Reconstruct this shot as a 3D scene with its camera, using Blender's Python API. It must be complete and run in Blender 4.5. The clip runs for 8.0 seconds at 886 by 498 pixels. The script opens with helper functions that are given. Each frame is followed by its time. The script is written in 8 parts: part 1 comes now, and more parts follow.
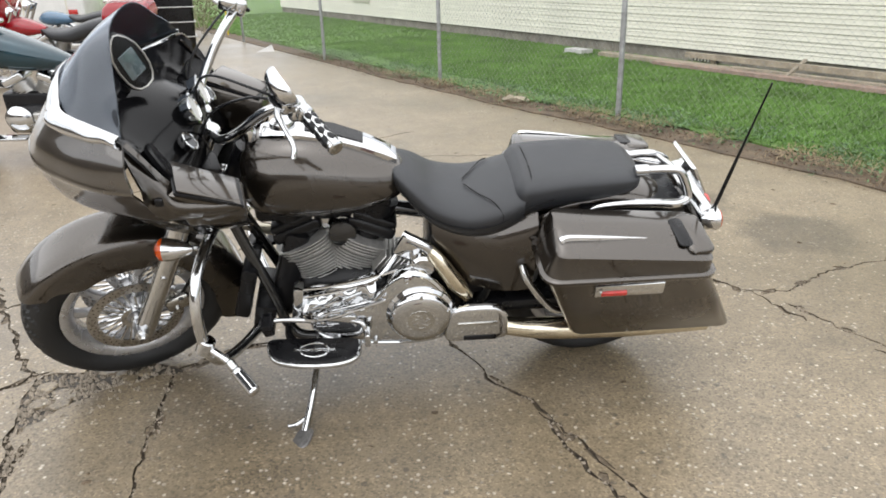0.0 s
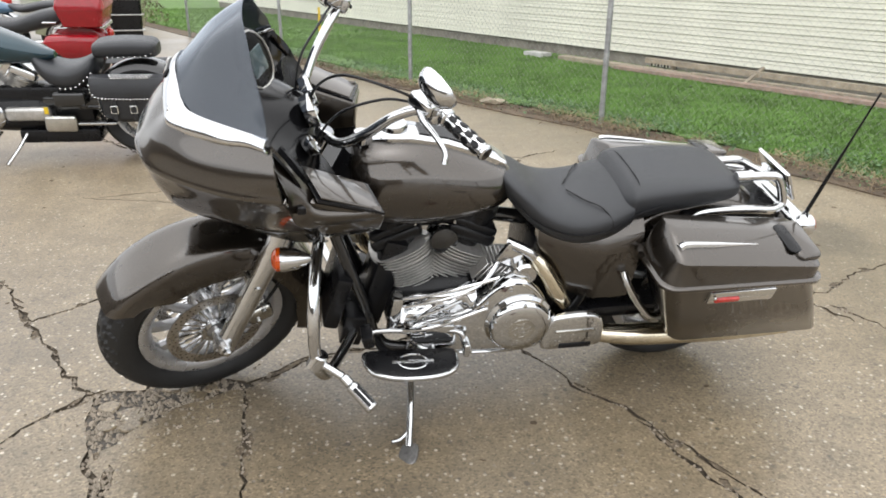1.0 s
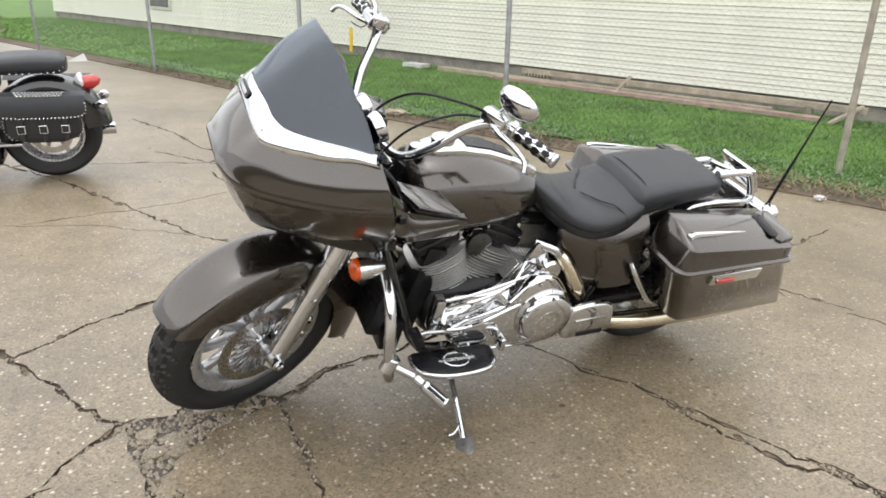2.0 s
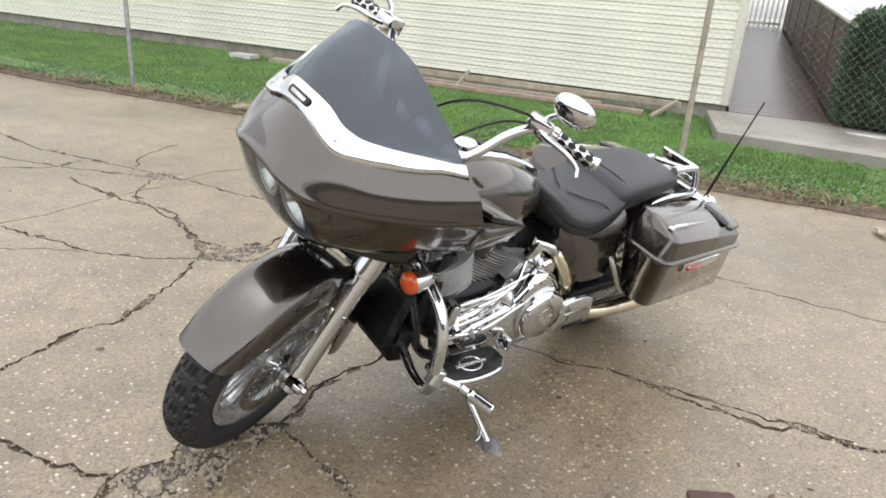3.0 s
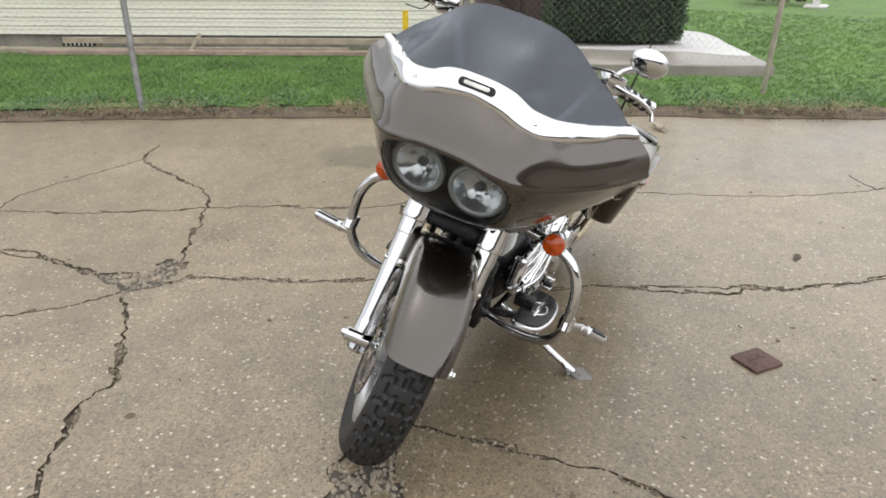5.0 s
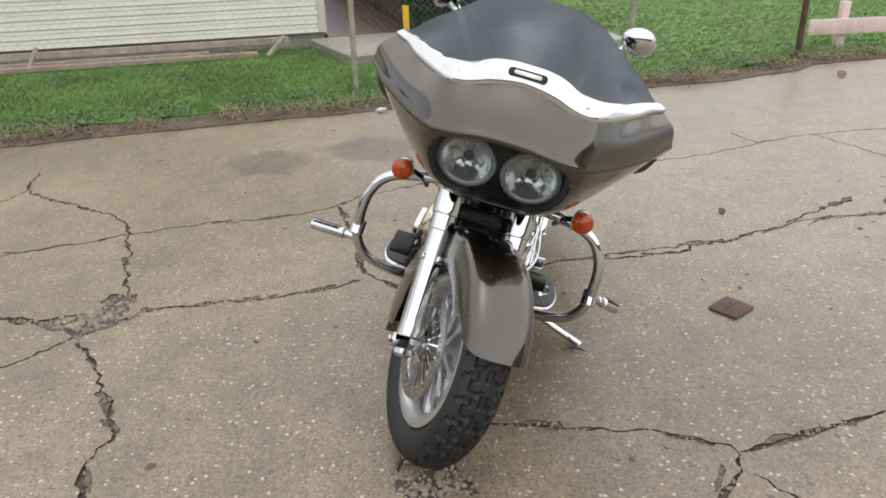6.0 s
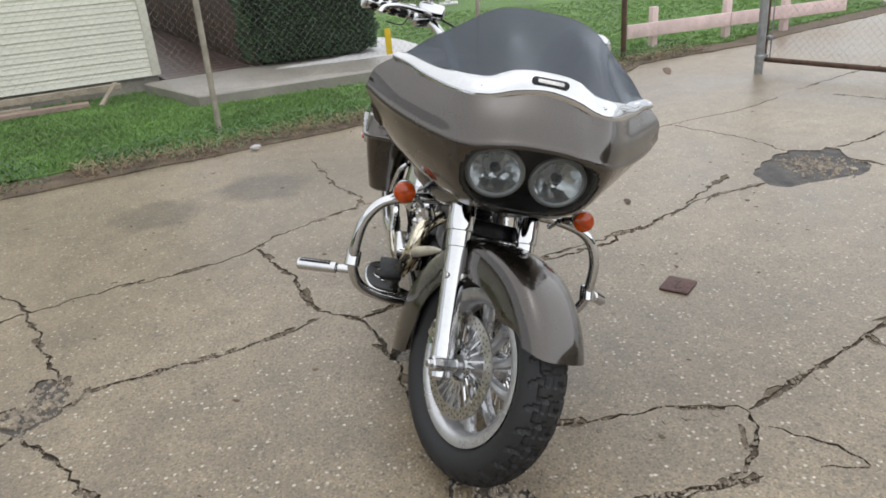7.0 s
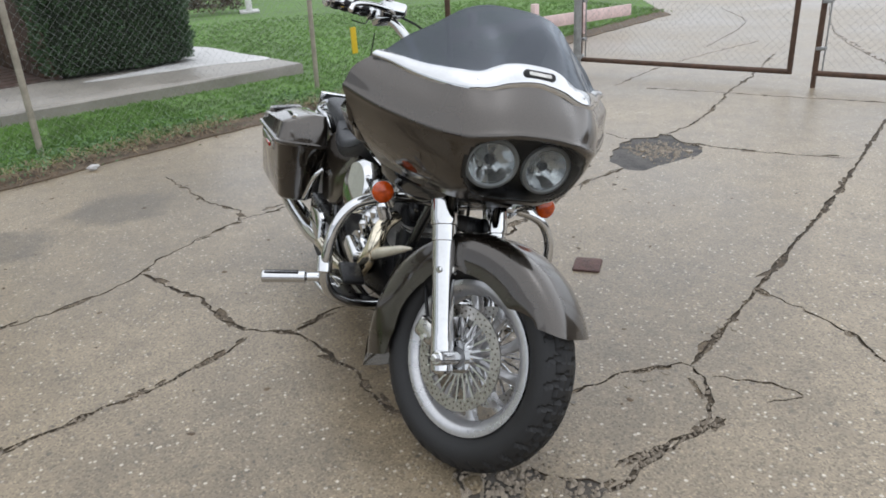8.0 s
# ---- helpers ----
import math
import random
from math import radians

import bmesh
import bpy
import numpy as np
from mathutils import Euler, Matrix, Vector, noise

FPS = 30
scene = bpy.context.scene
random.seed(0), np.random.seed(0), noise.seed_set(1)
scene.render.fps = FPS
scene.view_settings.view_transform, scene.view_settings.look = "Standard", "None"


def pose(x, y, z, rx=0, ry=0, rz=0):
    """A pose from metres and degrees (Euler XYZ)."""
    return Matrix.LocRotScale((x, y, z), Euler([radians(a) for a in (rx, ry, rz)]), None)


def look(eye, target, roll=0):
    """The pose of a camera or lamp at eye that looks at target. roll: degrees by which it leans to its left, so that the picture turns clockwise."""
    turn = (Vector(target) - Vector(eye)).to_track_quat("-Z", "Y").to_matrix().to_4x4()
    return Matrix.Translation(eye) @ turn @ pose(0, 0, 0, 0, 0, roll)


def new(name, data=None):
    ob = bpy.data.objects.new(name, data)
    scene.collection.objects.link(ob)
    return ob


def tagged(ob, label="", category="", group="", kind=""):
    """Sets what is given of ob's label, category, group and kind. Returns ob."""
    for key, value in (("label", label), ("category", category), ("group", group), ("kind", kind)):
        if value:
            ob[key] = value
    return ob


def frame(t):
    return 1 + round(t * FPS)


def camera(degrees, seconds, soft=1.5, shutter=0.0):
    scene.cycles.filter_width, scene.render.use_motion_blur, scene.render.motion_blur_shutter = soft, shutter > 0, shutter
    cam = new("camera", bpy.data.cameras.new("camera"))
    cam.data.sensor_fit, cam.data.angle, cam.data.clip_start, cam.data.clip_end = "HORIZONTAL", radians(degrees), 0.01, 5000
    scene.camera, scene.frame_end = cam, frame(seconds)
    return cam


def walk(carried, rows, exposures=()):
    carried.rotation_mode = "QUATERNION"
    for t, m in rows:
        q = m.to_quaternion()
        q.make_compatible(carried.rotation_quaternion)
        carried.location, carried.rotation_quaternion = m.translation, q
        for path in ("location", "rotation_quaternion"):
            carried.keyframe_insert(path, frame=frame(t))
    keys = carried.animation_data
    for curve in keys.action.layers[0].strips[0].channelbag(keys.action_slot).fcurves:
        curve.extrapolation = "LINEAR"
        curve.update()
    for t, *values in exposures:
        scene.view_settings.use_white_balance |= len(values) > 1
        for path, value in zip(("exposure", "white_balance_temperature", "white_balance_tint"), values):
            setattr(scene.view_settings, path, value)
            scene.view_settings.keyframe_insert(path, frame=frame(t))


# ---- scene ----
cam = camera(64.1, 8.0, soft=1.75)
METRES, EYE, TILT, LEAN, TURN = 4.536, 1.32, 0.0, 0.0, 0.0
ROWS = [
    (0.0, 0.0, 0.0, 0.0, -0.34, -21.3, 0.88),
    (0.5, -0.0613, 0.0137, -0.0038, -1.86, -21.12, -0.16),
    (1.0, -0.1167, 0.0199, -0.0004, -5.75, -21.27, -0.9),
    (1.5, -0.1794, 0.0017, 0.0042, -11.3, -20.58, -0.79),
    (3.0, -0.3702, 0.0836, 0.0056, -33.47, -20.17, -4.1),
    (3.5, -0.4253, 0.129, 0.0031, -42.26, -20.91, -3.39),
    (4.0, -0.4622, 0.177, 0.0094, -47.52, -23.14, -1.81),
    (4.5, -0.518, 0.2162, 0.0156, -54.35, -23.13, -1.21),
    (6.0, -0.5965, 0.3686, 0.0199, -74.4, -24.22, 1.83),
    (6.5, -0.6189, 0.4165, 0.025, -83.46, -23.27, 2.77),
    (7.0, -0.6115, 0.481, 0.0207, -89.97, -22.99, 4.41),
    (7.5, -0.6041, 0.5307, 0.0189, -96.83, -23.31, 3.59),
    (8.0, -0.6024, 0.5918, 0.0226, -106.35, -23.48, 3.39),
]
walk(cam, [(t, pose(0, 0, EYE, TILT, LEAN, TURN) @ pose(METRES * x, METRES * y, METRES * z, 90 + pitch, roll, yaw)) for t, x, y, z, yaw, pitch, roll in ROWS],
     exposures=[(0.0, 1.00, 6350, 10), (1.5, 1.04, 6350, 10), (3.5, 1.07, 6300, 10), (4.0, 0.87, 6400, 10), (4.5, 0.80, 6400, 10), (6.5, 0.56, 6300, 10), (8.0, 0.47, 6000, 10)])

# ---- light: an overcast sky ----
world = bpy.data.worlds.new("overcast_sky")
scene.world = world
world.use_nodes = True
wn, wl = world.node_tree.nodes, world.node_tree.links
sky = wn.new("ShaderNodeTexSky")
sky.sky_type, sky.sun_disc = "NISHITA", False
sky.sun_elevation, sky.sun_rotation = radians(80), radians(198)
sky.air_density, sky.dust_density, sky.ozone_density = 1.0, 1.2, 1.0
grey = wn.new("ShaderNodeHueSaturation")
grey.inputs["Saturation"].default_value = 0.08
wl.new(sky.outputs[0], grey.inputs["Color"])
wl.new(grey.outputs[0], wn["Background"].inputs["Color"])
wn["Background"].inputs["Strength"].default_value = 0.15
sun_data = bpy.data.lights.new("sun", "SUN")
sun_data.energy, sun_data.angle, sun_data.color = 1.5, radians(145), (1.0, 0.97, 0.92)
sun = new("sun", sun_data)
sun.matrix_world = look((0, 0, 0), (0.05, 0.15, -1.0))

# ---- materials ----
def nodes_of(name):
    m = bpy.data.materials.new(name)
    m.use_nodes = True
    nt = m.node_tree
    return m, nt, nt.nodes["Principled BSDF"]


def add_node(nt, kind, **values):
    n = nt.nodes.new(kind)
    for k, v in values.items():
        n.inputs[k.replace("_", " ")].default_value = v
    return n


def ramp(nt, source, stops):
    r = nt.nodes.new("ShaderNodeValToRGB")
    while len(r.color_ramp.elements) < len(stops):
        r.color_ramp.elements.new(0.5)
    for e, (p, c) in zip(r.color_ramp.elements, stops):
        e.position = p
        e.color = (*c, 1) if isinstance(c, tuple) else (c, c, c, 1)
    nt.links.new(source, r.inputs[0])
    return r


def mixed(nt, fac, a, b, blend="MIX"):
    m = nt.nodes.new("ShaderNodeMix")
    m.data_type, m.blend_type = "RGBA", blend
    for i, v in ((0, fac), (6, a), (7, b)):
        if isinstance(v, (int, float)):
            m.inputs[i].default_value = v
        elif isinstance(v, tuple):
            m.inputs[i].default_value = (*v, 1)
        else:
            nt.links.new(v, m.inputs[i])
    return m.outputs[2]


def coords(nt, local=True):
    t = nt.nodes.new("ShaderNodeTexCoord")
    if local:
        return t.outputs["Object"]
    g = nt.nodes.new("ShaderNodeNewGeometry")
    return g.outputs["Position"]


def mat(name, base, rough=0.5, metal=0.0, var=0.25, scale=6.0, fine=0.15, fscale=90.0, bump=0.0, bscale=200.0,
        coat=0.0, rvar=0.15, jitter=0.0, spec=0.5):
    """A surface with stains at one scale, grain at a finer one, and relief."""
    m, nt, b = nodes_of(name)
    pos = coords(nt)
    n1 = add_node(nt, "ShaderNodeTexNoise", Scale=scale, Detail=5.0, Roughness=0.6)
    n2 = add_node(nt, "ShaderNodeTexNoise", Scale=fscale, Detail=3.0)
    for n in (n1, n2):
        nt.links.new(pos, n.inputs["Vector"])
    dark = tuple(c * (1 - var) for c in base)
    light = tuple(min(1.0, c * (1 + var)) for c in base)
    r1 = ramp(nt, n1.outputs[0], [(0.3, dark), (0.7, light)])
    r2 = ramp(nt, n2.outputs[0], [(0.3, 1 - fine), (0.7, 1 + 0.0)])
    col = mixed(nt, 1.0, r1.outputs[0], r2.outputs[0], "MULTIPLY")
    if jitter:
        info = nt.nodes.new("ShaderNodeObjectInfo")
        r3 = ramp(nt, info.outputs["Random"], [(0.0, 1 - jitter), (1.0, 1.0)])
        col = mixed(nt, 1.0, col, r3.outputs[0], "MULTIPLY")
    nt.links.new(col, b.inputs["Base Color"])
    rr = ramp(nt, n1.outputs[0], [(0.25, max(0.0, rough * (1 - rvar))), (0.75, min(1.0, rough * (1 + rvar)))])
    nt.links.new(rr.outputs[0], b.inputs["Roughness"])
    b.inputs["Metallic"].default_value = metal
    b.inputs["Coat Weight"].default_value = coat
    b.inputs["Coat Roughness"].default_value = 0.04
    b.inputs["Specular IOR Level"].default_value = spec
    if bump:
        n3 = add_node(nt, "ShaderNodeTexNoise", Scale=bscale, Detail=4.0)
        nt.links.new(pos, n3.inputs["Vector"])
        bp = add_node(nt, "ShaderNodeBump", Strength=bump, Distance=0.004)
        nt.links.new(n3.outputs[0], bp.inputs["Height"])
        nt.links.new(bp.outputs[0], b.inputs["Normal"])
    return m


def concrete_mat():
    """Old tan concrete with exposed pebbles, damp in places."""
    m, nt, b = nodes_of("aged_concrete")
    pos = coords(nt, False)
    big = add_node(nt, "ShaderNodeTexNoise", Scale=0.55, Detail=6.0, Roughness=0.55)
    mid = add_node(nt, "ShaderNodeTexNoise", Scale=5.0, Detail=6.0, Roughness=0.65)
    fine = add_node(nt, "ShaderNodeTexNoise", Scale=140.0, Detail=3.0)
    peb = add_node(nt, "ShaderNodeTexVoronoi", Scale=62.0, Randomness=1.0)
    peb2 = add_node(nt, "ShaderNodeTexVoronoi", Scale=26.0, Randomness=1.0)
    for n in (big, mid, fine, peb, peb2):
        nt.links.new(pos, n.inputs["Vector"])
    c = ramp(nt, big.outputs[0], [(0.3, (0.160, 0.124, 0.077)), (0.52, (0.236, 0.186, 0.119)), (0.72, (0.304, 0.247, 0.168))]).outputs[0]
    c = mixed(nt, 1.0, c, ramp(nt, mid.outputs[0], [(0.30, 0.72), (0.6, 1.03)]).outputs[0], "MULTIPLY")
    c = mixed(nt, 1.0, c, ramp(nt, fine.outputs[0], [(0.3, 0.80), (0.7, 1.10)]).outputs[0], "MULTIPLY")
    sep = nt.nodes.new("ShaderNodeSeparateColor")
    nt.links.new(peb.outputs["Color"], sep.inputs[0])
    inside = ramp(nt, peb.outputs["Distance"], [(0.30, 1.0), (0.42, 0.0)])
    pale = ramp(nt, sep.outputs[0], [(0.86, 0.0), (0.90, 0.95)])
    deep = ramp(nt, sep.outputs[1], [(0.76, 0.0), (0.83, 0.62)])
    f1 = mixed(nt, 1.0, inside.outputs[0], pale.outputs[0], "MULTIPLY")
    f2 = mixed(nt, 1.0, inside.outputs[0], deep.outputs[0], "MULTIPLY")
    c = mixed(nt, f1, c, (0.46, 0.41, 0.33))
    c = mixed(nt, f2, c, (0.10, 0.075, 0.05))
    sep2 = nt.nodes.new("ShaderNodeSeparateColor")
    nt.links.new(peb2.outputs["Color"], sep2.inputs[0])
    f3 = mixed(nt, 1.0, ramp(nt, peb2.outputs["Distance"], [(0.2, 1.0), (0.3, 0.0)]).outputs[0],
               ramp(nt, sep2.outputs[0], [(0.91, 0.0), (0.94, 0.75)]).outputs[0], "MULTIPLY")
    c = mixed(nt, f3, c, (0.075, 0.06, 0.045))
    grit = add_node(nt, "ShaderNodeTexVoronoi", Scale=150.0, Randomness=1.0)
    nt.links.new(pos, grit.inputs["Vector"])
    sep3 = nt.nodes.new("ShaderNodeSeparateColor")
    nt.links.new(grit.outputs["Color"], sep3.inputs[0])
    c = mixed(nt, 1.0, c, ramp(nt, sep3.outputs[0], [(0.12, 0.60), (0.3, 0.93), (0.85, 1.05), (0.97, 1.40)]).outputs[0], "MULTIPLY")
    # damp stains, then a broad soft-edged darker zone left of the bike
    for sx, sy, r, soft, dim in ((1.45, 4.13, 0.30, 0.13, 0.60), (1.91, 3.54, 0.34, 0.13, 0.58), (-0.40, 1.55, 0.95, 0.75, 0.80)):
        d = nt.nodes.new("ShaderNodeVectorMath")
        d.operation = "DISTANCE"
        nt.links.new(pos, d.inputs[0])
        d.inputs[1].default_value = (sx, sy, 0)
        wob = nt.nodes.new("ShaderNodeMath")
        wob.operation = "MULTIPLY_ADD"
        nt.links.new((mid if r < 0.5 else big).outputs[0], wob.inputs[0])
        wob.inputs[1].default_value = 0.22 if r < 0.5 else 0.9
        nt.links.new(d.outputs["Value"], wob.inputs[2])
        half = nt.nodes.new("ShaderNodeMath")
        half.operation = "MULTIPLY"
        nt.links.new(wob.outputs[0], half.inputs[0])
        half.inputs[1].default_value = 0.4
        c = mixed(nt, 1.0, c, ramp(nt, half.outputs[0], [((r * 0.75 + 0.1) * 0.4, dim), ((r + soft) * 0.4, 1.0)]).outputs[0], "MULTIPLY")
    nt.links.new(c, b.inputs["Base Color"])
    b.inputs["Coat Weight"].default_value = 0.32
    b.inputs["Coat Roughness"].default_value = 0.36
    wet = ramp(nt, big.outputs[0], [(0.35, 0.30), (0.65, 0.5)])
    nt.links.new(wet.outputs[0], b.inputs["Roughness"])
    hgt = mixed(nt, 0.5, peb.outputs["Distance"], fine.outputs[0])
    bp = add_node(nt, "ShaderNodeBump", Strength=0.35, Distance=0.003)
    nt.links.new(hgt, bp.inputs["Height"])
    nt.links.new(bp.outputs[0], b.inputs["Normal"])
    return m


def paint_mat():
    """Bronze-grey metallic car paint under clear lacquer."""
    m, nt, b = nodes_of("bronze_grey_metallic_paint")
    pos = coords(nt)
    flake = add_node(nt, "ShaderNodeTexNoise", Scale=300.0, Detail=2.0)
    haze = add_node(nt, "ShaderNodeTexNoise", Scale=7.0, Detail=5.0)
    for n in (flake, haze):
        nt.links.new(pos, n.inputs["Vector"])
    c = ramp(nt, flake.outputs[0], [(0.2, (0.038, 0.032, 0.026)), (0.8, (0.054, 0.0455, 0.037))])
    nt.links.new(c.outputs[0], b.inputs["Base Color"])
    b.inputs["Metallic"].default_value = 0.9
    r = ramp(nt, haze.outputs[0], [(0.3, 0.25), (0.7, 0.31)])
    nt.links.new(r.outputs[0], b.inputs["Roughness"])
    b.inputs["Coat Weight"].default_value = 1.0
    b.inputs["Coat IOR"].default_value = 1.65
    b.inputs["Coat Tint"].default_value = (1.0, 0.97, 0.94, 1)
    nt.links.new(ramp(nt, haze.outputs[0], [(0.3, 0.02), (0.7, 0.07)]).outputs[0], b.inputs["Coat Roughness"])
    return m


def clear_mat(name, tint, rough=0.0, ior=1.45, sheen_haze=0.0):
    """Thin clear or tinted sheet: light goes straight through, gloss by Fresnel."""
    m = bpy.data.materials.new(name)
    m.use_nodes = True
    nt = m.node_tree
    nt.nodes.clear()
    out = nt.nodes.new("ShaderNodeOutputMaterial")
    tr = nt.nodes.new("ShaderNodeBsdfTransparent")
    tr.inputs[0].default_value = (*tint, 1)
    gl = nt.nodes.new("ShaderNodeBsdfGlossy")
    gl.inputs["Roughness"].default_value = rough
    gl.inputs["Color"].default_value = (0.88, 0.93, 1.0, 1)
    # Schlick's gloss, the same from both sides of the sheet
    f0 = ((ior - 1) / (ior + 1)) ** 2
    lw = nt.nodes.new("ShaderNodeLayerWeight")
    lw.inputs["Blend"].default_value = 0.5
    p5 = nt.nodes.new("ShaderNodeMath")
    p5.operation = "POWER"
    p5.inputs[1].default_value = 5.0
    nt.links.new(lw.outputs["Facing"], p5.inputs[0])
    fr = nt.nodes.new("ShaderNodeMath")
    fr.operation = "MULTIPLY_ADD"
    fr.inputs[1].default_value = 1 - f0
    fr.inputs[2].default_value = f0
    nt.links.new(p5.outputs[0], fr.inputs[0])
    mx = nt.nodes.new("ShaderNodeMixShader")
    nt.links.new(fr.outputs[0], mx.inputs[0])
    nt.links.new(tr.outputs[0], mx.inputs[1])
    nt.links.new(gl.outputs[0], mx.inputs[2])
    if sheen_haze:
        # even blue-grey film: haze, and sky sheen put into the colour
        film = nt.nodes.new("ShaderNodeBsdfDiffuse")
        film.inputs[0].default_value = (0.34, 0.385, 0.45, 1)
        top = nt.nodes.new("ShaderNodeMixShader")
        top.inputs[0].default_value = sheen_haze
        nt.links.new(mx.outputs[0], top.inputs[1])
        nt.links.new(film.outputs[0], top.inputs[2])
        mx = top
    nt.links.new(mx.outputs[0], out.inputs[0])
    return m


CONCRETE = concrete_mat()
PAINT = paint_mat()
DIRT = mat("crumbled_brown_dirt", (0.145, 0.112, 0.075), 0.85, var=0.6, scale=28, fine=0.5, fscale=140, bump=1.0, bscale=160)
CRACK = mat("dirt_in_crack", (0.085, 0.066, 0.045), 0.9, var=0.6, scale=22, fine=0.4, bump=0.6, bscale=120)
RUBBLE = mat("crumbled_asphalt_patch", (0.088, 0.076, 0.062), 0.7, var=0.5, scale=13, fine=0.5, fscale=120, bump=1.0, bscale=140)
SOIL = mat("damp_soil", (0.135, 0.10, 0.066), 0.9, var=0.5, scale=5, fine=0.4, bump=1.0, bscale=60)
LAWN = mat("lawn_soil_and_thatch", (0.118, 0.220, 0.045), 0.9, var=0.35, scale=1.3, fine=0.5, fscale=60, bump=1.0, bscale=90)
BLADE = mat("grass_blade", (0.150, 0.275, 0.058), 0.55, var=0.35, scale=1.1, fine=0.3, fscale=12)
CHROME = mat("chrome", (0.60, 0.605, 0.61), 0.035, 1.0, var=0.05, fine=0.04, scale=12, rvar=0.5)
WORN_CHROME = mat("dull_chrome", (0.52, 0.51, 0.48), 0.2, 1.0, var=0.18, fine=0.1, scale=14, rvar=0.4)
GOLD_PIPE = mat("heat_tinted_chrome", (0.78, 0.71, 0.56), 0.14, 1.0, var=0.12, scale=9, rvar=0.4)
ALLOY = mat("silver_painted_alloy", (0.52, 0.52, 0.53), 0.28, 0.75, var=0.1, scale=10, fine=0.1)
DISC_STEEL = mat("brake_disc_steel", (0.52, 0.50, 0.47), 0.28, 1.0, var=0.2, scale=20, fine=0.25, fscale=150)
FINS = mat("engine_fin_grey", (0.52, 0.51, 0.49), 0.36, 0.75, var=0.2, scale=15, fine=0.2)
RUBBER = mat("tyre_rubber", (0.012, 0.012, 0.0125), 0.62, var=0.35, scale=9, fine=0.3, fscale=160, bump=0.25, bscale=400)
BLACK = mat("black_plastic", (0.007, 0.007, 0.008), 0.28, spec=0.28, var=0.3, scale=8, fine=0.2, bump=0.12, bscale=500)
GLOSS_BLACK = mat("gloss_black_enamel", (0.01, 0.01, 0.01), 0.12, var=0.3, scale=6, coat=0.6)
LEATHER = mat("black_seat_vinyl", (0.019, 0.0205, 0.024), 0.40, var=0.22, scale=7, fine=0.2, fscale=300, bump=0.3, bscale=650)
AMBER = mat("amber_lens", (0.46, 0.058, 0.002), 0.10, var=0.35, scale=60, coat=0.25)
RED_LENS = mat("red_lens", (0.45, 0.02, 0.015), 0.12, var=0.2, scale=40, coat=0.7)
BULB = mat("frosted_bulb", (0.85, 0.85, 0.82), 0.2, var=0.05)
# the film lays dust and a painted pale sky sheen over the windshield
SMOKED = clear_mat("smoked_windshield", (0.20, 0.215, 0.235), 0.09, 1.62, sheen_haze=0.07)
CLEAR = clear_mat("clear_lens", (0.86, 0.88, 0.88), 0.04, 1.4)
FROSTED = clear_mat("hazed_lamp_glass", (0.82, 0.83, 0.83), 0.10, 1.4, sheen_haze=0.08)
MIRROR = mat("mirror_glass", (0.75, 0.77, 0.78), 0.02, 1.0, var=0.02, fine=0.02)
SIDING = mat("cream_vinyl_siding", (0.705, 0.695, 0.59), 0.5, var=0.07, scale=1.2, fine=0.08, fscale=30, bump=0.08, bscale=90, jitter=0.06)
FOUNDATION = mat("grey_foundation_concrete", (0.27, 0.245, 0.21), 0.85, var=0.35, scale=3, fine=0.3, bump=0.5, bscale=70)
TRIM_WHITE = mat("off_white_trim", (0.66, 0.64, 0.55), 0.5, var=0.1, scale=4)
ROOFING = mat("grey_shingles", (0.09, 0.085, 0.08), 0.9, var=0.3, scale=6, bump=0.5)
GALV = mat("galvanised_steel", (0.36, 0.37, 0.37), 0.5, 0.7, var=0.25, scale=12, fine=0.2)
RUST = mat("rusty_brown_steel", (0.115, 0.07, 0.048), 0.75, 0.3, var=0.4, scale=16, fine=0.3, bump=0.3)
TAN_POST = mat("weathered_tan_post", (0.34, 0.31, 0.25), 0.7, 0.2, var=0.25, scale=10)
SLAB = mat("wet_walkway_concrete", (0.29, 0.265, 0.23), 0.42, var=0.2, scale=2.2, fine=0.25, bump=0.3)
SLAB_PALE = mat("pale_new_concrete", (0.56, 0.55, 0.54), 0.5, var=0.12, scale=3, fine=0.2, bump=0.2)
DECK = mat("wet_brown_deck_boards", (0.115, 0.075, 0.062), 0.3, var=0.25, scale=5, fine=0.3, jitter=0.25)
BROWN_BOARD = mat("brown_stained_boards", (0.11, 0.068, 0.05), 0.6, var=0.3, scale=6, fine=0.3, jitter=0.3)
PINK = mat("faded_pink_paint", (0.78, 0.60, 0.575), 0.7, var=0.15, scale=5, fine=0.25, bump=0.2)
LUMBER = mat("weathered_lumber", (0.42, 0.36, 0.27), 0.75, var=0.3, scale=6, fine=0.35, bump=0.3, jitter=0.25)
RED_LUMBER = mat("reddish_weathered_board", (0.36, 0.26, 0.21), 0.75, var=0.3, scale=6, fine=0.35, bump=0.3)
HEDGE_LEAF = mat("yew_needles", (0.050, 0.100, 0.040), 0.55, var=0.5, scale=5, fine=0.3, fscale=40)
# darker green than the needles, for the solid core
HEDGE_CORE = mat("hedge_dark_core", (0.022, 0.034, 0.016), 0.9, var=0.4, scale=9)
WEED = mat("weed_leaf", (0.115, 0.20, 0.085), 0.5, var=0.45, scale=4, fine=0.2)
DRY_LEAF = mat("dead_leaf", (0.135, 0.086, 0.05), 0.75, var=0.65, scale=11, fine=0.3)
INNER_BLACK = mat("smooth_black_inner_plastic", (0.004, 0.004, 0.0045), 0.14, spec=0.22, var=0.3, scale=8, fine=0.2)
DARK_STEEL = mat("dull_dark_steel", (0.16, 0.155, 0.15), 0.42, 0.6, var=0.3, scale=25, fine=0.25)
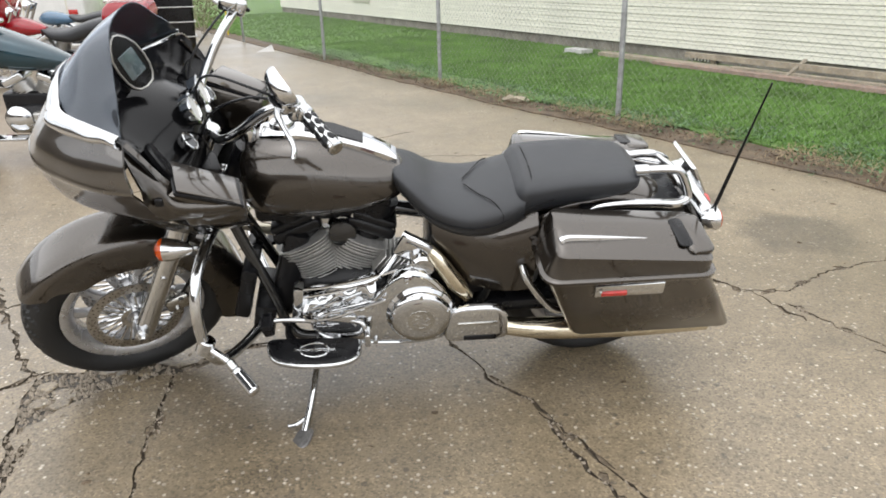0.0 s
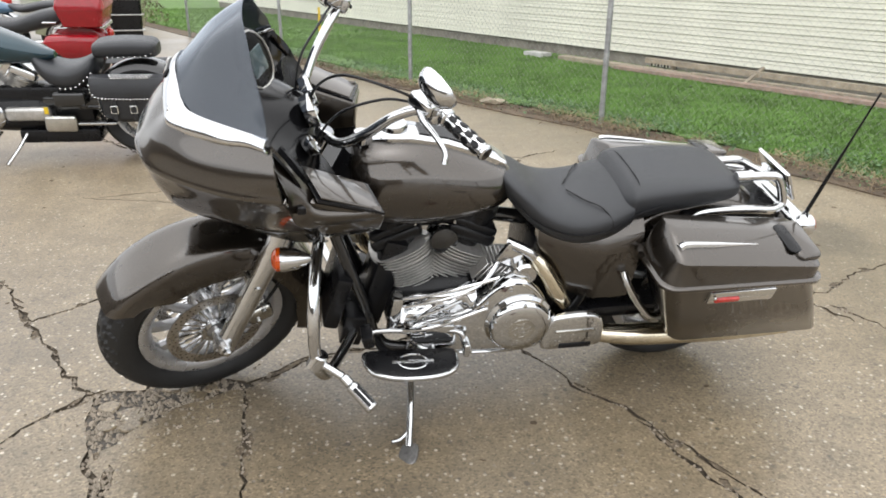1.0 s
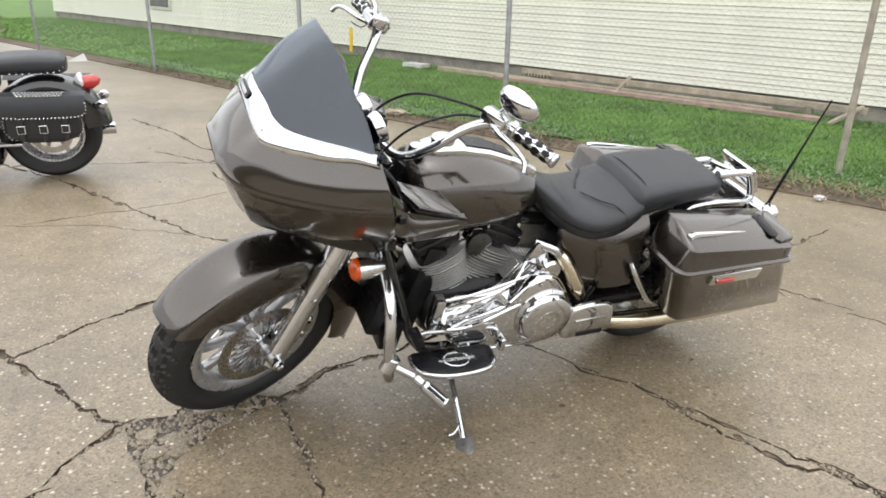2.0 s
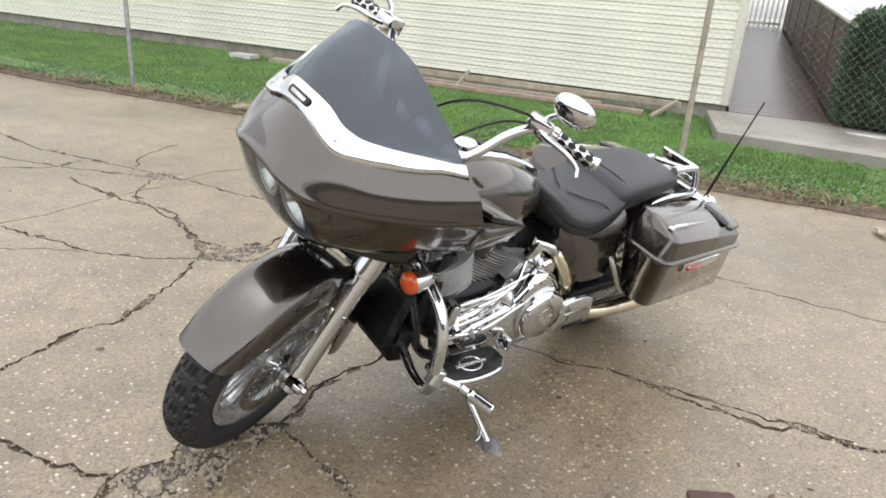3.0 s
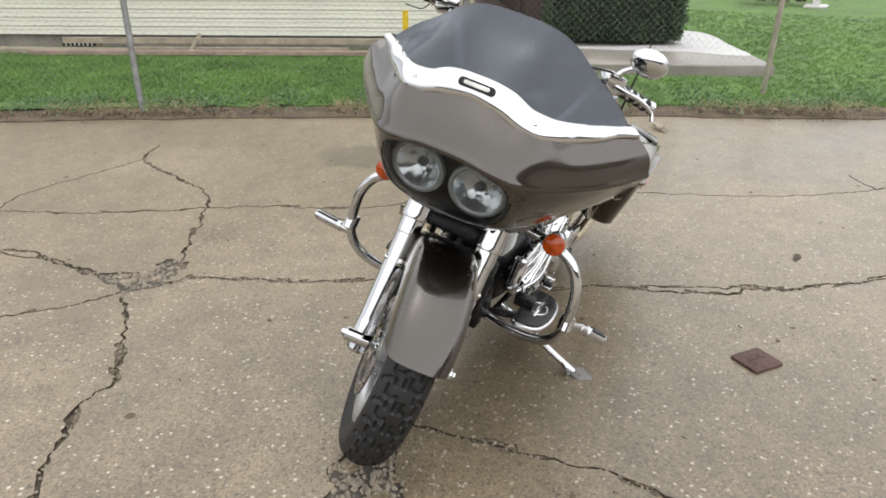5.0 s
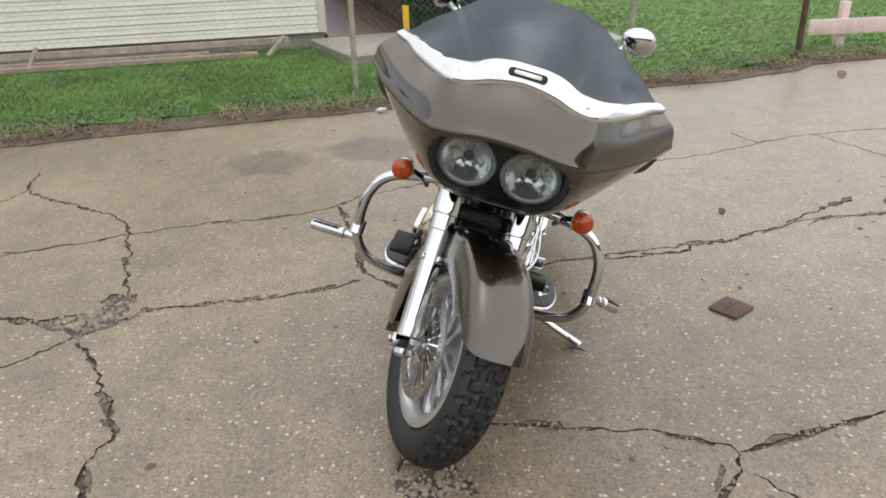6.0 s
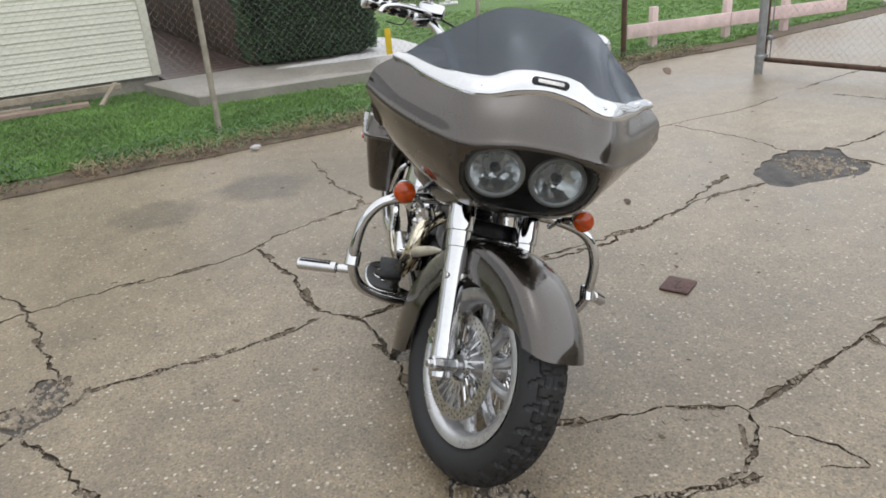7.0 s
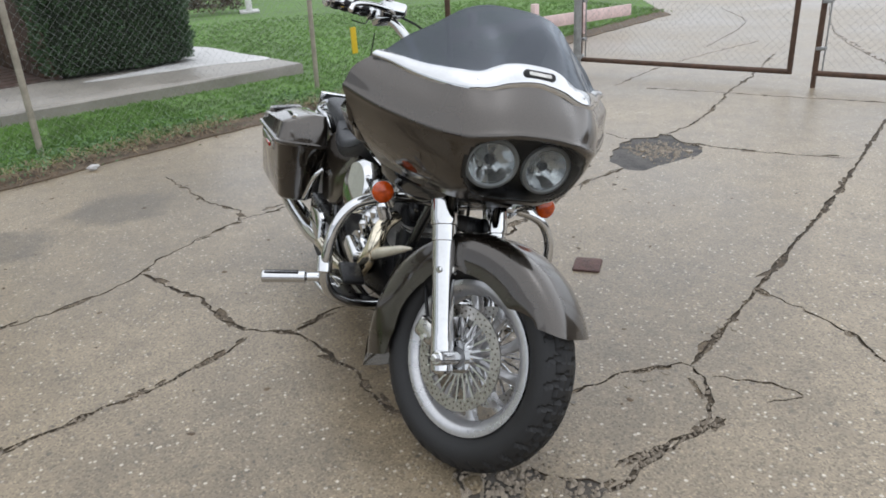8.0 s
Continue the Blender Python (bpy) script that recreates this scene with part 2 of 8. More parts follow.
IRON = mat("rusted_cast_iron", (0.105, 0.058, 0.05), 0.6, 0.4, var=0.35, scale=20, fine=0.35, bump=0.6, bscale=200)
PAPER = mat("white_paper", (0.75, 0.74, 0.72), 0.7, var=0.08)
RED_PAINT = mat("bright_red_paint", (0.27, 0.004, 0.010), 0.25, var=0.12, scale=6, coat=0.35)
TEAL_PAINT = mat("dark_teal_paint", (0.006, 0.032, 0.046), 0.2, 0.4, var=0.3, scale=4, coat=0.8)
WHITE_PAINT = mat("white_enamel", (0.76, 0.76, 0.74), 0.25, var=0.06, coat=0.5)
OLIVE_PAINT = mat("sand_green_paint", (0.24, 0.25, 0.16), 0.3, var=0.15, coat=0.5)
BLUE_PAINT = mat("sky_blue_paint", (0.055, 0.12, 0.20), 0.25, var=0.15, coat=0.6)
STUD = mat("nickel_stud", (0.75, 0.75, 0.73), 0.12, 1.0, var=0.05)
YELLOW_TAG = mat("yellow_tag", (0.75, 0.52, 0.02), 0.5, var=0.1)
SCREEN = mat("dim_glass_display", (0.09, 0.12, 0.13), 0.08, var=0.3, scale=25, coat=0.6)
DIAL = mat("white_gauge_face", (0.6, 0.6, 0.58), 0.4, var=0.1)
CAR_GLASS = mat("dark_car_glass", (0.02, 0.025, 0.03), 0.05, var=0.2, coat=0.6)
ASPHALT = mat("grey_street_asphalt", (0.17, 0.17, 0.175), 0.8, var=0.2, scale=0.6, fine=0.3, bump=0.4)
PEDESTAL = mat("white_painted_wood", (0.72, 0.72, 0.7), 0.5, var=0.1)
HOUSING = mat("black_lamp_housing", (0.020, 0.019, 0.018), 0.22, var=0.2, scale=9, spec=0.3)
LAMP_RIM = mat("frosted_lamp_rim", (0.20, 0.205, 0.205), 0.35, 0.4, var=0.1, scale=30)
REFLECTOR = mat("bright_reflector", (0.74, 0.74, 0.74), 0.12, 1.0, var=0.05, rvar=0.3)
CREAM_PIPE = mat("cream_coated_pipe", (0.62, 0.58, 0.47), 0.25, 0.4, var=0.12, scale=9)
PIT = mat("dark_asphalt_fill", (0.085, 0.078, 0.072), 0.75, var=0.8, scale=9, fine=0.5, fscale=150, bump=1.0, bscale=120)
STRAW = mat("dry_straw", (0.25, 0.19, 0.11), 0.7, var=0.4, scale=8)


# ---- mesh helpers ----
def link_bm(name, bm, material, parent=None, label="", sharp=40, kind=""):
    bmesh.ops.recalc_face_normals(bm, faces=bm.faces)
    me = bpy.data.meshes.new(name)
    bm.to_mesh(me)
    bm.free()
    for p in me.polygons:
        p.use_smooth = True
    me.set_sharp_from_angle(angle=radians(sharp))
    if material:
        me.materials.append(material)
    ob = new(name, me)
    while parent and parent.parent and parent.parent.parent:
        parent = parent.parent
    if parent:
        ob.parent = parent
    if label or kind:
        tagged(ob, label=label, kind=kind)
    return ob


def part(name, bm, material, parent, label="", sharp=40):
    return link_bm(name, bm, material, parent, label, sharp)


def thing(name, m, label, category, group="", kind=""):
    e = new(name)
    e.empty_display_size = 0.1
    e.matrix_world = m
    return tagged(e, label=label, category=category, group=group, kind=kind)


def glide(pts, n=6):
    """Catmull-Rom points through pts."""
    p = [Vector(q) for q in pts]
    if len(p) < 3:
        return p
    e = [p[0] * 2 - p[1]] + p + [p[-1] * 2 - p[-2]]
    res = []
    for i in range(1, len(e) - 2):
        a, b, c, d = e[i - 1:i + 3]
        for k in range(n):
            t = k / n
            res.append(0.5 * (2 * b + (c - a) * t + (2 * a - 5 * b + 4 * c - d) * t * t + (3 * b - a - 3 * c + d) * t ** 3))
    res.append(p[-1])
    return res


def rings(sections, closed=True, caps=True, bm=None):
    """A skin over a list of equal rings of points."""
    bm = bm or bmesh.new()
    vs = [[bm.verts.new(p) for p in s] for s in sections]
    n = len(sections[0])
    for a, b in zip(vs, vs[1:]):
        for i in range(n if closed else n - 1):
            j = (i + 1) % n
            bm.faces.new((a[i], a[j], b[j], b[i]))
    if caps and closed:
        bm.faces.new(vs[0][::-1])
        bm.faces.new(vs[-1])
    return bm


def tube(pts, r, seg=10, n=6, bm=None, taper=None):
    """A round rod along a smooth line; r may be one radius or one for each given point."""
    line = glide(pts, n)
    m = len(line)
    secs, side = [], None
    for i, p in enumerate(line):
        d = (line[min(i + 1, m - 1)] - line[max(i - 1, 0)]).normalized()
        if side is None:
            side = d.orthogonal().normalized()
        side = (side - d * side.dot(d)).normalized()
        up = d.cross(side)
        if isinstance(r, (list, tuple)):
            f = i / (m - 1) * (len(r) - 1)
            k = min(int(f), len(r) - 2)
            rad = r[k] + (r[k + 1] - r[k]) * (f - k)
        else:
            rad = r
        secs.append([p + (side * math.cos(a) + up * math.sin(a)) * rad for a in (2 * math.pi * k / seg for k in range(seg))])
    return rings(secs, bm=bm)


def lathe(profile, seg=32, m=None, bm=None, closed=False):
    """profile of (radius, height) turned about local z, then placed by m."""
    bm = bm or bmesh.new()
    m = m or Matrix()
    vs = [[bm.verts.new(m @ Vector((r * math.cos(a), r * math.sin(a), h))) for a in (2 * math.pi * k / seg for k in range(seg))] for r, h in profile]
    pairs = list(zip(vs, vs[1:])) + ([(vs[-1], vs[0])] if closed else [])
    for a, b in pairs:
        for i in range(seg):
            j = (i + 1) % seg
            bm.faces.new((a[i], a[j], b[j], b[i]))
    if not closed:
        bm.faces.new(vs[0][::-1])
        bm.faces.new(vs[-1])
    return bm


def aim(p, d):
    """A pose at p whose z axis points along d."""
    return Matrix.Translation(p) @ Vector(d).to_track_quat("Z", "Y").to_matrix().to_4x4()


def rod(a, b, r, r2=None, seg=16, bev=0.0, bm=None):
    a, b = Vector(a), Vector(b)
    h = (b - a).length
    r2 = r if r2 is None else r2
    prof = [(r, 0), (r2, h)] if not bev else [(r - bev, 0), (r, bev), (r2, h - bev), (r2 - bev, h)]
    return lathe(prof, seg, aim(a, b - a), bm)


def slab_box(sx, sy, sz, m=None, bev=0.0, segs=2, bm=None):
    """A box of full sizes, its edges rounded."""
    t = bmesh.new()
    bmesh.ops.create_cube(t, size=1.0)
    bmesh.ops.scale(t, vec=(sx, sy, sz), verts=t.verts)
    if bev:
        bmesh.ops.bevel(t, geom=list(t.edges), offset=bev, segments=segs, affect="EDGES", profile=0.5)
    if m:
        bmesh.ops.transform(t, matrix=m, verts=t.verts)
    if bm is None:
        return t
    me = bpy.data.meshes.new("tmp")
    t.to_mesh(me)
    t.free()
    bm.from_mesh(me)
    bpy.data.meshes.remove(me)
    return bm


def outline(pts, n=6, closed=True):
    """A smooth closed line through 2D points."""
    p = [Vector((*q, 0)) for q in pts]
    res = []
    for i in range(len(p)):
        a, b, c, d = (p[(i + k) % len(p)] for k in (-1, 0, 1, 2))
        for k in range(n):
            t = k / n
            v = 0.5 * (2 * b + (c - a) * t + (2 * a - 5 * b + 4 * c - d) * t * t + (3 * b - a - 3 * c + d) * t ** 3)
            res.append((v.x, v.y))
    return res


def plate(pts, depth, m=None, bev=0.0, bm=None):
    """A flat shape (local xy) with thickness along local z and rounded rim."""
    m = m or Matrix()
    cx = sum(p[0] for p in pts) / len(pts)
    cy = sum(p[1] for p in pts) / len(pts)

    def shrunk(e):
        if not e:
            return pts
        return [(x - (x - cx) / max(1e-6, math.hypot(x - cx, y - cy)) * e, y - (y - cy) / max(1e-6, math.hypot(x - cx, y - cy)) * e) for x, y in pts]
    lev = [(0, bev), (bev, 0), (depth - bev, 0), (depth - bev * 0.3, bev * 0.6), (depth, bev * 1.4)] if bev else [(0, 0), (depth, 0)]
    return rings([[m @ Vector((x, y, z)) for x, y in shrunk(e)] for z, e in lev], bm=bm)


def rounded(x0, x1, y0, y1, r, n=4):
    """A rectangle with round corners, counter-clockwise."""
    res = []
    for cx, cy, a0 in ((x1 - r, y1 - r, 0), (x0 + r, y1 - r, 90), (x0 + r, y0 + r, 180), (x1 - r, y0 + r, 270)):
        for k in range(n + 1):
            a = radians(a0 + 90 * k / n)
            res.append((cx + r * math.cos(a), cy + r * math.sin(a)))
    return res


def sheet(grid, thick=0.0):
    """A skin over a grid of points, with thickness."""
    bm = rings(grid, closed=False, caps=False)
    if thick:
        bmesh.ops.recalc_face_normals(bm, faces=bm.faces)
        bmesh.ops.solidify(bm, geom=list(bm.faces), thickness=thick)
    return bm


def mesh_stuff(name, verts, faces, material, label, category, kind="stuff", smooth=False, parent=None):
    me = bpy.data.meshes.new(name)
    me.from_pydata(verts, [], faces)
    me.materials.append(material)
    me.update()
    ob = new(name, me)
    if parent:
        ob.parent = parent
    if smooth:
        for p in me.polygons:
            p.use_smooth = True
    return tagged(ob, label=label, category=category, kind=kind)


# ---- ground: one cracked concrete sheet out to the horizon ----
from mathutils.geometry import delaunay_2d_cdt

CRACKS = [
    (0.017, [(-0.13, 2.65), (0.0, 2.46), (0.06, 2.33), (0.13, 2.19), (0.22, 2.07), (0.31, 1.95), (0.36, 1.75), (0.47, 1.52), (0.70, 1.22), (0.87, 1.02), (1.4, 0.55)]),
    (0.020, [(-1.63, 1.94), (-1.59, 2.07), (-1.46, 2.20), (-1.59, 2.33), (-1.90, 2.76), (-2.21, 3.20), (-2.6, 3.75)]),
    (0.022, [(-1.63, 1.94), (-1.85, 1.72), (-2.3, 1.4)]),
    (0.022, [(-1.46, 2.20), (-1.39, 2.01), (-1.33, 1.81), (-1.28, 1.69), (-1.2, 1.4)]),
    (0.020, [(-1.48, 2.22), (-1.32, 2.19), (-1.18, 2.21), (-0.97, 2.22), (-0.80, 2.37), (-0.60, 2.44), (-0.42, 2.50), (-0.13, 2.65), (-0.03, 2.84), (0.39, 3.06), (0.76, 3.31)]),
    (0.014, [(-0.97, 2.22), (-0.94, 2.03), (-0.90, 1.80), (-0.87, 1.57), (-0.91, 1.32)]),
    (0.026, [(-0.91, 1.32), (-0.72, 1.03), (-0.52, 0.74), (-0.23, 0.32), (0.36, -0.53), (1.43, -1.95)]),
    (0.014, [(-1.25, 4.05), (-1.03, 3.86), (-0.80, 3.75), (-0.58, 3.64), (-0.44, 3.39), (-0.28, 3.04), (-0.09, 2.82)]),
    (0.008, [(-1.25, 4.05), (-1.7, 4.3), (-2.3, 4.45)]),
    (0.016, [(-0.80, 3.75), (-0.97, 3.52), (-1.24, 3.22), (-1.40, 3.19), (-1.66, 2.99), (-1.90, 2.76)]),
    (0.014, [(-0.73, 3.86), (-0.74, 4.03), (-0.74, 4.49), (-0.86, 4.89), (-0.65, 5.36)]),
    (0.016, [(-0.55, 3.69), (-0.22, 3.97), (0.18, 4.26), (0.38, 4.55), (0.60, 5.32), (0.97, 5.59)]),
    (0.014, [(-1.6, 6.3), (-0.95, 5.6), (-0.65, 5.36), (-0.48, 5.24), (-0.31, 4.87), (-0.09, 4.52), (0.19, 4.17), (0.41, 3.86), (0.52, 3.58), (0.76, 3.31), (0.94, 3.22), (1.27, 2.90), (1.46, 2.53)]),
    (0.010, [(-0.48, 5.24), (-0.16, 5.38), (0.19, 5.37), (0.65, 5.38)]),
    (0.016, [(-0.56, 3.64), (-0.45, 3.42), (-0.35, 3.17), (-0.23, 2.98)]),
    (0.013, [(-0.52, 0.74), (-0.85, 0.67), (-1.13, 0.70), (-1.6, 0.8)]),
    (0.018, [(-0.92, 1.33), (-1.19, 1.44), (-1.26, 1.64), (-1.29, 1.83)]),
    (0.010, [(-0.99, 1.29), (-1.19, 1.08), (-1.19, 1.23)]),
    (0.012, [(0.30, 1.93), (0.58, 1.46), (0.73, 1.16), (1.01, 0.86), (1.22, 0.40)]),
    (0.022, [(1.83, -0.30), (1.93, -0.56), (2.31, -1.06), (2.85, -1.62), (3.35, -2.25), (4.3, -3.3)]),
    (0.018, [(1.55, -0.30), (1.12, -0.60), (0.76, -0.99)]),
    (0.013, [(3.4, -1.1), (2.80, -1.58), (2.38, -1.90), (1.83, -2.36), (1.2, -2.9)]),
    (0.011, [(1.6, 2.3), (2.05, 1.35), (2.46, 0.89), (2.77, 0.50), (3.08, -0.18), (3.44, -0.65)]),
    (0.013, [(1.31, 2.79), (1.54, 2.84), (1.80, 3.02), (2.13, 3.15), (2.5, 3.3)]),
    (0.013, [(1.46, 2.70), (1.54, 2.47), (1.65, 2.31)]),
    (0.012, [(3.67, -0.92), (3.98, -1.32), (4.31, -1.80), (4.58, -2.31), (5.26, -3.88)]),
    (0.014, [(1.21, 0.39), (1.10, 0.69), (0.97, 0.83)]),
    (0.010, [(2.72, 1.06), (2.46, 0.89)]),
    (0.010, [(2.77, 0.50), (2.19, 0.11), (1.83, 0.0)]),
    (0.014, [(-1.9, 7.9), (-1.455, 7.05), (-1.276, 6.51), (-1.01, 6.05), (-0.77, 5.68), (-0.5, 5.24)]),
    (0.012, [(-2.6, 5.95), (-1.52, 5.90), (-1.23, 5.80), (-1.01, 5.95)]),
    (0.011, [(-0.24, 6.32), (-0.60, 5.97), (-0.70, 5.64)]),
    (0.013, [(-1.16, 5.51), (-0.97, 4.97), (-0.83, 4.70), (-0.76, 4.44), (-0.74, 4.03)]),
    (0.008, [(-2.2, 4.45), (-1.58, 4.65), (-1.35, 4.74), (-0.97, 4.97), (-0.65, 5.1)]),
    (0.012, [(-2.9, 6.3), (-2.2, 5.5), (-1.9, 5.05), (-1.6, 4.6), (-1.25, 4.05)]),
    (0.012, [(5.2, -3.0), (7.0, -5.0), (9.0, -6.0)]),
    (0.012, [(2.6, -3.4), (5.2, -5.0), (8.0, -7.5)]),
]
PATCHES = [
    [(-1.45, 2.18), (-1.29, 2.22), (-1.20, 2.07), (-1.26, 2.00), (-1.33, 1.89), (-1.41, 1.98)],
    [(-0.73, 4.0), (-0.60, 3.84), (-0.45, 3.87), (-0.48, 3.76), (-0.62, 3.67), (-0.79, 3.74)],
    [(-1.24, 2.10), (-1.02, 2.17), (-0.95, 2.24), (-1.10, 2.27), (-1.30, 2.25)],
    [(-0.70, 5.43), (-0.60, 5.44), (-0.52, 5.33), (-0.60, 5.26), (-0.66, 5.33)],
    [(1.58, 0.26), (1.78, 0.03), (1.81, -0.30), (1.60, -0.34), (1.36, -0.30), (1.14, -0.04), (1.22, 0.30)],
]


def build_ground():
    rnd = random.Random(5)
    pts, quads, kinds = [], [], []
    ext = 220.0
    pts += [(-ext, -ext), (ext, -ext), (ext, ext), (-ext, ext)]
    quads.append([0, 1, 2, 3])
    kinds.append(0)
    for width, line in CRACKS:
        ln = [p.xy for p in glide([(x, y, 0) for x, y in line], 3)]
        fine = []
        for a, b in zip(ln, ln[1:]):
            k = max(1, int((b - a).length / 0.028))
            fine += [a.lerp(b, i / k) for i in range(k)]
        fine.append(ln[-1])
        ring = []
        for i, p in enumerate(fine):
            d = (fine[min(i + 1, len(fine) - 1)] - fine[max(i - 1, 0)]).normalized()
            nrm = Vector((-d.y, d.x))
            s = p.x * 9.1 + p.y * 7.3
            off = noise.noise((p.x * 7, p.y * 7, 1.0)) * 0.028 + noise.noise((p.x * 31, p.y * 31, 4.0)) * 0.012 + rnd.uniform(-0.009, 0.009)
            if width > 0.024:
                off *= 0.35
            w = width * (0.40 + 0.9 * abs(noise.noise((p.x * 5, p.y * 5, 9.0))) * 2 + rnd.uniform(-0.35, 0.35)) * 0.46
            w = max(0.0035 if width < 0.009 else 0.0050 if p.y > 3.4 or p.x > 1.6 else 0.0034, w)
            if i in (0, len(fine) - 1):
                w = 0.002
            c = p + nrm * off
            ring.append((len(pts), len(pts) + 1))
            pts += [tuple(c + nrm * w), tuple(c - nrm * w)]
        for (a, b), (c, d) in zip(ring, ring[1:]):
            quads.append([a, b, d, c])
            kinds.append(1)
    # spalled hollows strung along the cracks
    spalls = []
    for width, line in CRACKS:
        if width < 0.012:
            continue
        for (ax, ay), (bx, by) in zip(line, line[1:]):
            ln = math.hypot(bx - ax, by - ay)
            for _ in range(int(ln / 0.11 + rnd.random())):
                if rnd.random() < 0.45 or ax < -3.5 or ax > 4.0:
                    continue
                f, turn = rnd.random(), math.atan2(by - ay, bx - ax) + rnd.uniform(-0.4, 0.4)
                a, b = rnd.uniform(0.018, 0.07), rnd.uniform(0.008, 0.022)
                cx, cy = ax + (bx - ax) * f + rnd.uniform(-0.012, 0.012), ay + (by - ay) * f + rnd.uniform(-0.012, 0.012)
                ring = []
                for k in range(9):
                    t = 2 * math.pi * k / 9
                    u, v = a * math.cos(t) * rnd.uniform(0.6, 1.3), b * math.sin(t) * rnd.uniform(0.5, 1.4)
                    ring.append((cx + u * math.cos(turn) - v * math.sin(turn), cy + u * math.sin(turn) + v * math.cos(turn)))
                spalls.append(ring)
    for ring in spalls:
        base = len(pts)
        pts += ring
        quads.append(list(range(base, base + len(ring))))
        kinds.append(4)
    for poly in PATCHES:
        ln = outline(poly, 9)
        if sum(a[0] * b[1] - b[0] * a[1] for a, b in zip(ln, ln[1:] + ln[:1])) < 0:
            ln.reverse()
        base = len(pts)
        for x, y in ln:
            f = 0.03
            g = 0.20 if poly[0][0] > 1 else 0.0
            pts.append((x + noise.noise((x * 14, y * 14, 3)) * f + noise.noise((x * 5, y * 5, 1)) * g,
                        y + noise.noise((x * 14, y * 14, 7)) * f + noise.noise((x * 5, y * 5, 5)) * g))
        quads.append(list(range(base, base + len(ln))))
        kinds.append(3 if poly[0][0] > 1 else 2)
    v, e, f, ov, oe, of = delaunay_2d_cdt([Vector(p) for p in pts], [], quads, 1, 1e-5, True)
    depth = {0: 0.0, 1: -0.011, 2: -0.007, 3: -0.007, 4: -0.004}
    cls = []
    for ids in of:
        ks = {kinds[i] for i in ids}
        cls.append(3 if 3 in ks else 1 if 1 in ks and 2 not in ks else 2 if 2 in ks else 4 if 4 in ks else 0)
    verts, faces, mats, index, owners = [], [], [], {}, {}

    def vert(i, c):
        if (i, c) not in index:
            index[(i, c)] = len(verts)
            z = depth[c]
            if c:
                z += noise.noise((v[i].x * 25, v[i].y * 25, 2)) * 0.004
            verts.append((v[i].x, v[i].y, z))
        return index[(i, c)]
    for tri, c in zip(f, cls):
        faces.append([vert(i, c) for i in tri])
        mats.append(c)
        for a, b in zip(tri, tri[1:] + tri[:1]):
            owners.setdefault((min(a, b), max(a, b)), []).append((c, a, b))
    for own in owners.values():
        if len(own) == 2 and own[0][0] != own[1][0]:
            (c1, a, b), (c2, _, _) = own
            if depth[c1] < depth[c2]:
                faces.append([vert(a, c1), vert(b, c1), vert(b, c2), vert(a, c2)])
            else:
                faces.append([vert(b, c1), vert(a, c1), vert(a, c2), vert(b, c2)])
            mats.append(1)
    me = bpy.data.meshes.new("ground")
    me.from_pydata(verts, [], faces)
    for m in (CONCRETE, CRACK, RUBBLE, PIT, DIRT):
        me.materials.append(m)
    me.polygons.foreach_set("material_index", mats)
    me.update()
    bm = bmesh.new()
    bm.from_mesh(me)
    bmesh.ops.recalc_face_normals(bm, faces=bm.faces)
    if sum(fc.normal.z for fc in bm.faces) < 0:
        bmesh.ops.reverse_faces(bm, faces=bm.faces)
    bm.to_mesh(me)
    bm.free()
    return tagged(new("ground", me), label="damp tan concrete yard with exposed pebbles and dark cracks", category="ground", kind="structure")


build_ground()

# ---- lawn, soil verge ----
EDGE = [(-6.6, 20.0), (-1.13, 10.45), (0.46, 7.80), (1.95, 5.62), (3.2, 3.60), (3.82, 2.55), (4.55, 1.05), (5.3, 0.2), (5.65, -0.02), (6.05, -0.72), (6.50, -1.67),
        (7.14, -2.43), (7.95, -3.60), (8.75, -4.80)]
FAR_EDGE = [(10.1, -5.3), (11.3, -5.8), (14.0, -7.0), (20.0, -5.0), (26.0, 2.0), (60.0, 40.0), (40.0, 90.0), (-40.0, 90.0)]


def poly_sheet(name, pts, z, material, label, category, drop=0.06):
    bm = bmesh.new()
    top = [bm.verts.new((x, y, z)) for x, y in pts]
    low = [bm.verts.new((x, y, z - drop)) for x, y in pts]
    bm.faces.new(top)
    for i in range(len(pts)):
        j = (i + 1) % len(pts)
        bm.faces.new((top[i], top[j], low[j], low[i]))
    bmesh.ops.triangulate(bm, faces=[f for f in bm.faces if len(f.verts) > 4])
    ob = link_bm(name, bm, material)
    return tagged(ob, label=label, category=category, kind="structure")


def wavy(pts, amp, step=0.12, seed=0.0, limit=14.0):
    res = []
    for (ax, ay), (bx, by) in zip(pts, pts[1:]):
        n = max(1, int(math.hypot(bx - ax, by - ay) / step)) if abs(ay) < limit else 1
        for k in range(n):
            x, y = ax + (bx - ax) * k / n, ay + (by - ay) * k / n
            res.append((x + amp * noise.noise((x * 3, y * 3, seed)) + 0.4 * amp * noise.noise((x * 11, y * 11, seed)), y + amp * noise.noise((x * 3, y * 3, seed + 5))))
    res.append(pts[-1])
    return res


def shifted(pts, d):
    """The line moved d metres towards the lawn."""
    res = []
    for i, (x, y) in enumerate(pts):
        a, b = Vector(pts[max(i - 1, 0)]), Vector(pts[min(i + 1, len(pts) - 1)])
        t = (b - a).normalized()
        res.append((x - t.y * d, y + t.x * d))
    return res


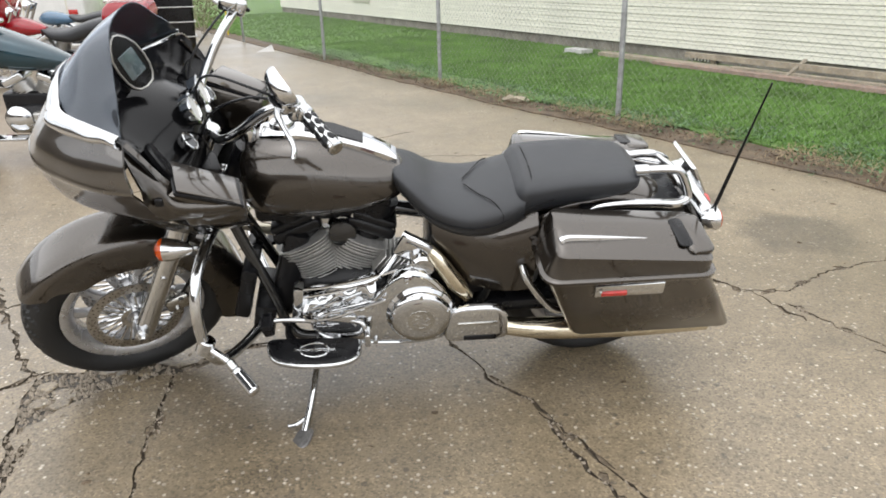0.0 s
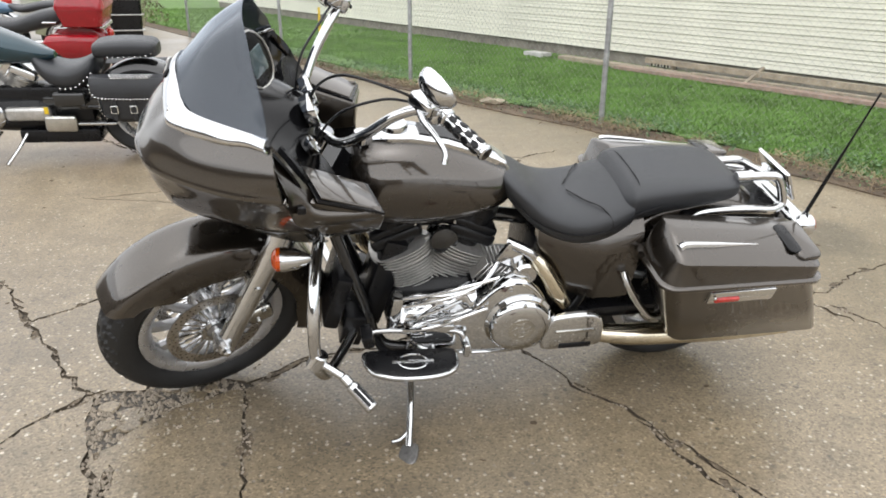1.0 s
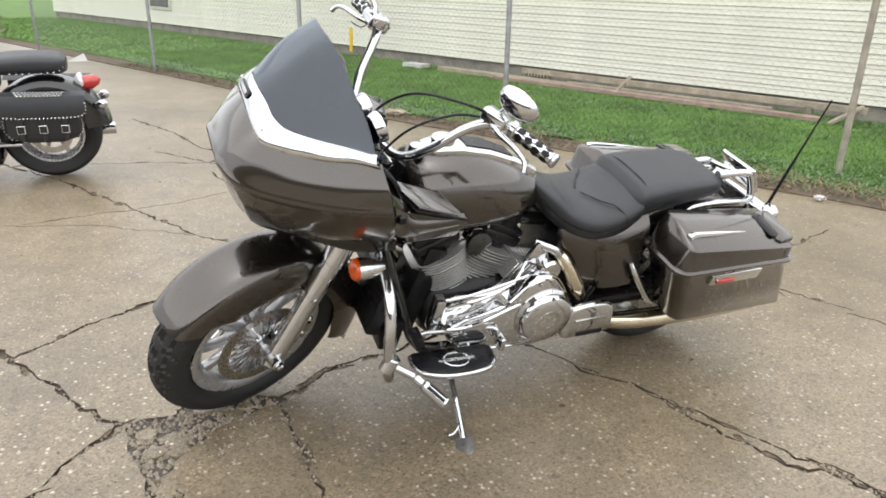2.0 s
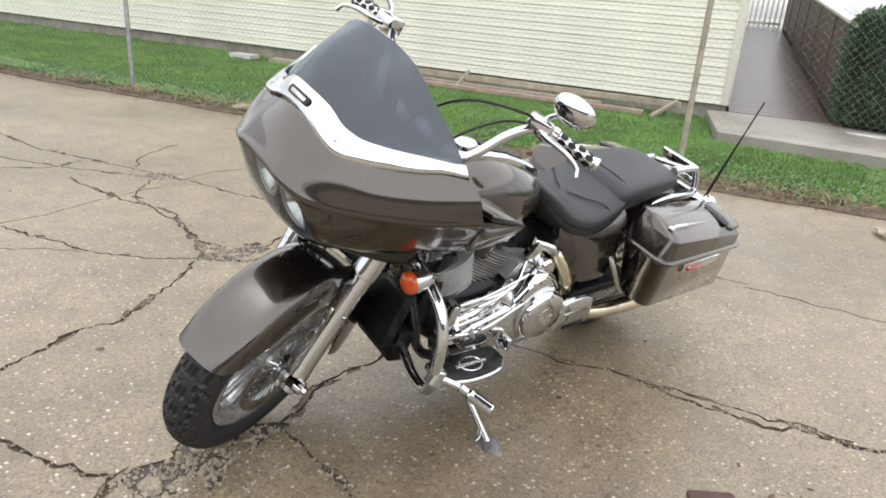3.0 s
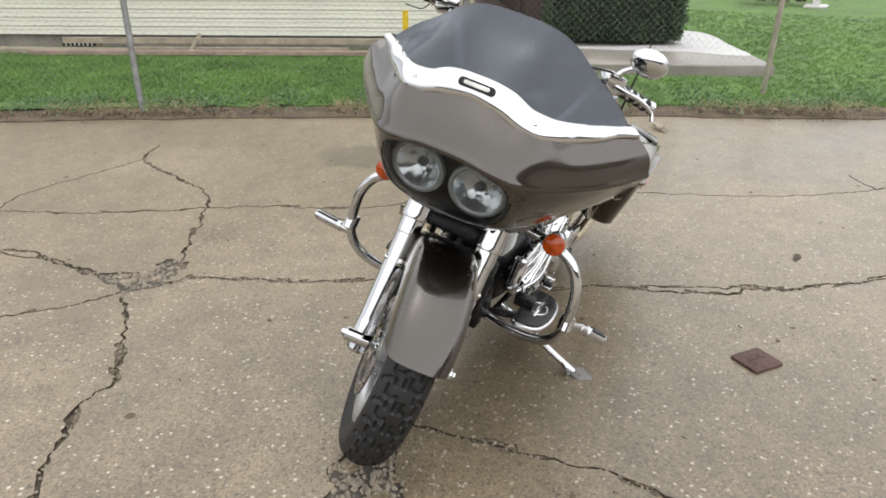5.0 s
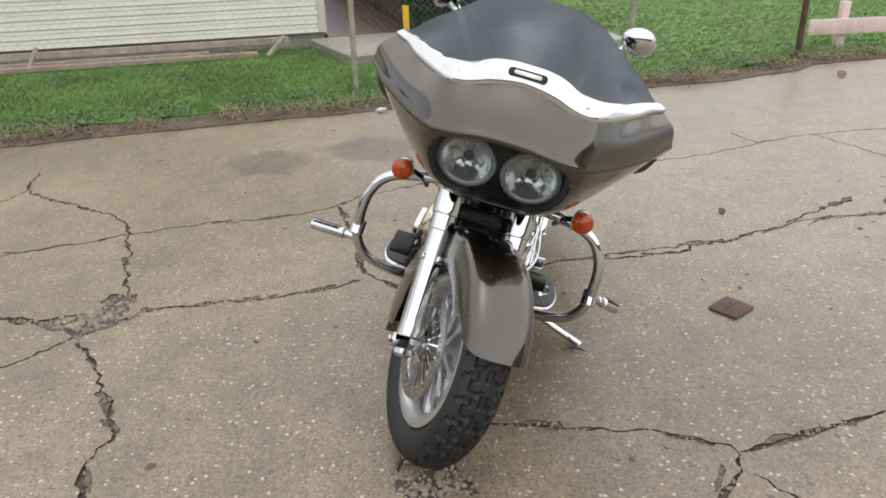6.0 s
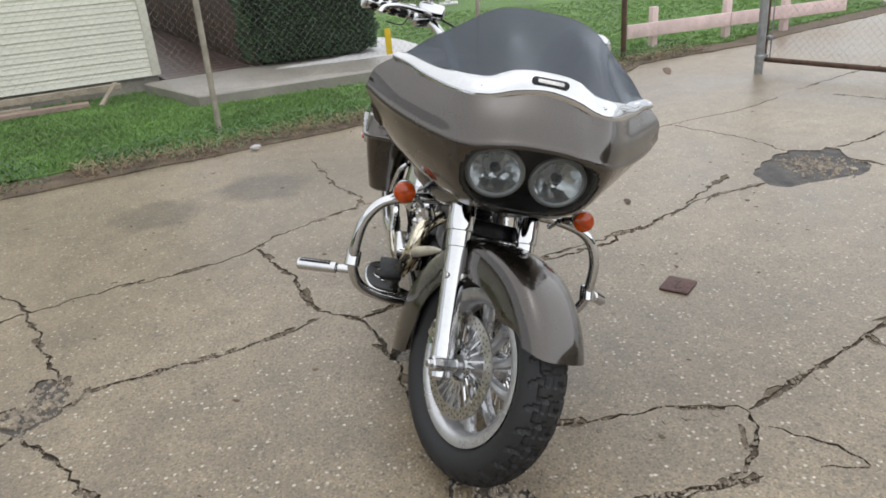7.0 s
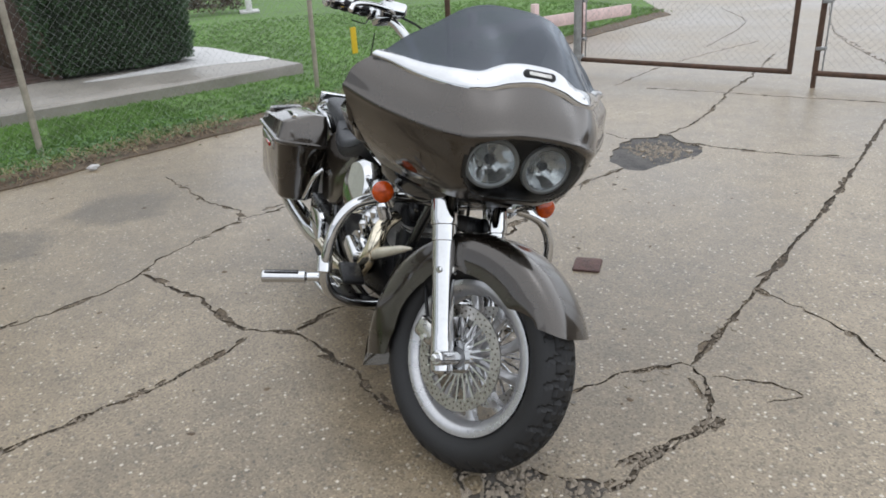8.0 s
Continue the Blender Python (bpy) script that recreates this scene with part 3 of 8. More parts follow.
poly_sheet("verge_soil", wavy(EDGE, 0.05) + FAR_EDGE, 0.010, SOIL, "dark damp soil strip littered with dead leaves", "soil")
poly_sheet("lawn", wavy(shifted(EDGE, 0.42), 0.10, seed=3.0) + FAR_EDGE, 0.024, LAWN, "short green lawn of mown grass", "lawn")
poly_sheet("street", [(13.2, -6.2), (16.6, -2.3), (20.4, 0.8), (26.6, 6.6), (60, 38), (80, -60), (20, -60)], 0.006, ASPHALT, "grey asphalt street beyond the lawn", "street", 0.02)

FD = Vector((0.545, -0.838))
FN = Vector((-0.838, -0.545))
CORNER = Vector((6.42, 5.92))
WD = Vector((-0.48, 0.877)).normalized()
WN = Vector((-0.877, -0.48)).normalized()


def on_wall(s, o):
    p = CORNER + WD * s + WN * o
    return p


WALL_TURN = math.degrees(math.atan2(WD.y, WD.x))


def edge_gap(x, y):
    """How far (x, y) lies from the lawn's edge line, positive on the lawn."""
    best = None
    for (ax, ay), (bx, by) in zip(EDGE, EDGE[1:]):
        a, b, p = Vector((ax, ay)), Vector((bx, by)), Vector((x, y))
        d = b - a
        t = max(0, min(1, (p - a).dot(d) / d.length_squared))
        q = a + d * t
        side = d.x * (p.y - a.y) - d.y * (p.x - a.x)
        dist = (p - q).length * (1 if side > 0 else -1)
        if best is None or abs(dist) < abs(best):
            best = dist
    return best


def inside_slab(x, y):
    p = Vector((x, y)) - Vector((4.94, 4.95))
    a = Vector((0.426, -0.905))
    b = Vector((0.905, 0.426))
    return -0.05 < p.dot(b) < 5 and p.dot(a) < 3.45


def grass_blades():
    rnd = random.Random(11)
    verts, faces = [], []

    def tuft(x, y, h, z, n):
        for _ in range(n):
            a, s = rnd.uniform(0, 6.28), rnd.uniform(0.5, 1.25)
            dx, dy = math.cos(a), math.sin(a)
            w = 0.0022 * s + 0.0012
            lean = rnd.uniform(0.1, 0.9) * h
            ox, oy = x + rnd.uniform(-0.03, 0.03), y + rnd.uniform(-0.03, 0.03)
            i = len(verts)
            verts.extend([(ox - dy * w, oy + dx * w, z), (ox + dy * w, oy - dx * w, z),
                          (ox + dx * lean * 0.4 + dy * w * 0.7, oy + dy * lean * 0.4 - dx * w * 0.7, z + h * s * 0.65),
                          (ox + dx * lean, oy + dy * lean, z + h * s)])
            faces.append((i, i + 1, i + 2))
            faces.append((i, i + 2, i + 3))
    # between the wire fence and the house
    count = 0
    while count < 30000:
        s, o = rnd.uniform(-1.5, 12.0) if count < 23000 else rnd.uniform(11.0, 25.0), rnd.uniform(0.02, 3.6 if count < 23000 else 5.5)
        p = on_wall(s, o)
        if s < 0 and inside_slab(p.x, p.y):
            continue
        g = edge_gap(p.x, p.y)
        if g < 0.32:
            continue
        count += 1
        tuft(p.x, p.y, 0.040 if g > 0.6 else 0.034, 0.022, 9)
    # strip by the walkway and the lawn that runs on to the street
    count = 0
    while count < 12000:
        x, y = rnd.uniform(3.6, 15), rnd.uniform(-5, 6)
        if rnd.random() < (x - 5) / 14 or inside_slab(x, y) or edge_gap(x, y) < 0.3:
            continue
        q = Vector((x, y)) - CORNER
        if q.dot(WN) < 0 and q.dot(WD) > -0.1:
            continue
        count += 1
        tuft(x, y, 0.032, 0.022, 9)
    return mesh_stuff("grass", verts, faces, BLADE, "short bright green grass blades", "grass")


grass_blades()


def leaf_scatter(name, n, material, label, category, size, lo, hi, lift, seed, along=(-1.5, 13.0), up=0.0):
    rnd = random.Random(seed)
    verts, faces = [], []
    line = [Vector(p) for p in EDGE]
    for _ in range(n):
        y0 = rnd.uniform(-1.0, along[1])
        k = next((i for i in range(len(line) - 1) if line[i].y >= y0 >= line[i + 1].y), None)
        if k is None:
            continue
        t = (line[k].y - y0) / (line[k].y - line[k + 1].y)
        p = line[k].lerp(line[k + 1], t)
        d = (line[k + 1] - line[k]).normalized()
        nrm = Vector((-d.y, d.x))
        g = rnd.gauss((lo + hi) / 2, (hi - lo) / 3.2)
        clump = noise.noise((p.x * 1.7, p.y * 1.7, seed))
        if clump < -0.15 and rnd.random() < 0.7:
            continue
        c = p + nrm * g
        s = size * rnd.uniform(0.5, 1.35)
        z = lift + rnd.uniform(0, up)
        m = Matrix.Translation((c.x, c.y, z)) @ Euler((rnd.uniform(-0.8, 0.8), rnd.uniform(-0.8, 0.8), rnd.uniform(0, 6.28))).to_matrix().to_4x4()
        i = len(verts)
        w = rnd.uniform(0.3, 0.6)
        for x, y, h in ((-s, 0, 0), (-0.3 * s, w * s, 0.25 * s), (0.5 * s, w * s * 0.8, 0.2 * s), (s, 0, 0), (0.5 * s, -w * s * 0.8, 0.22 * s), (-0.3 * s, -w * s, 0.25 * s), (0.1 * s, 0, 0)):
            verts.append(tuple(m @ Vector((x, y, h))))
        faces.extend([(i, i + 1, i + 6), (i + 1, i + 2, i + 6), (i + 2, i + 3, i + 6), (i + 3, i + 4, i + 6), (i + 4, i + 5, i + 6), (i + 5, i, i + 6)])
    return mesh_stuff(name, verts, faces, material, label, category)


leaf_scatter("dead_leaves", 9000, DRY_LEAF, "brown and tan dead leaves along the pavement edge", "leaves", 0.0105, -0.03, 0.40, 0.014, 3, up=0.022)


def straw_bits():
    """Dry grass stalks matted along the pavement edge."""
    rnd = random.Random(31)
    verts, faces = [], []
    line = [Vector(p) for p in EDGE]
    for _ in range(7000):
        y0 = rnd.uniform(-1.0, 12.0)
        k = next((i for i in range(len(line) - 1) if line[i].y >= y0 >= line[i + 1].y), None)
        if k is None:
            continue
        p = line[k].lerp(line[k + 1], (line[k].y - y0) / (line[k].y - line[k + 1].y))
        if noise.noise((p.x * 1.3, p.y * 1.3, 40.0)) < -0.05:
            continue
        d = (line[k + 1] - line[k]).normalized()
        c = p + Vector((-d.y, d.x)) * rnd.gauss(0.26, 0.13)
        a, ln, w = rnd.uniform(0, 6.28), rnd.uniform(0.05, 0.16), rnd.uniform(0.0015, 0.0035)
        dx, dy = math.cos(a), math.sin(a)
        z = rnd.uniform(0.02, 0.07)
        i = len(verts)
        bow, tip = rnd.uniform(0.0, 0.035), z - rnd.uniform(0, 0.02)
        for f, h in ((0.0, z), (0.6, z + bow)):
            verts.extend([(c.x + dx * ln * f - dy * w, c.y + dy * ln * f + dx * w, h), (c.x + dx * ln * f + dy * w, c.y + dy * ln * f - dx * w, h)])
        verts.append((c.x + dx * ln, c.y + dy * ln, tip))
        faces.extend([(i, i + 1, i + 3, i + 2), (i + 2, i + 3, i + 4)])
    return mesh_stuff("straw", verts, faces, STRAW, "dry tan grass stalks matted along the pavement edge", "straw")


straw_bits()


def debris_flecks():
    """Small flat brown flecks of leaf and mud stuck to the yard."""
    rnd = random.Random(77)
    verts, faces = [], []
    for _ in range(420):
        x, y = rnd.uniform(-2.8, 4.0), rnd.uniform(-0.5, 8.5)
        s = 0.004 + 0.016 * rnd.random() ** 3
        a0, n = rnd.uniform(0, 6), 6
        st = rnd.uniform(0.35, 1.0)
        i = len(verts)
        for k in range(n):
            a = k * 2 * math.pi / n
            r = s * rnd.uniform(0.6, 1.25)
            u, v = r * math.cos(a), r * math.sin(a) * st
            verts.append((x + u * math.cos(a0) - v * math.sin(a0), y + u * math.sin(a0) + v * math.cos(a0), 0.0006))
        verts.append((x, y, 0.003))
        faces.extend((i + k, i + (k + 1) % n, i + n) for k in range(n))
    return mesh_stuff("leaf_flecks", verts, faces, mat("brown_fleck", (0.10, 0.072, 0.045), 0.8, var=0.6, scale=3), "small brown flecks of leaf and mud on the concrete", "debris")


debris_flecks()
leaf_scatter("weeds", 15000, WEED, "low green broadleaf weeds along the pavement edge", "weeds", 0.014, 0.10, 0.80, 0.034, 8, up=0.075)


def gravel_bits():
    """Loose crumbs of stone on the yard and in the broken patches."""
    rnd = random.Random(21)
    verts, faces = [], []
    for _ in range(9000):
        if rnd.random() < 0.18:
            poly = PATCHES[rnd.randrange(len(PATCHES))]
            cx, cy = sum(p[0] for p in poly) / len(poly), sum(p[1] for p in poly) / len(poly)
            x, y, z, s = cx + rnd.gauss(0, 0.12), cy + rnd.gauss(0, 0.10), -0.004, rnd.uniform(0.003, 0.014)
        elif rnd.random() < 0.8:
            w, line = CRACKS[rnd.randrange(26)]
            k = rnd.randrange(len(line) - 1)
            f = rnd.random()
            x = line[k][0] + (line[k + 1][0] - line[k][0]) * f + rnd.gauss(0, 0.020)
            y = line[k][1] + (line[k + 1][1] - line[k][1]) * f + rnd.gauss(0, 0.016)
            z, s = -0.004, rnd.uniform(0.003, 0.009)
        else:
            x, y, z, s = rnd.uniform(-2.6, 3.0), rnd.uniform(0.4, 6.5), 0.0, rnd.uniform(0.002, 0.006)
        i = len(verts)
        a0 = rnd.uniform(0, 6)
        for k in range(5):
            a = a0 + k * 1.257
            r = s * rnd.uniform(0.7, 1.2)
            verts.append((x + r * math.cos(a), y + r * math.sin(a), z - 0.002))
        verts.append((x + rnd.uniform(-.3, .3) * s, y, z + s * 0.8))
        faces.extend((i + k, i + (k + 1) % 5, i + 5) for k in range(5))
    return mesh_stuff("gravel", verts, faces, mat("loose_stone", (0.26, 0.22, 0.17), 0.8, var=0.5, scale=30), "loose crumbs of tan stone on the concrete", "gravel")


gravel_bits()


def broken_chunks():
    """Loose slabs of broken concrete bedded in the crumbled patches."""
    rnd = random.Random(8)
    verts, faces = [], []
    for cx, cy, n, sx, sy, lo, hi in ((-1.33, 2.08, 9, 0.10, 0.12, 0.025, 0.05), (-1.10, 2.20, 6, 0.11, 0.03, 0.02, 0.045), (-0.62, 3.80, 8, 0.12, 0.08, 0.02, 0.04), (-0.93, 1.55, 5, 0.03, 0.2, 0.015, 0.03), (-0.75, 1.06, 5, 0.05, 0.06, 0.015, 0.03), (1.45, -0.05, 4, 0.34, 0.40, 0.015, 0.05)):
        for _ in range(n):
            x, y, r = cx + rnd.gauss(0, sx * 0.6), cy + rnd.gauss(0, sy * 0.6), rnd.uniform(lo, hi)
            k, a0, i = rnd.randrange(5, 8), rnd.uniform(0, 6), len(verts)
            st = rnd.uniform(0.6, 1.0)
            rad = [r * rnd.uniform(0.7, 1.15) for _ in range(k)]
            tilt = rnd.uniform(-0.06, 0.06)
            for z, f in ((-0.012, 1.0), (-0.001, 1.0), (0.002, 0.85)):
                for j in range(k):
                    a = a0 + j * 2 * math.pi / k
                    u, v = rad[j] * f * math.cos(a), rad[j] * f * math.sin(a) * st
                    verts.append((x + u, y + v, z + tilt * u))
            for lv in (0, 1):
                for j in range(k):
                    m = (j + 1) % k
                    faces.append((i + lv * k + j, i + lv * k + m, i + (lv + 1) * k + m, i + (lv + 1) * k + j))
            faces.append(tuple(i + 2 * k + j for j in range(k)))
    return mesh_stuff("concrete_chunks", verts, faces, CONCRETE, "flat broken chunks of tan concrete in the cracks", "rubble")


broken_chunks()

# ---- house with lapped siding ----
def build_house():
    length, depth, base, course, rows = 26.0, 13.0, 0.215, 0.114, 27
    m = Matrix.Translation((CORNER.x, CORNER.y, 0)) @ Euler((0, 0, radians(WALL_TURN))).to_matrix().to_4x4()
    house = thing("house", m, "low house with cream lapped vinyl siding on a grey foundation", "house")
    top = base + course * rows
    # local x runs along the wall away from the corner, local y goes towards the yard
    part("foundation", slab_box(length, depth - 0.04, base + 0.05, pose(length / 2, -depth / 2 - 0.02, (base - 0.05) / 2)), FOUNDATION, house, "stained grey concrete foundation")
    wall = part("wall", slab_box(length, depth - 0.02, top - base, pose(length / 2, -depth / 2 - 0.01, (top + base) / 2)), SIDING, house, sharp=30)
    over = 0.45
    bm = bmesh.new()
    prof = [(over, top - 0.05), (over, top + 0.12), (-depth / 2, top + 2.2), (-depth - over, top + 0.12), (-depth - over, top - 0.05), (-depth / 2, top + 2.0)]
    rings([[Vector((x, y, z)) for y, z in prof] for x in (-0.35, length + 0.35)], bm=bm)
    part("roof", bm, ROOFING, house, "grey shingled gable roof")
    for x0, x1 in ((0.01, 0.12), (length - 0.12, length - 0.01)):
        part("gable", rings([[Vector((x, y, z)) for y, z in ((-0.02, top), (-depth + 0.02, top), (-depth / 2, top + 1.95))] for x in (x0, x1)]), SIDING, house)
    part("corner_trim", slab_box(0.09, 0.03, top - base, pose(0.035, 0.018, (top + base) / 2), 0.004), TRIM_WHITE, house, "off-white corner post")
    part("corner_trim", slab_box(0.03, 0.09, top - base, pose(-0.016, -0.045, (top + base) / 2), 0.004), TRIM_WHITE, house, "off-white corner post")
    vent = part("vent", slab_box(0.46, 0.02, 0.11, pose(5.31, 0.0, 0.118), 0.003), BLACK, house, "foundation vent with pale bars")
    for k in range(7):
        part("bar", slab_box(0.022, 0.02, 0.11, pose(5.13 + k * 0.060, 0.016, 0.118), 0.003), TRIM_WHITE, vent)
    # basement window in the foundation's siding
    win = part("window", slab_box(1.20, 0.05, 0.90, pose(18.0, 0.03, 1.02), 0.01), TRIM_WHITE, house, "small window in an off-white casing")
    part("pane", slab_box(1.02, 0.01, 0.74, pose(18.0, 0.062, 1.02)), CAR_GLASS, win)
    # one lapped board of the siding, shared by all the courses
    me = None
    for k in range(rows):
        z = base + k * course
        if me is None:
            bm = bmesh.new()
            prof = [(0.0, 0.0), (0.017, 0.0), (0.019, 0.006), (0.017, 0.012), (0.011, 0.062), (0.015, 0.068), (0.005, course), (0.0, course)]
            rings([[Vector((x, y, zz)) for y, zz in prof] for x in (0.075, length)], bm=bm)
            ob = part("siding_board", bm, SIDING, wall, sharp=25)
            me = ob.data
        else:
            ob = new("siding_board", me)
            ob.parent = wall
        ob.location = (0, 0, z)
    # end wall boards
    me = None
    for k in range(rows):
        if me is None:
            bm = bmesh.new()
            prof = [(0.0, 0.0), (-0.017, 0.0), (-0.019, 0.006), (-0.011, 0.062), (-0.015, 0.068), (-0.005, course), (0.0, course)]
            rings([[Vector((x, y, zz)) for x, zz in prof] for y in (-0.09, -depth)], bm=bm)
            ob = part("siding_board", bm, SIDING, wall, sharp=25)
            me = ob.data
        else:
            ob = new("siding_board", me)
            ob.parent = wall
        ob.location = (0, 0, base + k * course)
    # the end wall stands a little askew
    skew = Matrix(((1, -0.128, 0, 0), (0, 1, 0, 0), (0, 0, 1, 0), (0, 0, 0, 1)))
    for me in {ob.data for ob in house.children_recursive}:
        me.transform(skew)
    return house


build_house()

# ---- lumber lying along the house ----
def plank(name, s0, o0, s1, o1, z0, z1, w, t, material, label, tilt=0.0, category="board"):
    a, b = on_wall(s0, o0), on_wall(s1, o1)
    d = Vector((b.x - a.x, b.y - a.y, z1 - z0))
    c = Vector(((a.x + b.x) / 2, (a.y + b.y) / 2, (z0 + z1) / 2))
    rot = d.to_track_quat("X", "Z").to_matrix().to_4x4()
    bm = slab_box(d.length, w, t, None, 0.004, 1)
    for v in bm.verts:
        v.co.z += 0.006 * noise.noise((v.co.x * 2, v.co.y * 9, s0))
    ob = link_bm(name, bm, material)
    ob.matrix_world = Matrix.Translation(c) @ rot @ pose(0, 0, 0, tilt)
    return tagged(ob, label=label, category=category, group="boards along the house" if category == "board" else "")


plank("timber", 0.50, 0.38, 5.3, 0.42, 0.19, 0.19, 0.06, 0.075, LUMBER, "long weathered timber resting along the foundation")
plank("board", 0.9, 0.62, 5.6, 0.72, 0.075, 0.075, 0.13, 0.05, RED_LUMBER, "reddish wet board on the grass")
plank("board", 1.5, 0.46, 4.4, 0.52, 0.100, 0.100, 0.10, 0.04, LUMBER, "weathered grey board under a timber")
plank("stake", 3.50, 0.32, 3.56, 0.62, 0.27, 0.05, 0.05, 0.035, LUMBER, "short stake leaning on a timber")
plank("stake", 4.85, 0.34, 4.85, 0.40, 0.02, 0.20, 0.06, 0.05, LUMBER, "short post under a timber")
plank("stake", 1.10, 0.34, 1.10, 0.40, 0.02, 0.20, 0.06, 0.05, LUMBER, "short post under a timber")
plank("board", 4.2, 0.5, 6.95, 0.52, 0.06, 0.07, 0.20, 0.07, LUMBER, "weathered grey board lying by the foundation")
plank("kerb_piece", 7.3, 0.55, 7.75, 0.55, 0.075, 0.075, 0.24, 0.07, SLAB_PALE, "pale concrete kerb piece in the grass", category="kerb piece")
plank("broken_stake", 0.55, 0.38, 0.78, 0.72, 0.24, 0.05, 0.05, 0.035, LUMBER, "short broken stake leaning on a timber")

# ---- walkway slab, deck, board fence and hedge ----
SLABM = Matrix.Translation((4.94, 4.95, 0)) @ Euler((0, 0, math.atan2(-0.905, 0.426))).to_matrix().to_4x4()


def build_walkway():
    bm = bmesh.new()
    ring = [(0.0, 0.0), (3.36, 0.0), (3.40, 1.0), (3.42, 3.1), (1.9, 3.0), (0.8, 1.95), (-0.45, 1.62)]
    lev = [(-0.02, 0.0), (0.135, 0.0), (0.15, 0.02)]
    cx, cy = 1.5, 1.2
    secs = []
    for z, e in lev:
        sec = []
        for i in range(len(ring)):
            (ax, ay), (bx, by) = ring[i], ring[(i + 1) % len(ring)]
            for k in range(10):
                x, y = ax + (bx - ax) * k / 10, ay + (by - ay) * k / 10
                q = Vector((cx - x, cy - y)).normalized() * e
                ch = 0.016 * noise.noise((x * 6, y * 6, z * 9)) if z < 0.12 else 0.006 * noise.noise((x * 9, y * 9, 4))
                sec.append(Vector((x + q.x, y + q.y + ch, z)))
        secs.append(sec)
    rings(secs, bm=bm)
    ob = link_bm("walkway", bm, SLAB)
    ob.matrix_world = SLABM
    tagged(ob, label="raised wet concrete walkway slab with a chipped edge", category="walkway", kind="structure")
    bm = plate(outline([(1.15, 1.30), (1.9, 1.12), (2.6, 1.02), (3.30, 0.72), (3.36, 1.6), (3.36, 3.2), (2.45, 3.6), (2.3, 1.7)], 4), 0.012, SLABM @ pose(0, 0, 0.146), 0.003)
    tagged(link_bm("path", bm, SLAB_PALE), label="pale new concrete path beside the hedge", category="path", kind="structure")


build_walkway()

DECK_TURN = 35.5
DECKM = Matrix.Translation((6.36, 5.86, 0)) @ Euler((0, 0, radians(DECK_TURN))).to_matrix().to_4x4()


RISE = 0.070
TILT = math.degrees(math.atan(RISE))


def build_deck():
    d = thing("ramp", DECKM, "wet dark brown wooden ramp of boards beside the house", "ramp")
    part("joist_frame", slab_box(12.6, 1.16, 0.12, pose(6.25, -0.60, 0.06 + RISE * 6.25, 0, -TILT, 0)), BROWN_BOARD, d)
    me = None
    for k in range(67):
        if me is None:
            ob = part("board", slab_box(0.18, 1.16, 0.03, None, 0.005, 1), DECK, d)
            me = ob.data
        else:
            ob = new("board", me)
            ob.parent = d
        ob.location = (0.09 + k * 0.186, -0.60, 0.142 + RISE * (0.09 + k * 0.186))
        ob.rotation_euler = (0, radians(-TILT), 0)
    f = thing("board_fence", DECKM @ pose(0, -1.24, 0), "brown stained board fence with a pale cap", "fence")
    me = pm = None
    for k in range(66):
        if me is None:
            ob = part("board", slab_box(0.17, 0.025, 1.18, None, 0.004, 1), BROWN_BOARD, f)
            me = ob.data
        else:
            ob = new("board", me)
            ob.parent = f
        ob.location = (0.14 + k * 0.182, 0.0, 0.66 + RISE * (0.14 + k * 0.182))
    for x in (0.0, 2.1, 4.2, 6.3, 8.4, 10.5, 12.2):
        if pm is None:
            ob = part("post", slab_box(0.10, 0.10, 1.32, None, 0.006, 1), BROWN_BOARD, f)
            pm = ob.data
        else:
            ob = new("post", pm)
            ob.parent = f
        ob.location = (x, -0.02, 0.62 + RISE * x)
    part("cap", slab_box(12.5, 0.14, 0.035, pose(6.15, -0.01, 1.29 + RISE * 6.15, 0, -TILT, 0), 0.004), SLAB_PALE, f, "pale weathered cap rail")


build_deck()


def build_picket_gate():
    """White railing across the far end of the deck."""
    g = thing("picket_gate", DECKM @ pose(12.0, -0.60, 0.17 + RISE * 12.0), "white painted picket gate at the end of the deck", "gate")
    for z in (0.10, 0.92):
        part("rail", slab_box(0.05, 1.10, 0.06, pose(0, 0, z), 0.006), WHITE_PAINT, g)
    me = None
    for k in range(9):
        if me is None:
            ob = part("picket", slab_box(0.03, 0.045, 1.05, None, 0.005, 1), WHITE_PAINT, g)
            me = ob.data
        else:
            ob = new("picket", me)
            ob.parent = g
        ob.location = (0.0, -0.50 + 0.125 * k, 0.53)


build_picket_gate()


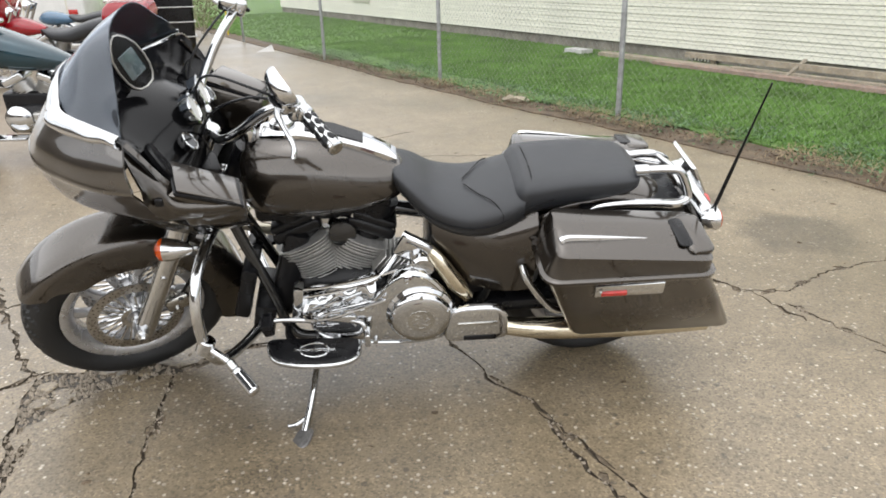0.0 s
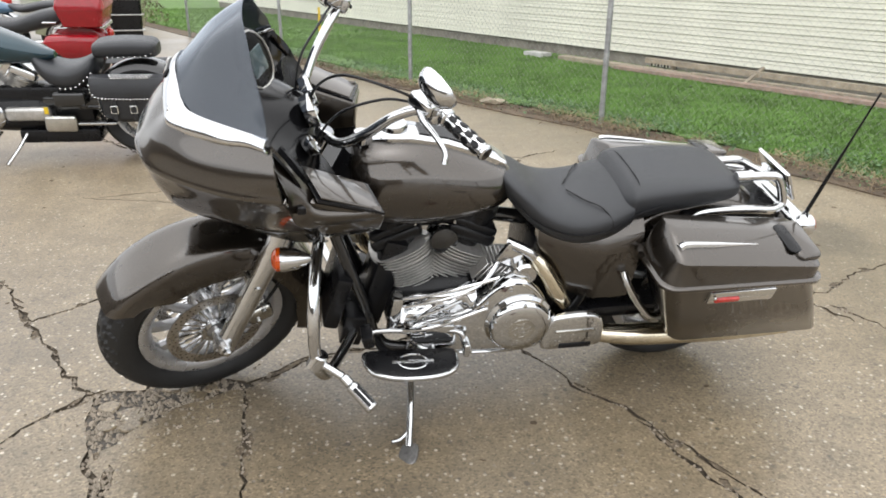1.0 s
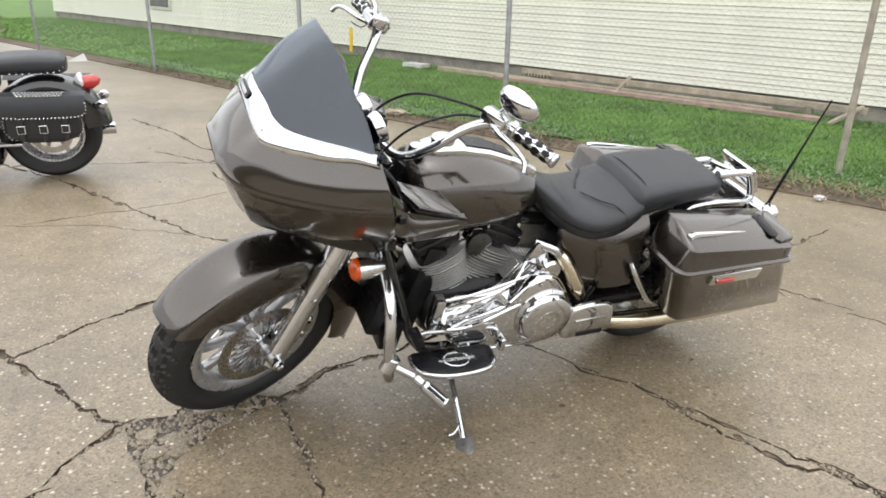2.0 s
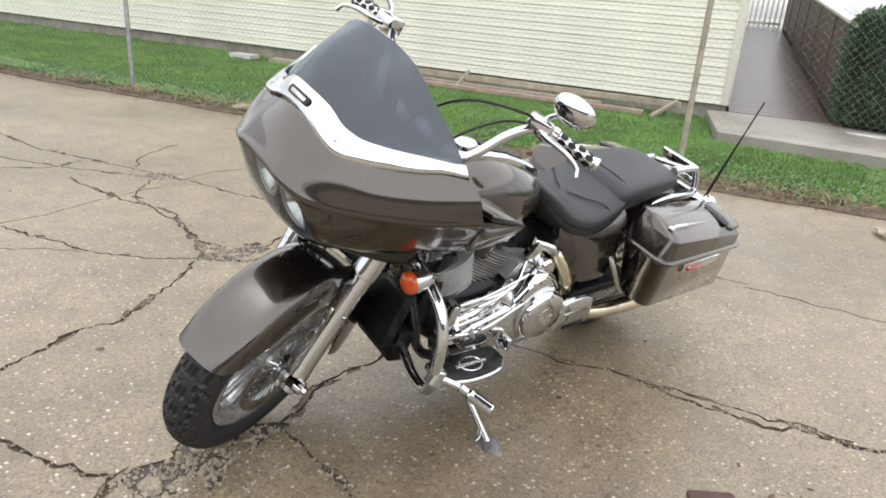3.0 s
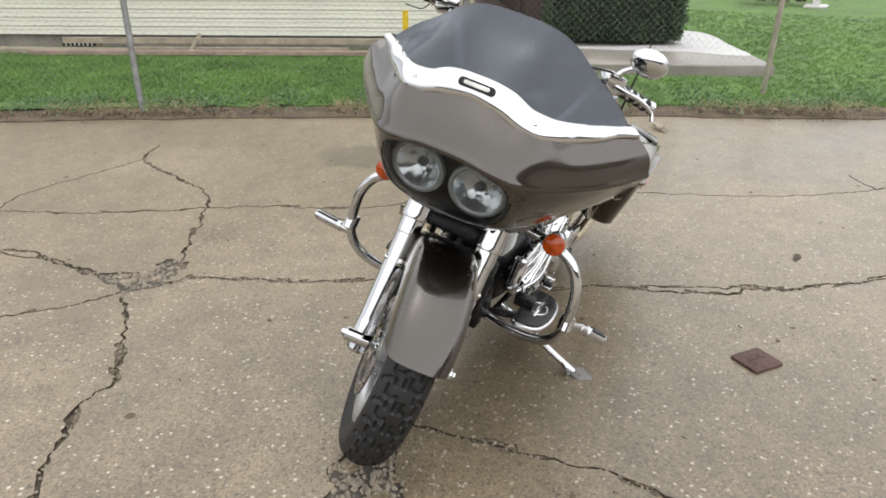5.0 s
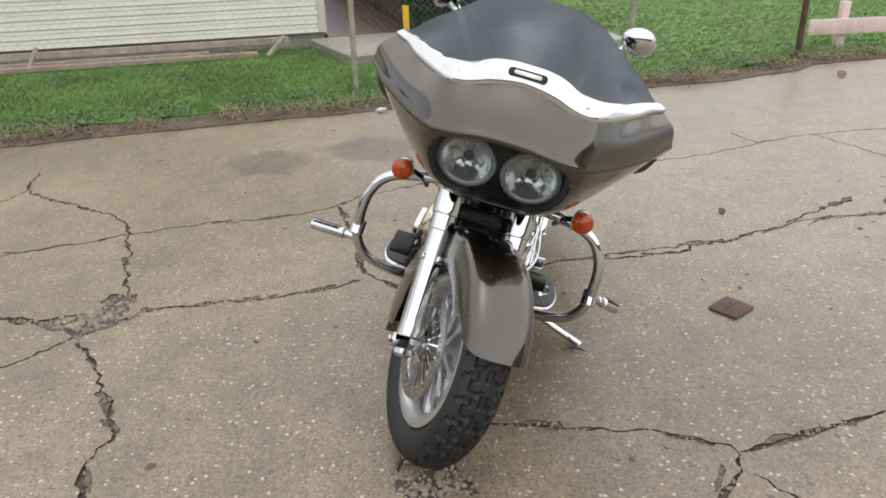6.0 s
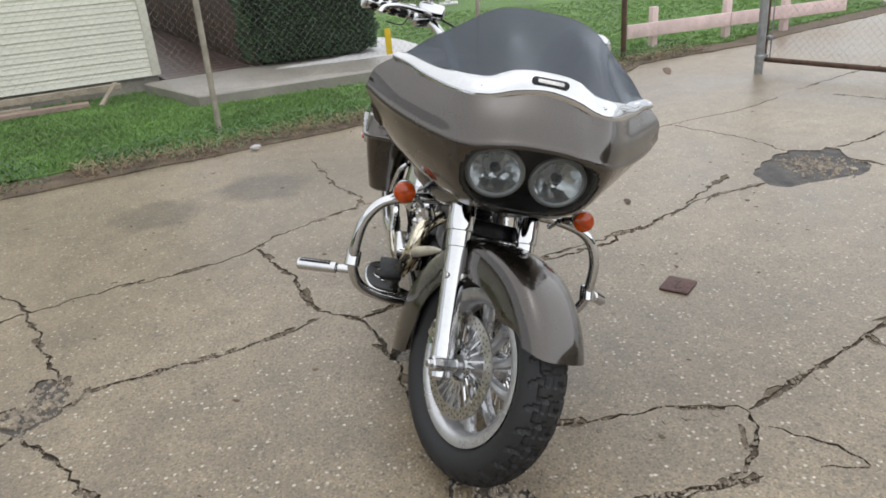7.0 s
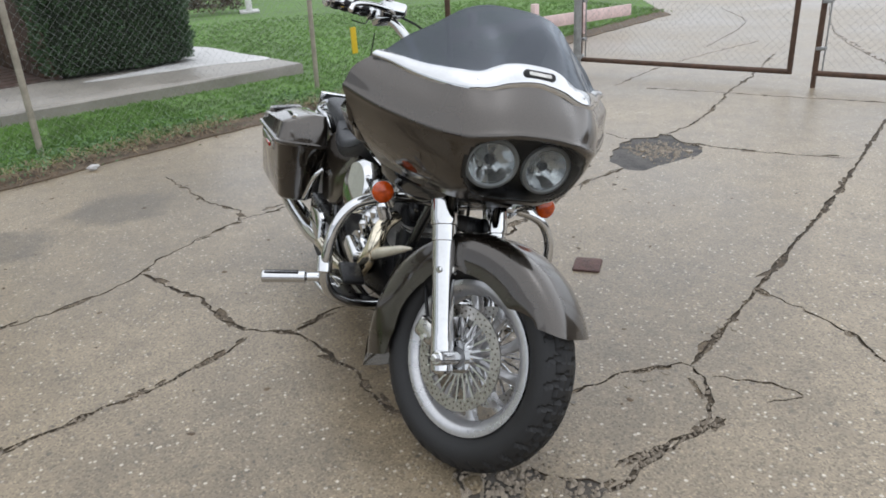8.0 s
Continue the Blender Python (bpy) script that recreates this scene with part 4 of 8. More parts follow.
def build_hedge():
    """A clipped box of needles: a dark core under many small sprays."""
    rnd = random.Random(4)
    m = Matrix.Translation((7.85, 4.28, 0)) @ Euler((0, 0, math.atan2(-0.93, 0.36))).to_matrix().to_4x4()
    hx, hy, h = 0.92, 0.78, 1.38
    e = thing("hedge", m, "tall clipped dark green yew hedge", "hedge")
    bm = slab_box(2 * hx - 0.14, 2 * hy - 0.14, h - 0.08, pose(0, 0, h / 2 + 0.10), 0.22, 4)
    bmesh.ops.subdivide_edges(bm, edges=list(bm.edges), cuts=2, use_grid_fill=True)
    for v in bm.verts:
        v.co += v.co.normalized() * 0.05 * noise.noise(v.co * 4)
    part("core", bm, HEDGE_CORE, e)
    verts, faces = [], []
    for _ in range(15000):
        u, w = rnd.uniform(-1, 1), rnd.uniform(0, 1)
        side = rnd.choice((0, 0, 1, 1, 2, 3))
        if side == 0:
            p, n = Vector((u * hx, -hy, 0.14 + w * (h - 0.05))), Vector((0, -1, 0))
        elif side == 1:
            p, n = Vector((hx, u * hy, 0.14 + w * (h - 0.05))), Vector((1, 0, 0))
        elif side == 2:
            p, n = Vector((-hx, u * hy, 0.14 + w * (h - 0.05))), Vector((-1, 0, 0))
        else:
            p, n = Vector((u * hx, rnd.uniform(-hy, hy), h + 0.1)), Vector((0, 0, 1))
        # round the box's corners and undulate the clipped faces
        q = Vector((p.x / hx, p.y / hy, (p.z - 0.79) / 0.69))
        ln = (abs(q.x) ** 7 + abs(q.y) ** 7 + abs(q.z) ** 7) ** (1 / 7)
        p = Vector((q.x / ln * hx, q.y / ln * hy, 0.79 + q.z / ln * 0.69))
        p += n * (0.05 * noise.noise(p * 5) + rnd.uniform(-0.07, 0.015))
        d = (n + Vector((rnd.uniform(-.8, .8), rnd.uniform(-.8, .8), rnd.uniform(-.1, 1.0)))).normalized()
        s = rnd.uniform(0.018, 0.042)
        t = d.orthogonal().normalized()
        t.rotate(Matrix.Rotation(rnd.uniform(0, 6.28), 3, d))
        i = len(verts)
        verts.extend([tuple(p - t * s * 0.3), tuple(p + t * s * 0.3), tuple(p + d * s * 1.2 + t * s * 0.2), tuple(p + d * s * 1.6), tuple(p + d * s * 1.1 - t * s * 0.3)])
        faces.extend([(i, i + 1, i + 2), (i, i + 2, i + 3), (i, i + 3, i + 4)])
    mesh_stuff("sprays", verts, faces, HEDGE_LEAF, "dense dark green needle sprays", "", parent=e)


build_hedge()

# ---- wire fence ----
POSTS = [(-4.2, 15.8), (-1.91, 12.1), (0.0, 9.27), (1.66, 6.62), (3.60, 4.34), (5.21, 1.885), (6.08, 0.09)]


def wires(length, height, low, pitch=0.0717, r=0.0010):
    """Two crossing families of straight wires in local xz."""
    verts, faces = [], []
    n = int((length + height) / pitch) + 1
    for fam in (1, -1):
        for k in range(n):
            x0 = k * pitch - (height if fam > 0 else 0)
            xa, za, xb, zb = x0, 0.0, x0 + fam * height, height
            for _ in range(2):
                (xa, za), (xb, zb) = (xb, zb), (xa, za)
                if xa < 0:
                    za += (0 - xa) / (xb - xa) * (zb - za) if xb != xa else 0
                    xa = 0.0
                elif xa > length:
                    za += (length - xa) / (xb - xa) * (zb - za) if xb != xa else 0
                    xa = length
            if abs(xb - xa) < 0.02 or za < -0.01 or zb < -0.01 or za > height + .01 or zb > height + .01:
                continue
            i = len(verts)
            yo = fam * 0.0016
            for x, z in ((xa, za), (xb, zb)):
                verts.extend([(x - r, yo - r, z + low), (x + r, yo - r, z + low), (x, yo + r, z + low)])
            faces.extend([(i, i + 1, i + 4, i + 3), (i + 1, i + 2, i + 5, i + 4), (i + 2, i, i + 3, i + 5)])
    return verts, faces


def build_wire_fence():
    f = thing("wire_fence", Matrix(), "grey galvanised diamond-mesh wire fence on steel posts", "fence")
    for i, (x, y) in enumerate(POSTS):
        last = i == len(POSTS) - 1
        tan = i in (4, 5)
        lean = Vector((-0.035, -0.03, 1)) if tan else Vector((-0.012, 0.0, 1))
        r = 0.034 if last else 0.026
        p = part("post", rod((x, y, -0.02), Vector((x, y, 0)) + lean * 1.86, r, seg=14), RUST if last else TAN_POST if tan else GALV, f,
                 "dark rusted end post" if last else "tan weathered post" if tan else "")
        part("cap", lathe([(r * 1.15, 0), (r * 1.15, 0.03), (r * 0.8, 0.055), (0.004, 0.065)], 12, Matrix.Translation(Vector((x, y, 0)) + lean * 1.86)), GALV, p)
    for (ax, ay), (bx, by) in zip(POSTS, POSTS[1:]):
        a, b = Vector((ax, ay)), Vector((bx, by))
        d = b - a
        v, fc = wires(d.length, 1.72, 0.06)
        me = bpy.data.meshes.new("mesh_panel")
        me.from_pydata(v, [], fc)
        me.materials.append(GALV)
        ob = new("mesh_panel", me)
        ob.parent = f
        off = Vector((d.y, -d.x)).normalized() * -0.03
        ob.matrix_local = Matrix.Translation((a.x + off.x, a.y + off.y, 0)) @ Euler((0, 0, math.atan2(d.y, d.x))).to_matrix().to_4x4()
        part("top_rail", rod((ax, ay, 1.80), (bx, by, 1.80), 0.018, seg=10), GALV, f)


build_wire_fence()


def build_gate(name, hinge, tip, label):
    a, b = Vector(hinge), Vector(tip)
    d = b - a
    ln = d.length
    m = Matrix.Translation((a.x, a.y, 0)) @ Euler((0, 0, math.atan2(d.y, d.x))).to_matrix().to_4x4()
    g = thing(name, m, label, "gate", "gate leaves")
    z0, z1 = 0.13, 1.75
    for n, p, q in (("bottom_rail", (0, 0, z0), (ln, 0, z0)), ("top_rail", (0, 0, z1), (ln, 0, z1)), ("upright", (0, 0, z0 - 0.02), (0, 0, z1 + 0.02)), ("upright", (ln, 0, z0 - 0.02), (ln, 0, z1 + 0.02))):
        part(n, rod(p, q, 0.025, seg=12), RUST, g)
    v, fc = wires(ln, z1 - z0, z0)
    me = bpy.data.meshes.new("mesh_panel")
    me.from_pydata(v, [], fc)
    me.materials.append(GALV)
    ob = new("mesh_panel", me)
    ob.parent = g
    part("tension_bar", rod((0.055, 0.02, z0), (0.055, 0.02, z1), 0.007, seg=8), GALV, g)
    for z in (0.35, 0.75, 1.15, 1.5):
        part("clip", slab_box(0.08, 0.07, 0.03, pose(0.028, 0, z), 0.004, 1), GALV, g)
    return g


G0, G1 = (4.62, -0.99), (2.78, -2.20)
build_gate("gate", G0, G1, "rust-brown tube gate leaf with diamond wire mesh")
g2 = build_gate("gate", (2.60, -2.32), (0.72, -3.52), "rust-brown tube gate leaf with a drop rod")
part("drop_rod", rod((-0.0, 0.0, 0.0), (0.0, 0.0, 0.30), 0.022, seg=10), RUST, g2)
gp = thing("gate_post", Matrix.Translation((4.55, -0.92, 0)), "thick grey galvanised gate post", "post")
part("tube", rod((0, 0, -0.02), (0, 0, 1.95), 0.042, seg=18), GALV, gp)
for z in (0.17, 1.55):
    part("hinge_band", rod((0, 0, z - 0.02), (0, 0, z + 0.02), 0.05, seg=18, bev=0.004), GALV, gp)
    part("hinge_arm", slab_box(0.14, 0.05, 0.03, pose(0.03, -0.05, z, 0, 0, -45), 0.005, 1), GALV, gp)


# ---- pink rail fence ----
def build_pink_fence():
    f = thing("rail_fence", Matrix(), "low faded pink wooden rail fence on the lawn edge", "fence")
    a, b = Vector((6.60, -0.04)), Vector((7.82, -3.40))
    d = (b - a).normalized()
    nrm = Vector((d.y, -d.x))
    turn = math.degrees(math.atan2(d.y, d.x))
    for s in (0.43, 1.58, 2.56):
        p = a + d * s
        bm = slab_box(0.09, 0.09, 0.54, pose(0, 0, 0.24), 0.008)
        ob = part("post", bm, PINK, f)
        ob.matrix_local = Matrix.Translation((p.x, p.y, 0.02)) @ pose(0, 0, 0, 0, 0, turn)
    for s0, s1 in ((0.0, 1.58), (1.59, 3.57)):
        p = a + d * (s0 + s1) / 2 + nrm * 0.07
        ob = part("rail", slab_box(s1 - s0, 0.03, 0.17, None, 0.006), PINK, f)
        ob.matrix_local = Matrix.Translation((p.x, p.y, 0.265)) @ pose(0, 0, 0, 0, 0, turn)


build_pink_fence()


# ---- drain cover and litter on the yard ----
def build_drain():
    m = Matrix.Translation((-0.025, 1.275, 0.0)) @ pose(0, 0, 0, 0, 0, -35)
    d = thing("drain_cover", m, "small rusty cast iron cover set in the concrete", "drain cover")
    ring = rounded(-0.070, 0.070, -0.062, 0.062, 0.012)
    part("plate", plate(ring, 0.016, pose(0, 0, -0.006), 0.003), IRON, d)
    for k in range(8):
        a = k * math.pi / 4
        part("slot", lathe([(0.005, 0), (0.005, 0.0015)], 10, pose(0.034 * math.cos(a), 0.026 * math.sin(a), 0.0095)), CRACK, d, "dark drain hole")
    for k in range(4):
        part("cast_mark", slab_box(0.010, 0.004, 0.002, pose(-0.02 + 0.013 * k, 0.004, 0.0108), 0.0005, 1), IRON, d)


build_drain()


def litter(name, x, y, z, s, material, label, category, seed):
    rnd = random.Random(seed)
    bm = bmesh.new()
    bmesh.ops.create_icosphere(bm, subdivisions=2, radius=1.0)
    for v in bm.verts:
        v.co = Vector((v.co.x * s[0], v.co.y * s[1], v.co.z * s[2])) * (1 + 0.5 * noise.noise(v.co * 1.7 + Vector((seed, 0, 0))))
    ob = link_bm(name, bm, material, sharp=30)
    ob.matrix_world = Matrix.Translation((x, y, z)) @ pose(0, 0, 0, 0, 0, rnd.uniform(0, 360))
    return tagged(ob, label=label, category=category)


litter("crumpled_rag", 0.80, 7.70, 0.04, (0.14, 0.07, 0.045), LUMBER, "crumpled grey-tan rag at the pavement edge", "rag", 2)
litter("driftwood_scrap", 3.35, 2.30 + 0.15, 0.03, (0.10, 0.03, 0.02), LUMBER, "small scrap of wood in the verge", "wood scrap", 5)
litter("stone", 2.95, 3.85, 0.025, (0.04, 0.03, 0.02), SLAB_PALE, "small pale stone in the verge", "stone", 7)
litter("bark_scrap", 5.1, -0.16, 0.005, (0.22, 0.04, 0.006), DRY_LEAF, "dark strip of bark on the concrete", "bark", 9)
litter("leaf_clump", 1.07, 1.23, 0.003, (0.05, 0.018, 0.005), CRACK, "dark wet leaf stuck to the concrete", "leaf", 12)
bm = bmesh.new()
vs = [bm.verts.new(p) for p in ((-0.16, -0.06, 0), (0.17, -0.05, 0), (0.13, 0.03, 0.12), (-0.02, 0.05, 0.05))]
bm.faces.new(vs)
bmesh.ops.solidify(bm, geom=list(bm.faces), thickness=0.002)
ob = link_bm("paper_sheet", bm, PAPER)
ob.matrix_world = pose(-3.2, 13.4, 0.03, 0, 0, 15)
tagged(ob, label="folded sheet of white paper on the ground", category="paper")


# ---- plain unseen walls added behind the camera to darken the low reflections ----
def plain_wall(name, a, b, h, material, label):
    a, b = Vector(a), Vector(b)
    d = b - a
    ob = link_bm(name, slab_box(d.length, 0.25, h, pose(0, 0, h / 2)), material)
    c = (a + b) / 2
    ob.matrix_world = Matrix.Translation((c.x, c.y, 0)) @ pose(0, 0, 0, 0, 0, math.degrees(math.atan2(d.y, d.x)))
    return tagged(ob, label=label, category="wall", kind="structure")


UNSEEN_WALL = mat("grey_brown_block_wall", (0.16, 0.145, 0.13), 0.85, var=0.2, scale=0.7, fine=0.2, bump=0.3, bscale=20)
plain_wall("wall_south", (-18, -13), (2, -17), 3.4, UNSEEN_WALL, "plain grey wall added out of view to darken reflections")
plain_wall("wall_west", (-17, -12.5), (-19, 12), 3.4, UNSEEN_WALL, "plain grey wall added out of view to darken reflections")


# ---- the touring motorcycle on its side stand ----
# local axes: x ahead, y to the bike's left, z up in the bike's own plane; the origin lies under the rear axle
LEAN_DEG, HEADING = 16.0, 185.25
BIKE = Matrix.Translation((0.506, 2.40, 0.004)) @ Euler((0, 0, radians(HEADING))).to_matrix().to_4x4() @ Euler((radians(-LEAN_DEG), 0, 0)).to_matrix().to_4x4()
bike = thing("motorcycle", BIKE, "bronze-grey touring motorcycle with hard saddlebags leaning on its side stand", "motorcycle")
R_TYRE = 0.325

# steered front end: y along the axle, z up the fork
RAKE, STEER = radians(26), radians(23.5)
YF = Vector((-math.cos(RAKE) * math.sin(STEER), math.cos(STEER), -math.sin(RAKE) * math.sin(STEER)))
ZF = Vector((-math.sin(RAKE), 0, math.cos(RAKE)))
XF = YF.cross(ZF)
FRONT = Matrix.Translation((1.569, 0.006, 0.320)) @ Matrix((XF, YF, ZF)).transposed().to_4x4()


def at_front(bm):
    bmesh.ops.transform(bm, matrix=FRONT, verts=bm.verts)
    return bm


def mirrored(bm):
    bmesh.ops.scale(bm, vec=(1, -1, 1), verts=bm.verts)
    bmesh.ops.reverse_faces(bm, faces=bm.faces)
    return bm


AXLE = Matrix.Rotation(radians(-90), 4, "X")   # turns a lathe's z axis to local y


def tyre_bm(radius, width, rim, seg=300):
    """A tyre with stepped, cut tread blocks."""
    prof = []
    h = radius - rim
    n = 46
    for k in range(n + 1):
        a = math.pi * (k / n - 0.5) * 1.64
        y = math.sin(a) * width / 2 * 1.0
        z = math.cos(a)
        prof.append((rim + h * (0.5 + 0.5 * z) if z > -1 else rim, y, a))
    bm = bmesh.new()
    rows = []
    for r, y, a in prof:
        row = []
        for k in range(seg):
            t = k / seg
            d = 0.0
            u = a / (math.pi / 2)
            if abs(u) < 0.78:
                ph = (t * 30 + 0.55 * abs(u) + (0.5 if u < 0 else 0.0) + (0.22 if abs(u) > 0.36 else 0.0)) % 1.0
                zig = 0.05 * (1 if (t * 30 + (0.5 if u < 0 else 0)) % 1.0 < 0.5 else -1)
                if ph < 0.20 and abs(u) > 0.12:
                    d = 0.008
                if abs(abs(u) - 0.36 - zig) < 0.045 or abs(u - zig * 0.8) < 0.035:
                    d = 0.008
            al = 2 * math.pi * t
            row.append(bm.verts.new(((r - d) * math.cos(al), y, (r - d) * math.sin(al))))
        rows.append(row)
    for ra, rb in zip(rows, rows[1:] + rows[:1]):
        for k in range(seg):
            j = (k + 1) % seg
            bm.faces.new((ra[k], ra[j], rb[j], rb[k]))
    return bm


def rim_bm(rim, width):
    w = width / 2
    prof = [(rim + 0.012, w * 0.98), (rim + 0.004, w), (rim - 0.012, w * 0.96), (rim - 0.03, w * 0.6), (rim - 0.034, 0), (rim - 0.03, -w * 0.6),
            (rim - 0.012, -w * 0.96), (rim + 0.004, -w), (rim + 0.012, -w * 0.98), (rim - 0.004, -w * 0.8), (rim - 0.02, 0), (rim - 0.004, w * 0.8)]
    return lathe(prof, 72, AXLE, closed=True)


def spoke_bm(angle, r0, r1, w0, w1, t):
    """A cast spoke that widens towards the rim."""
    secs = []
    for k in range(7):
        f = k / 6
        r = r0 + (r1 - r0) * f
        w = w0 + (w1 - w0) * f * f
        tt = t * (1.15 - 0.3 * f)
        sec = []
        for j in range(8):
            a = 2 * math.pi * j / 8
            x, y = math.cos(a) * w / 2, math.sin(a) * tt / 2
            v = Vector((x, y, r))
            v.rotate(Euler((0, angle + 0.1 * math.sin(f * 3.1), 0)))
            sec.append(v)
        secs.append(sec)
    return rings(secs)


def disc_bm(r_out, r_in, y, t=0.005):
    return lathe([(r_in, y - t / 2), (r_out, y - t / 2), (r_out, y + t / 2), (r_in, y + t / 2)], 64, AXLE, closed=True)


def build_wheel(name, place, radius, width, rim, front):
    hub = rod((0, -0.075, 0), (0, 0.075, 0), 0.036, seg=24, bev=0.006)
    hub = part(name, place(hub), ALLOY, bike, "cast silver wheel with a black tyre")
    part("tyre", place(tyre_bm(radius, width, rim)), RUBBER, hub, "black tyre with deep tread blocks", sharp=22)
    part("rim", place(rim_bm(rim, width * 0.74)), ALLOY, hub, "silver rim")
    for k in range(10):
        part("spoke", place(spoke_bm(2 * math.pi * k / 10, 0.03, rim - 0.025, 0.022, 0.044, 0.036)), ALLOY, hub)
    vane = None
    for s in ((1, -1) if front else (1,)):
        part("brake_disc", place(disc_bm(0.150, 0.116, s * 0.072)), DISC_STEEL, hub, "drilled steel brake disc")
        part("disc_centre", place(lathe([(0.03, s * 0.072 - 0.006), (0.048, s * 0.072 - 0.006), (0.048, s * 0.072 + 0.006), (0.03, s * 0.072 + 0.006)], 32, AXLE, closed=True)), CHROME, hub)
        for k in range(24):
            m = Euler((0, 2 * math.pi * k / 24, 0)).to_matrix().to_4x4() @ pose(0, s * 0.072, 0.083, 0, 8, 0)
            part("disc_vane", place(slab_box(0.0055, 0.006, 0.078, m)), CHROME, hub)
        holes = bmesh.new()
        for ring_r, ph in ((0.125, 0.0), (0.134, 0.5), (0.142, 0.0)):
            for k in range(30):
                a = 2 * math.pi * (k + ph) / 30
                lathe([(0.0030, -0.0032), (0.0030, 0.0032)], 6, Matrix.Translation((ring_r * math.cos(a), s * 0.072, ring_r * math.sin(a))) @ AXLE, holes)
        tagged(part("drill_holes", place(holes), CRACK, hub), kind="stuff")
    return hub


front_wheel = build_wheel("front_wheel", at_front, R_TYRE, 0.135, 0.212, True)
rear_wheel = build_wheel("rear_wheel", lambda b: (bmesh.ops.translate(b, vec=(0, 0, R_TYRE), verts=b.verts), b)[1], R_TYRE, 0.16, 0.222, False)


# ---- front fender ----
def build_front_fender():
    def section(a, rc, half, skirt, skew):
        pts = []
        n = 18
        for k in range(n + 1):
            u = -1 + 2 * k / n
            s = abs(u)
            if s < 0.62:
                q = s / 0.62
                y = half * math.sin(q * math.pi / 2) ** 0.85 * (1 if u > 0 else -1)
                r = rc - 0.048 * q ** 3
            else:
                f = (s - 0.62) / 0.38
                y = (half + 0.004 * math.sin(f * 3.1)) * (1 if u > 0 else -1)
                r = rc - 0.048 - f * (rc - 0.048 - skirt)
            b = a + skew * (rc - r) / 0.11
            pts.append(Vector((r * math.cos(b), y, r * math.sin(b))))
        return pts
    secs = []
    for k in range(49):
        f = k / 48
        deg = 9 + f * 171
        rc = 0.370 - 0.004 * max(0, 1 - f * 5) - 0.008 * math.sin(f * math.pi) + 0.012 * max(0, f * 4 - 3)
        half = 0.094 - 0.006 * max(0, 1 - f * 9) - 0.012 * max(0, f * 5 - 4)
        lip = 0.242 + 0.088 * max(0.0, 1 - f * 6) ** 1.5 + 0.03 * max(0.0, f * 9 - 8)
        if 0.40 < f < 0.62:
            lip += 0.014 * math.sin((f - 0.40) / 0.22 * math.pi)
        secs.append(section(radians(deg), rc, half, min(lip, rc - 0.063), radians(13) * max(0.0, 1 - f * 7)))
    secs = [[p + Vector((-0.016, 0, 0)) for p in sec] for sec in secs]
    fender = part("front_fender", at_front(sheet(secs, 0.004)), PAINT, bike, "bronze-grey painted front fender", sharp=60)
    tip = rings([[Vector((r * math.cos(a) - 0.016, y, r * math.sin(a))) for y in (-0.062, -0.03, 0.03, 0.062)] for a, r in ((radians(172), 0.382), (radians(178), 0.386), (radians(186), 0.400))], closed=False, caps=False)
    bmesh.ops.solidify(tip, geom=list(tip.faces), thickness=0.005)
    part("fender_tip", at_front(tip), CHROME, fender, "chrome fender tip")


build_front_fender()


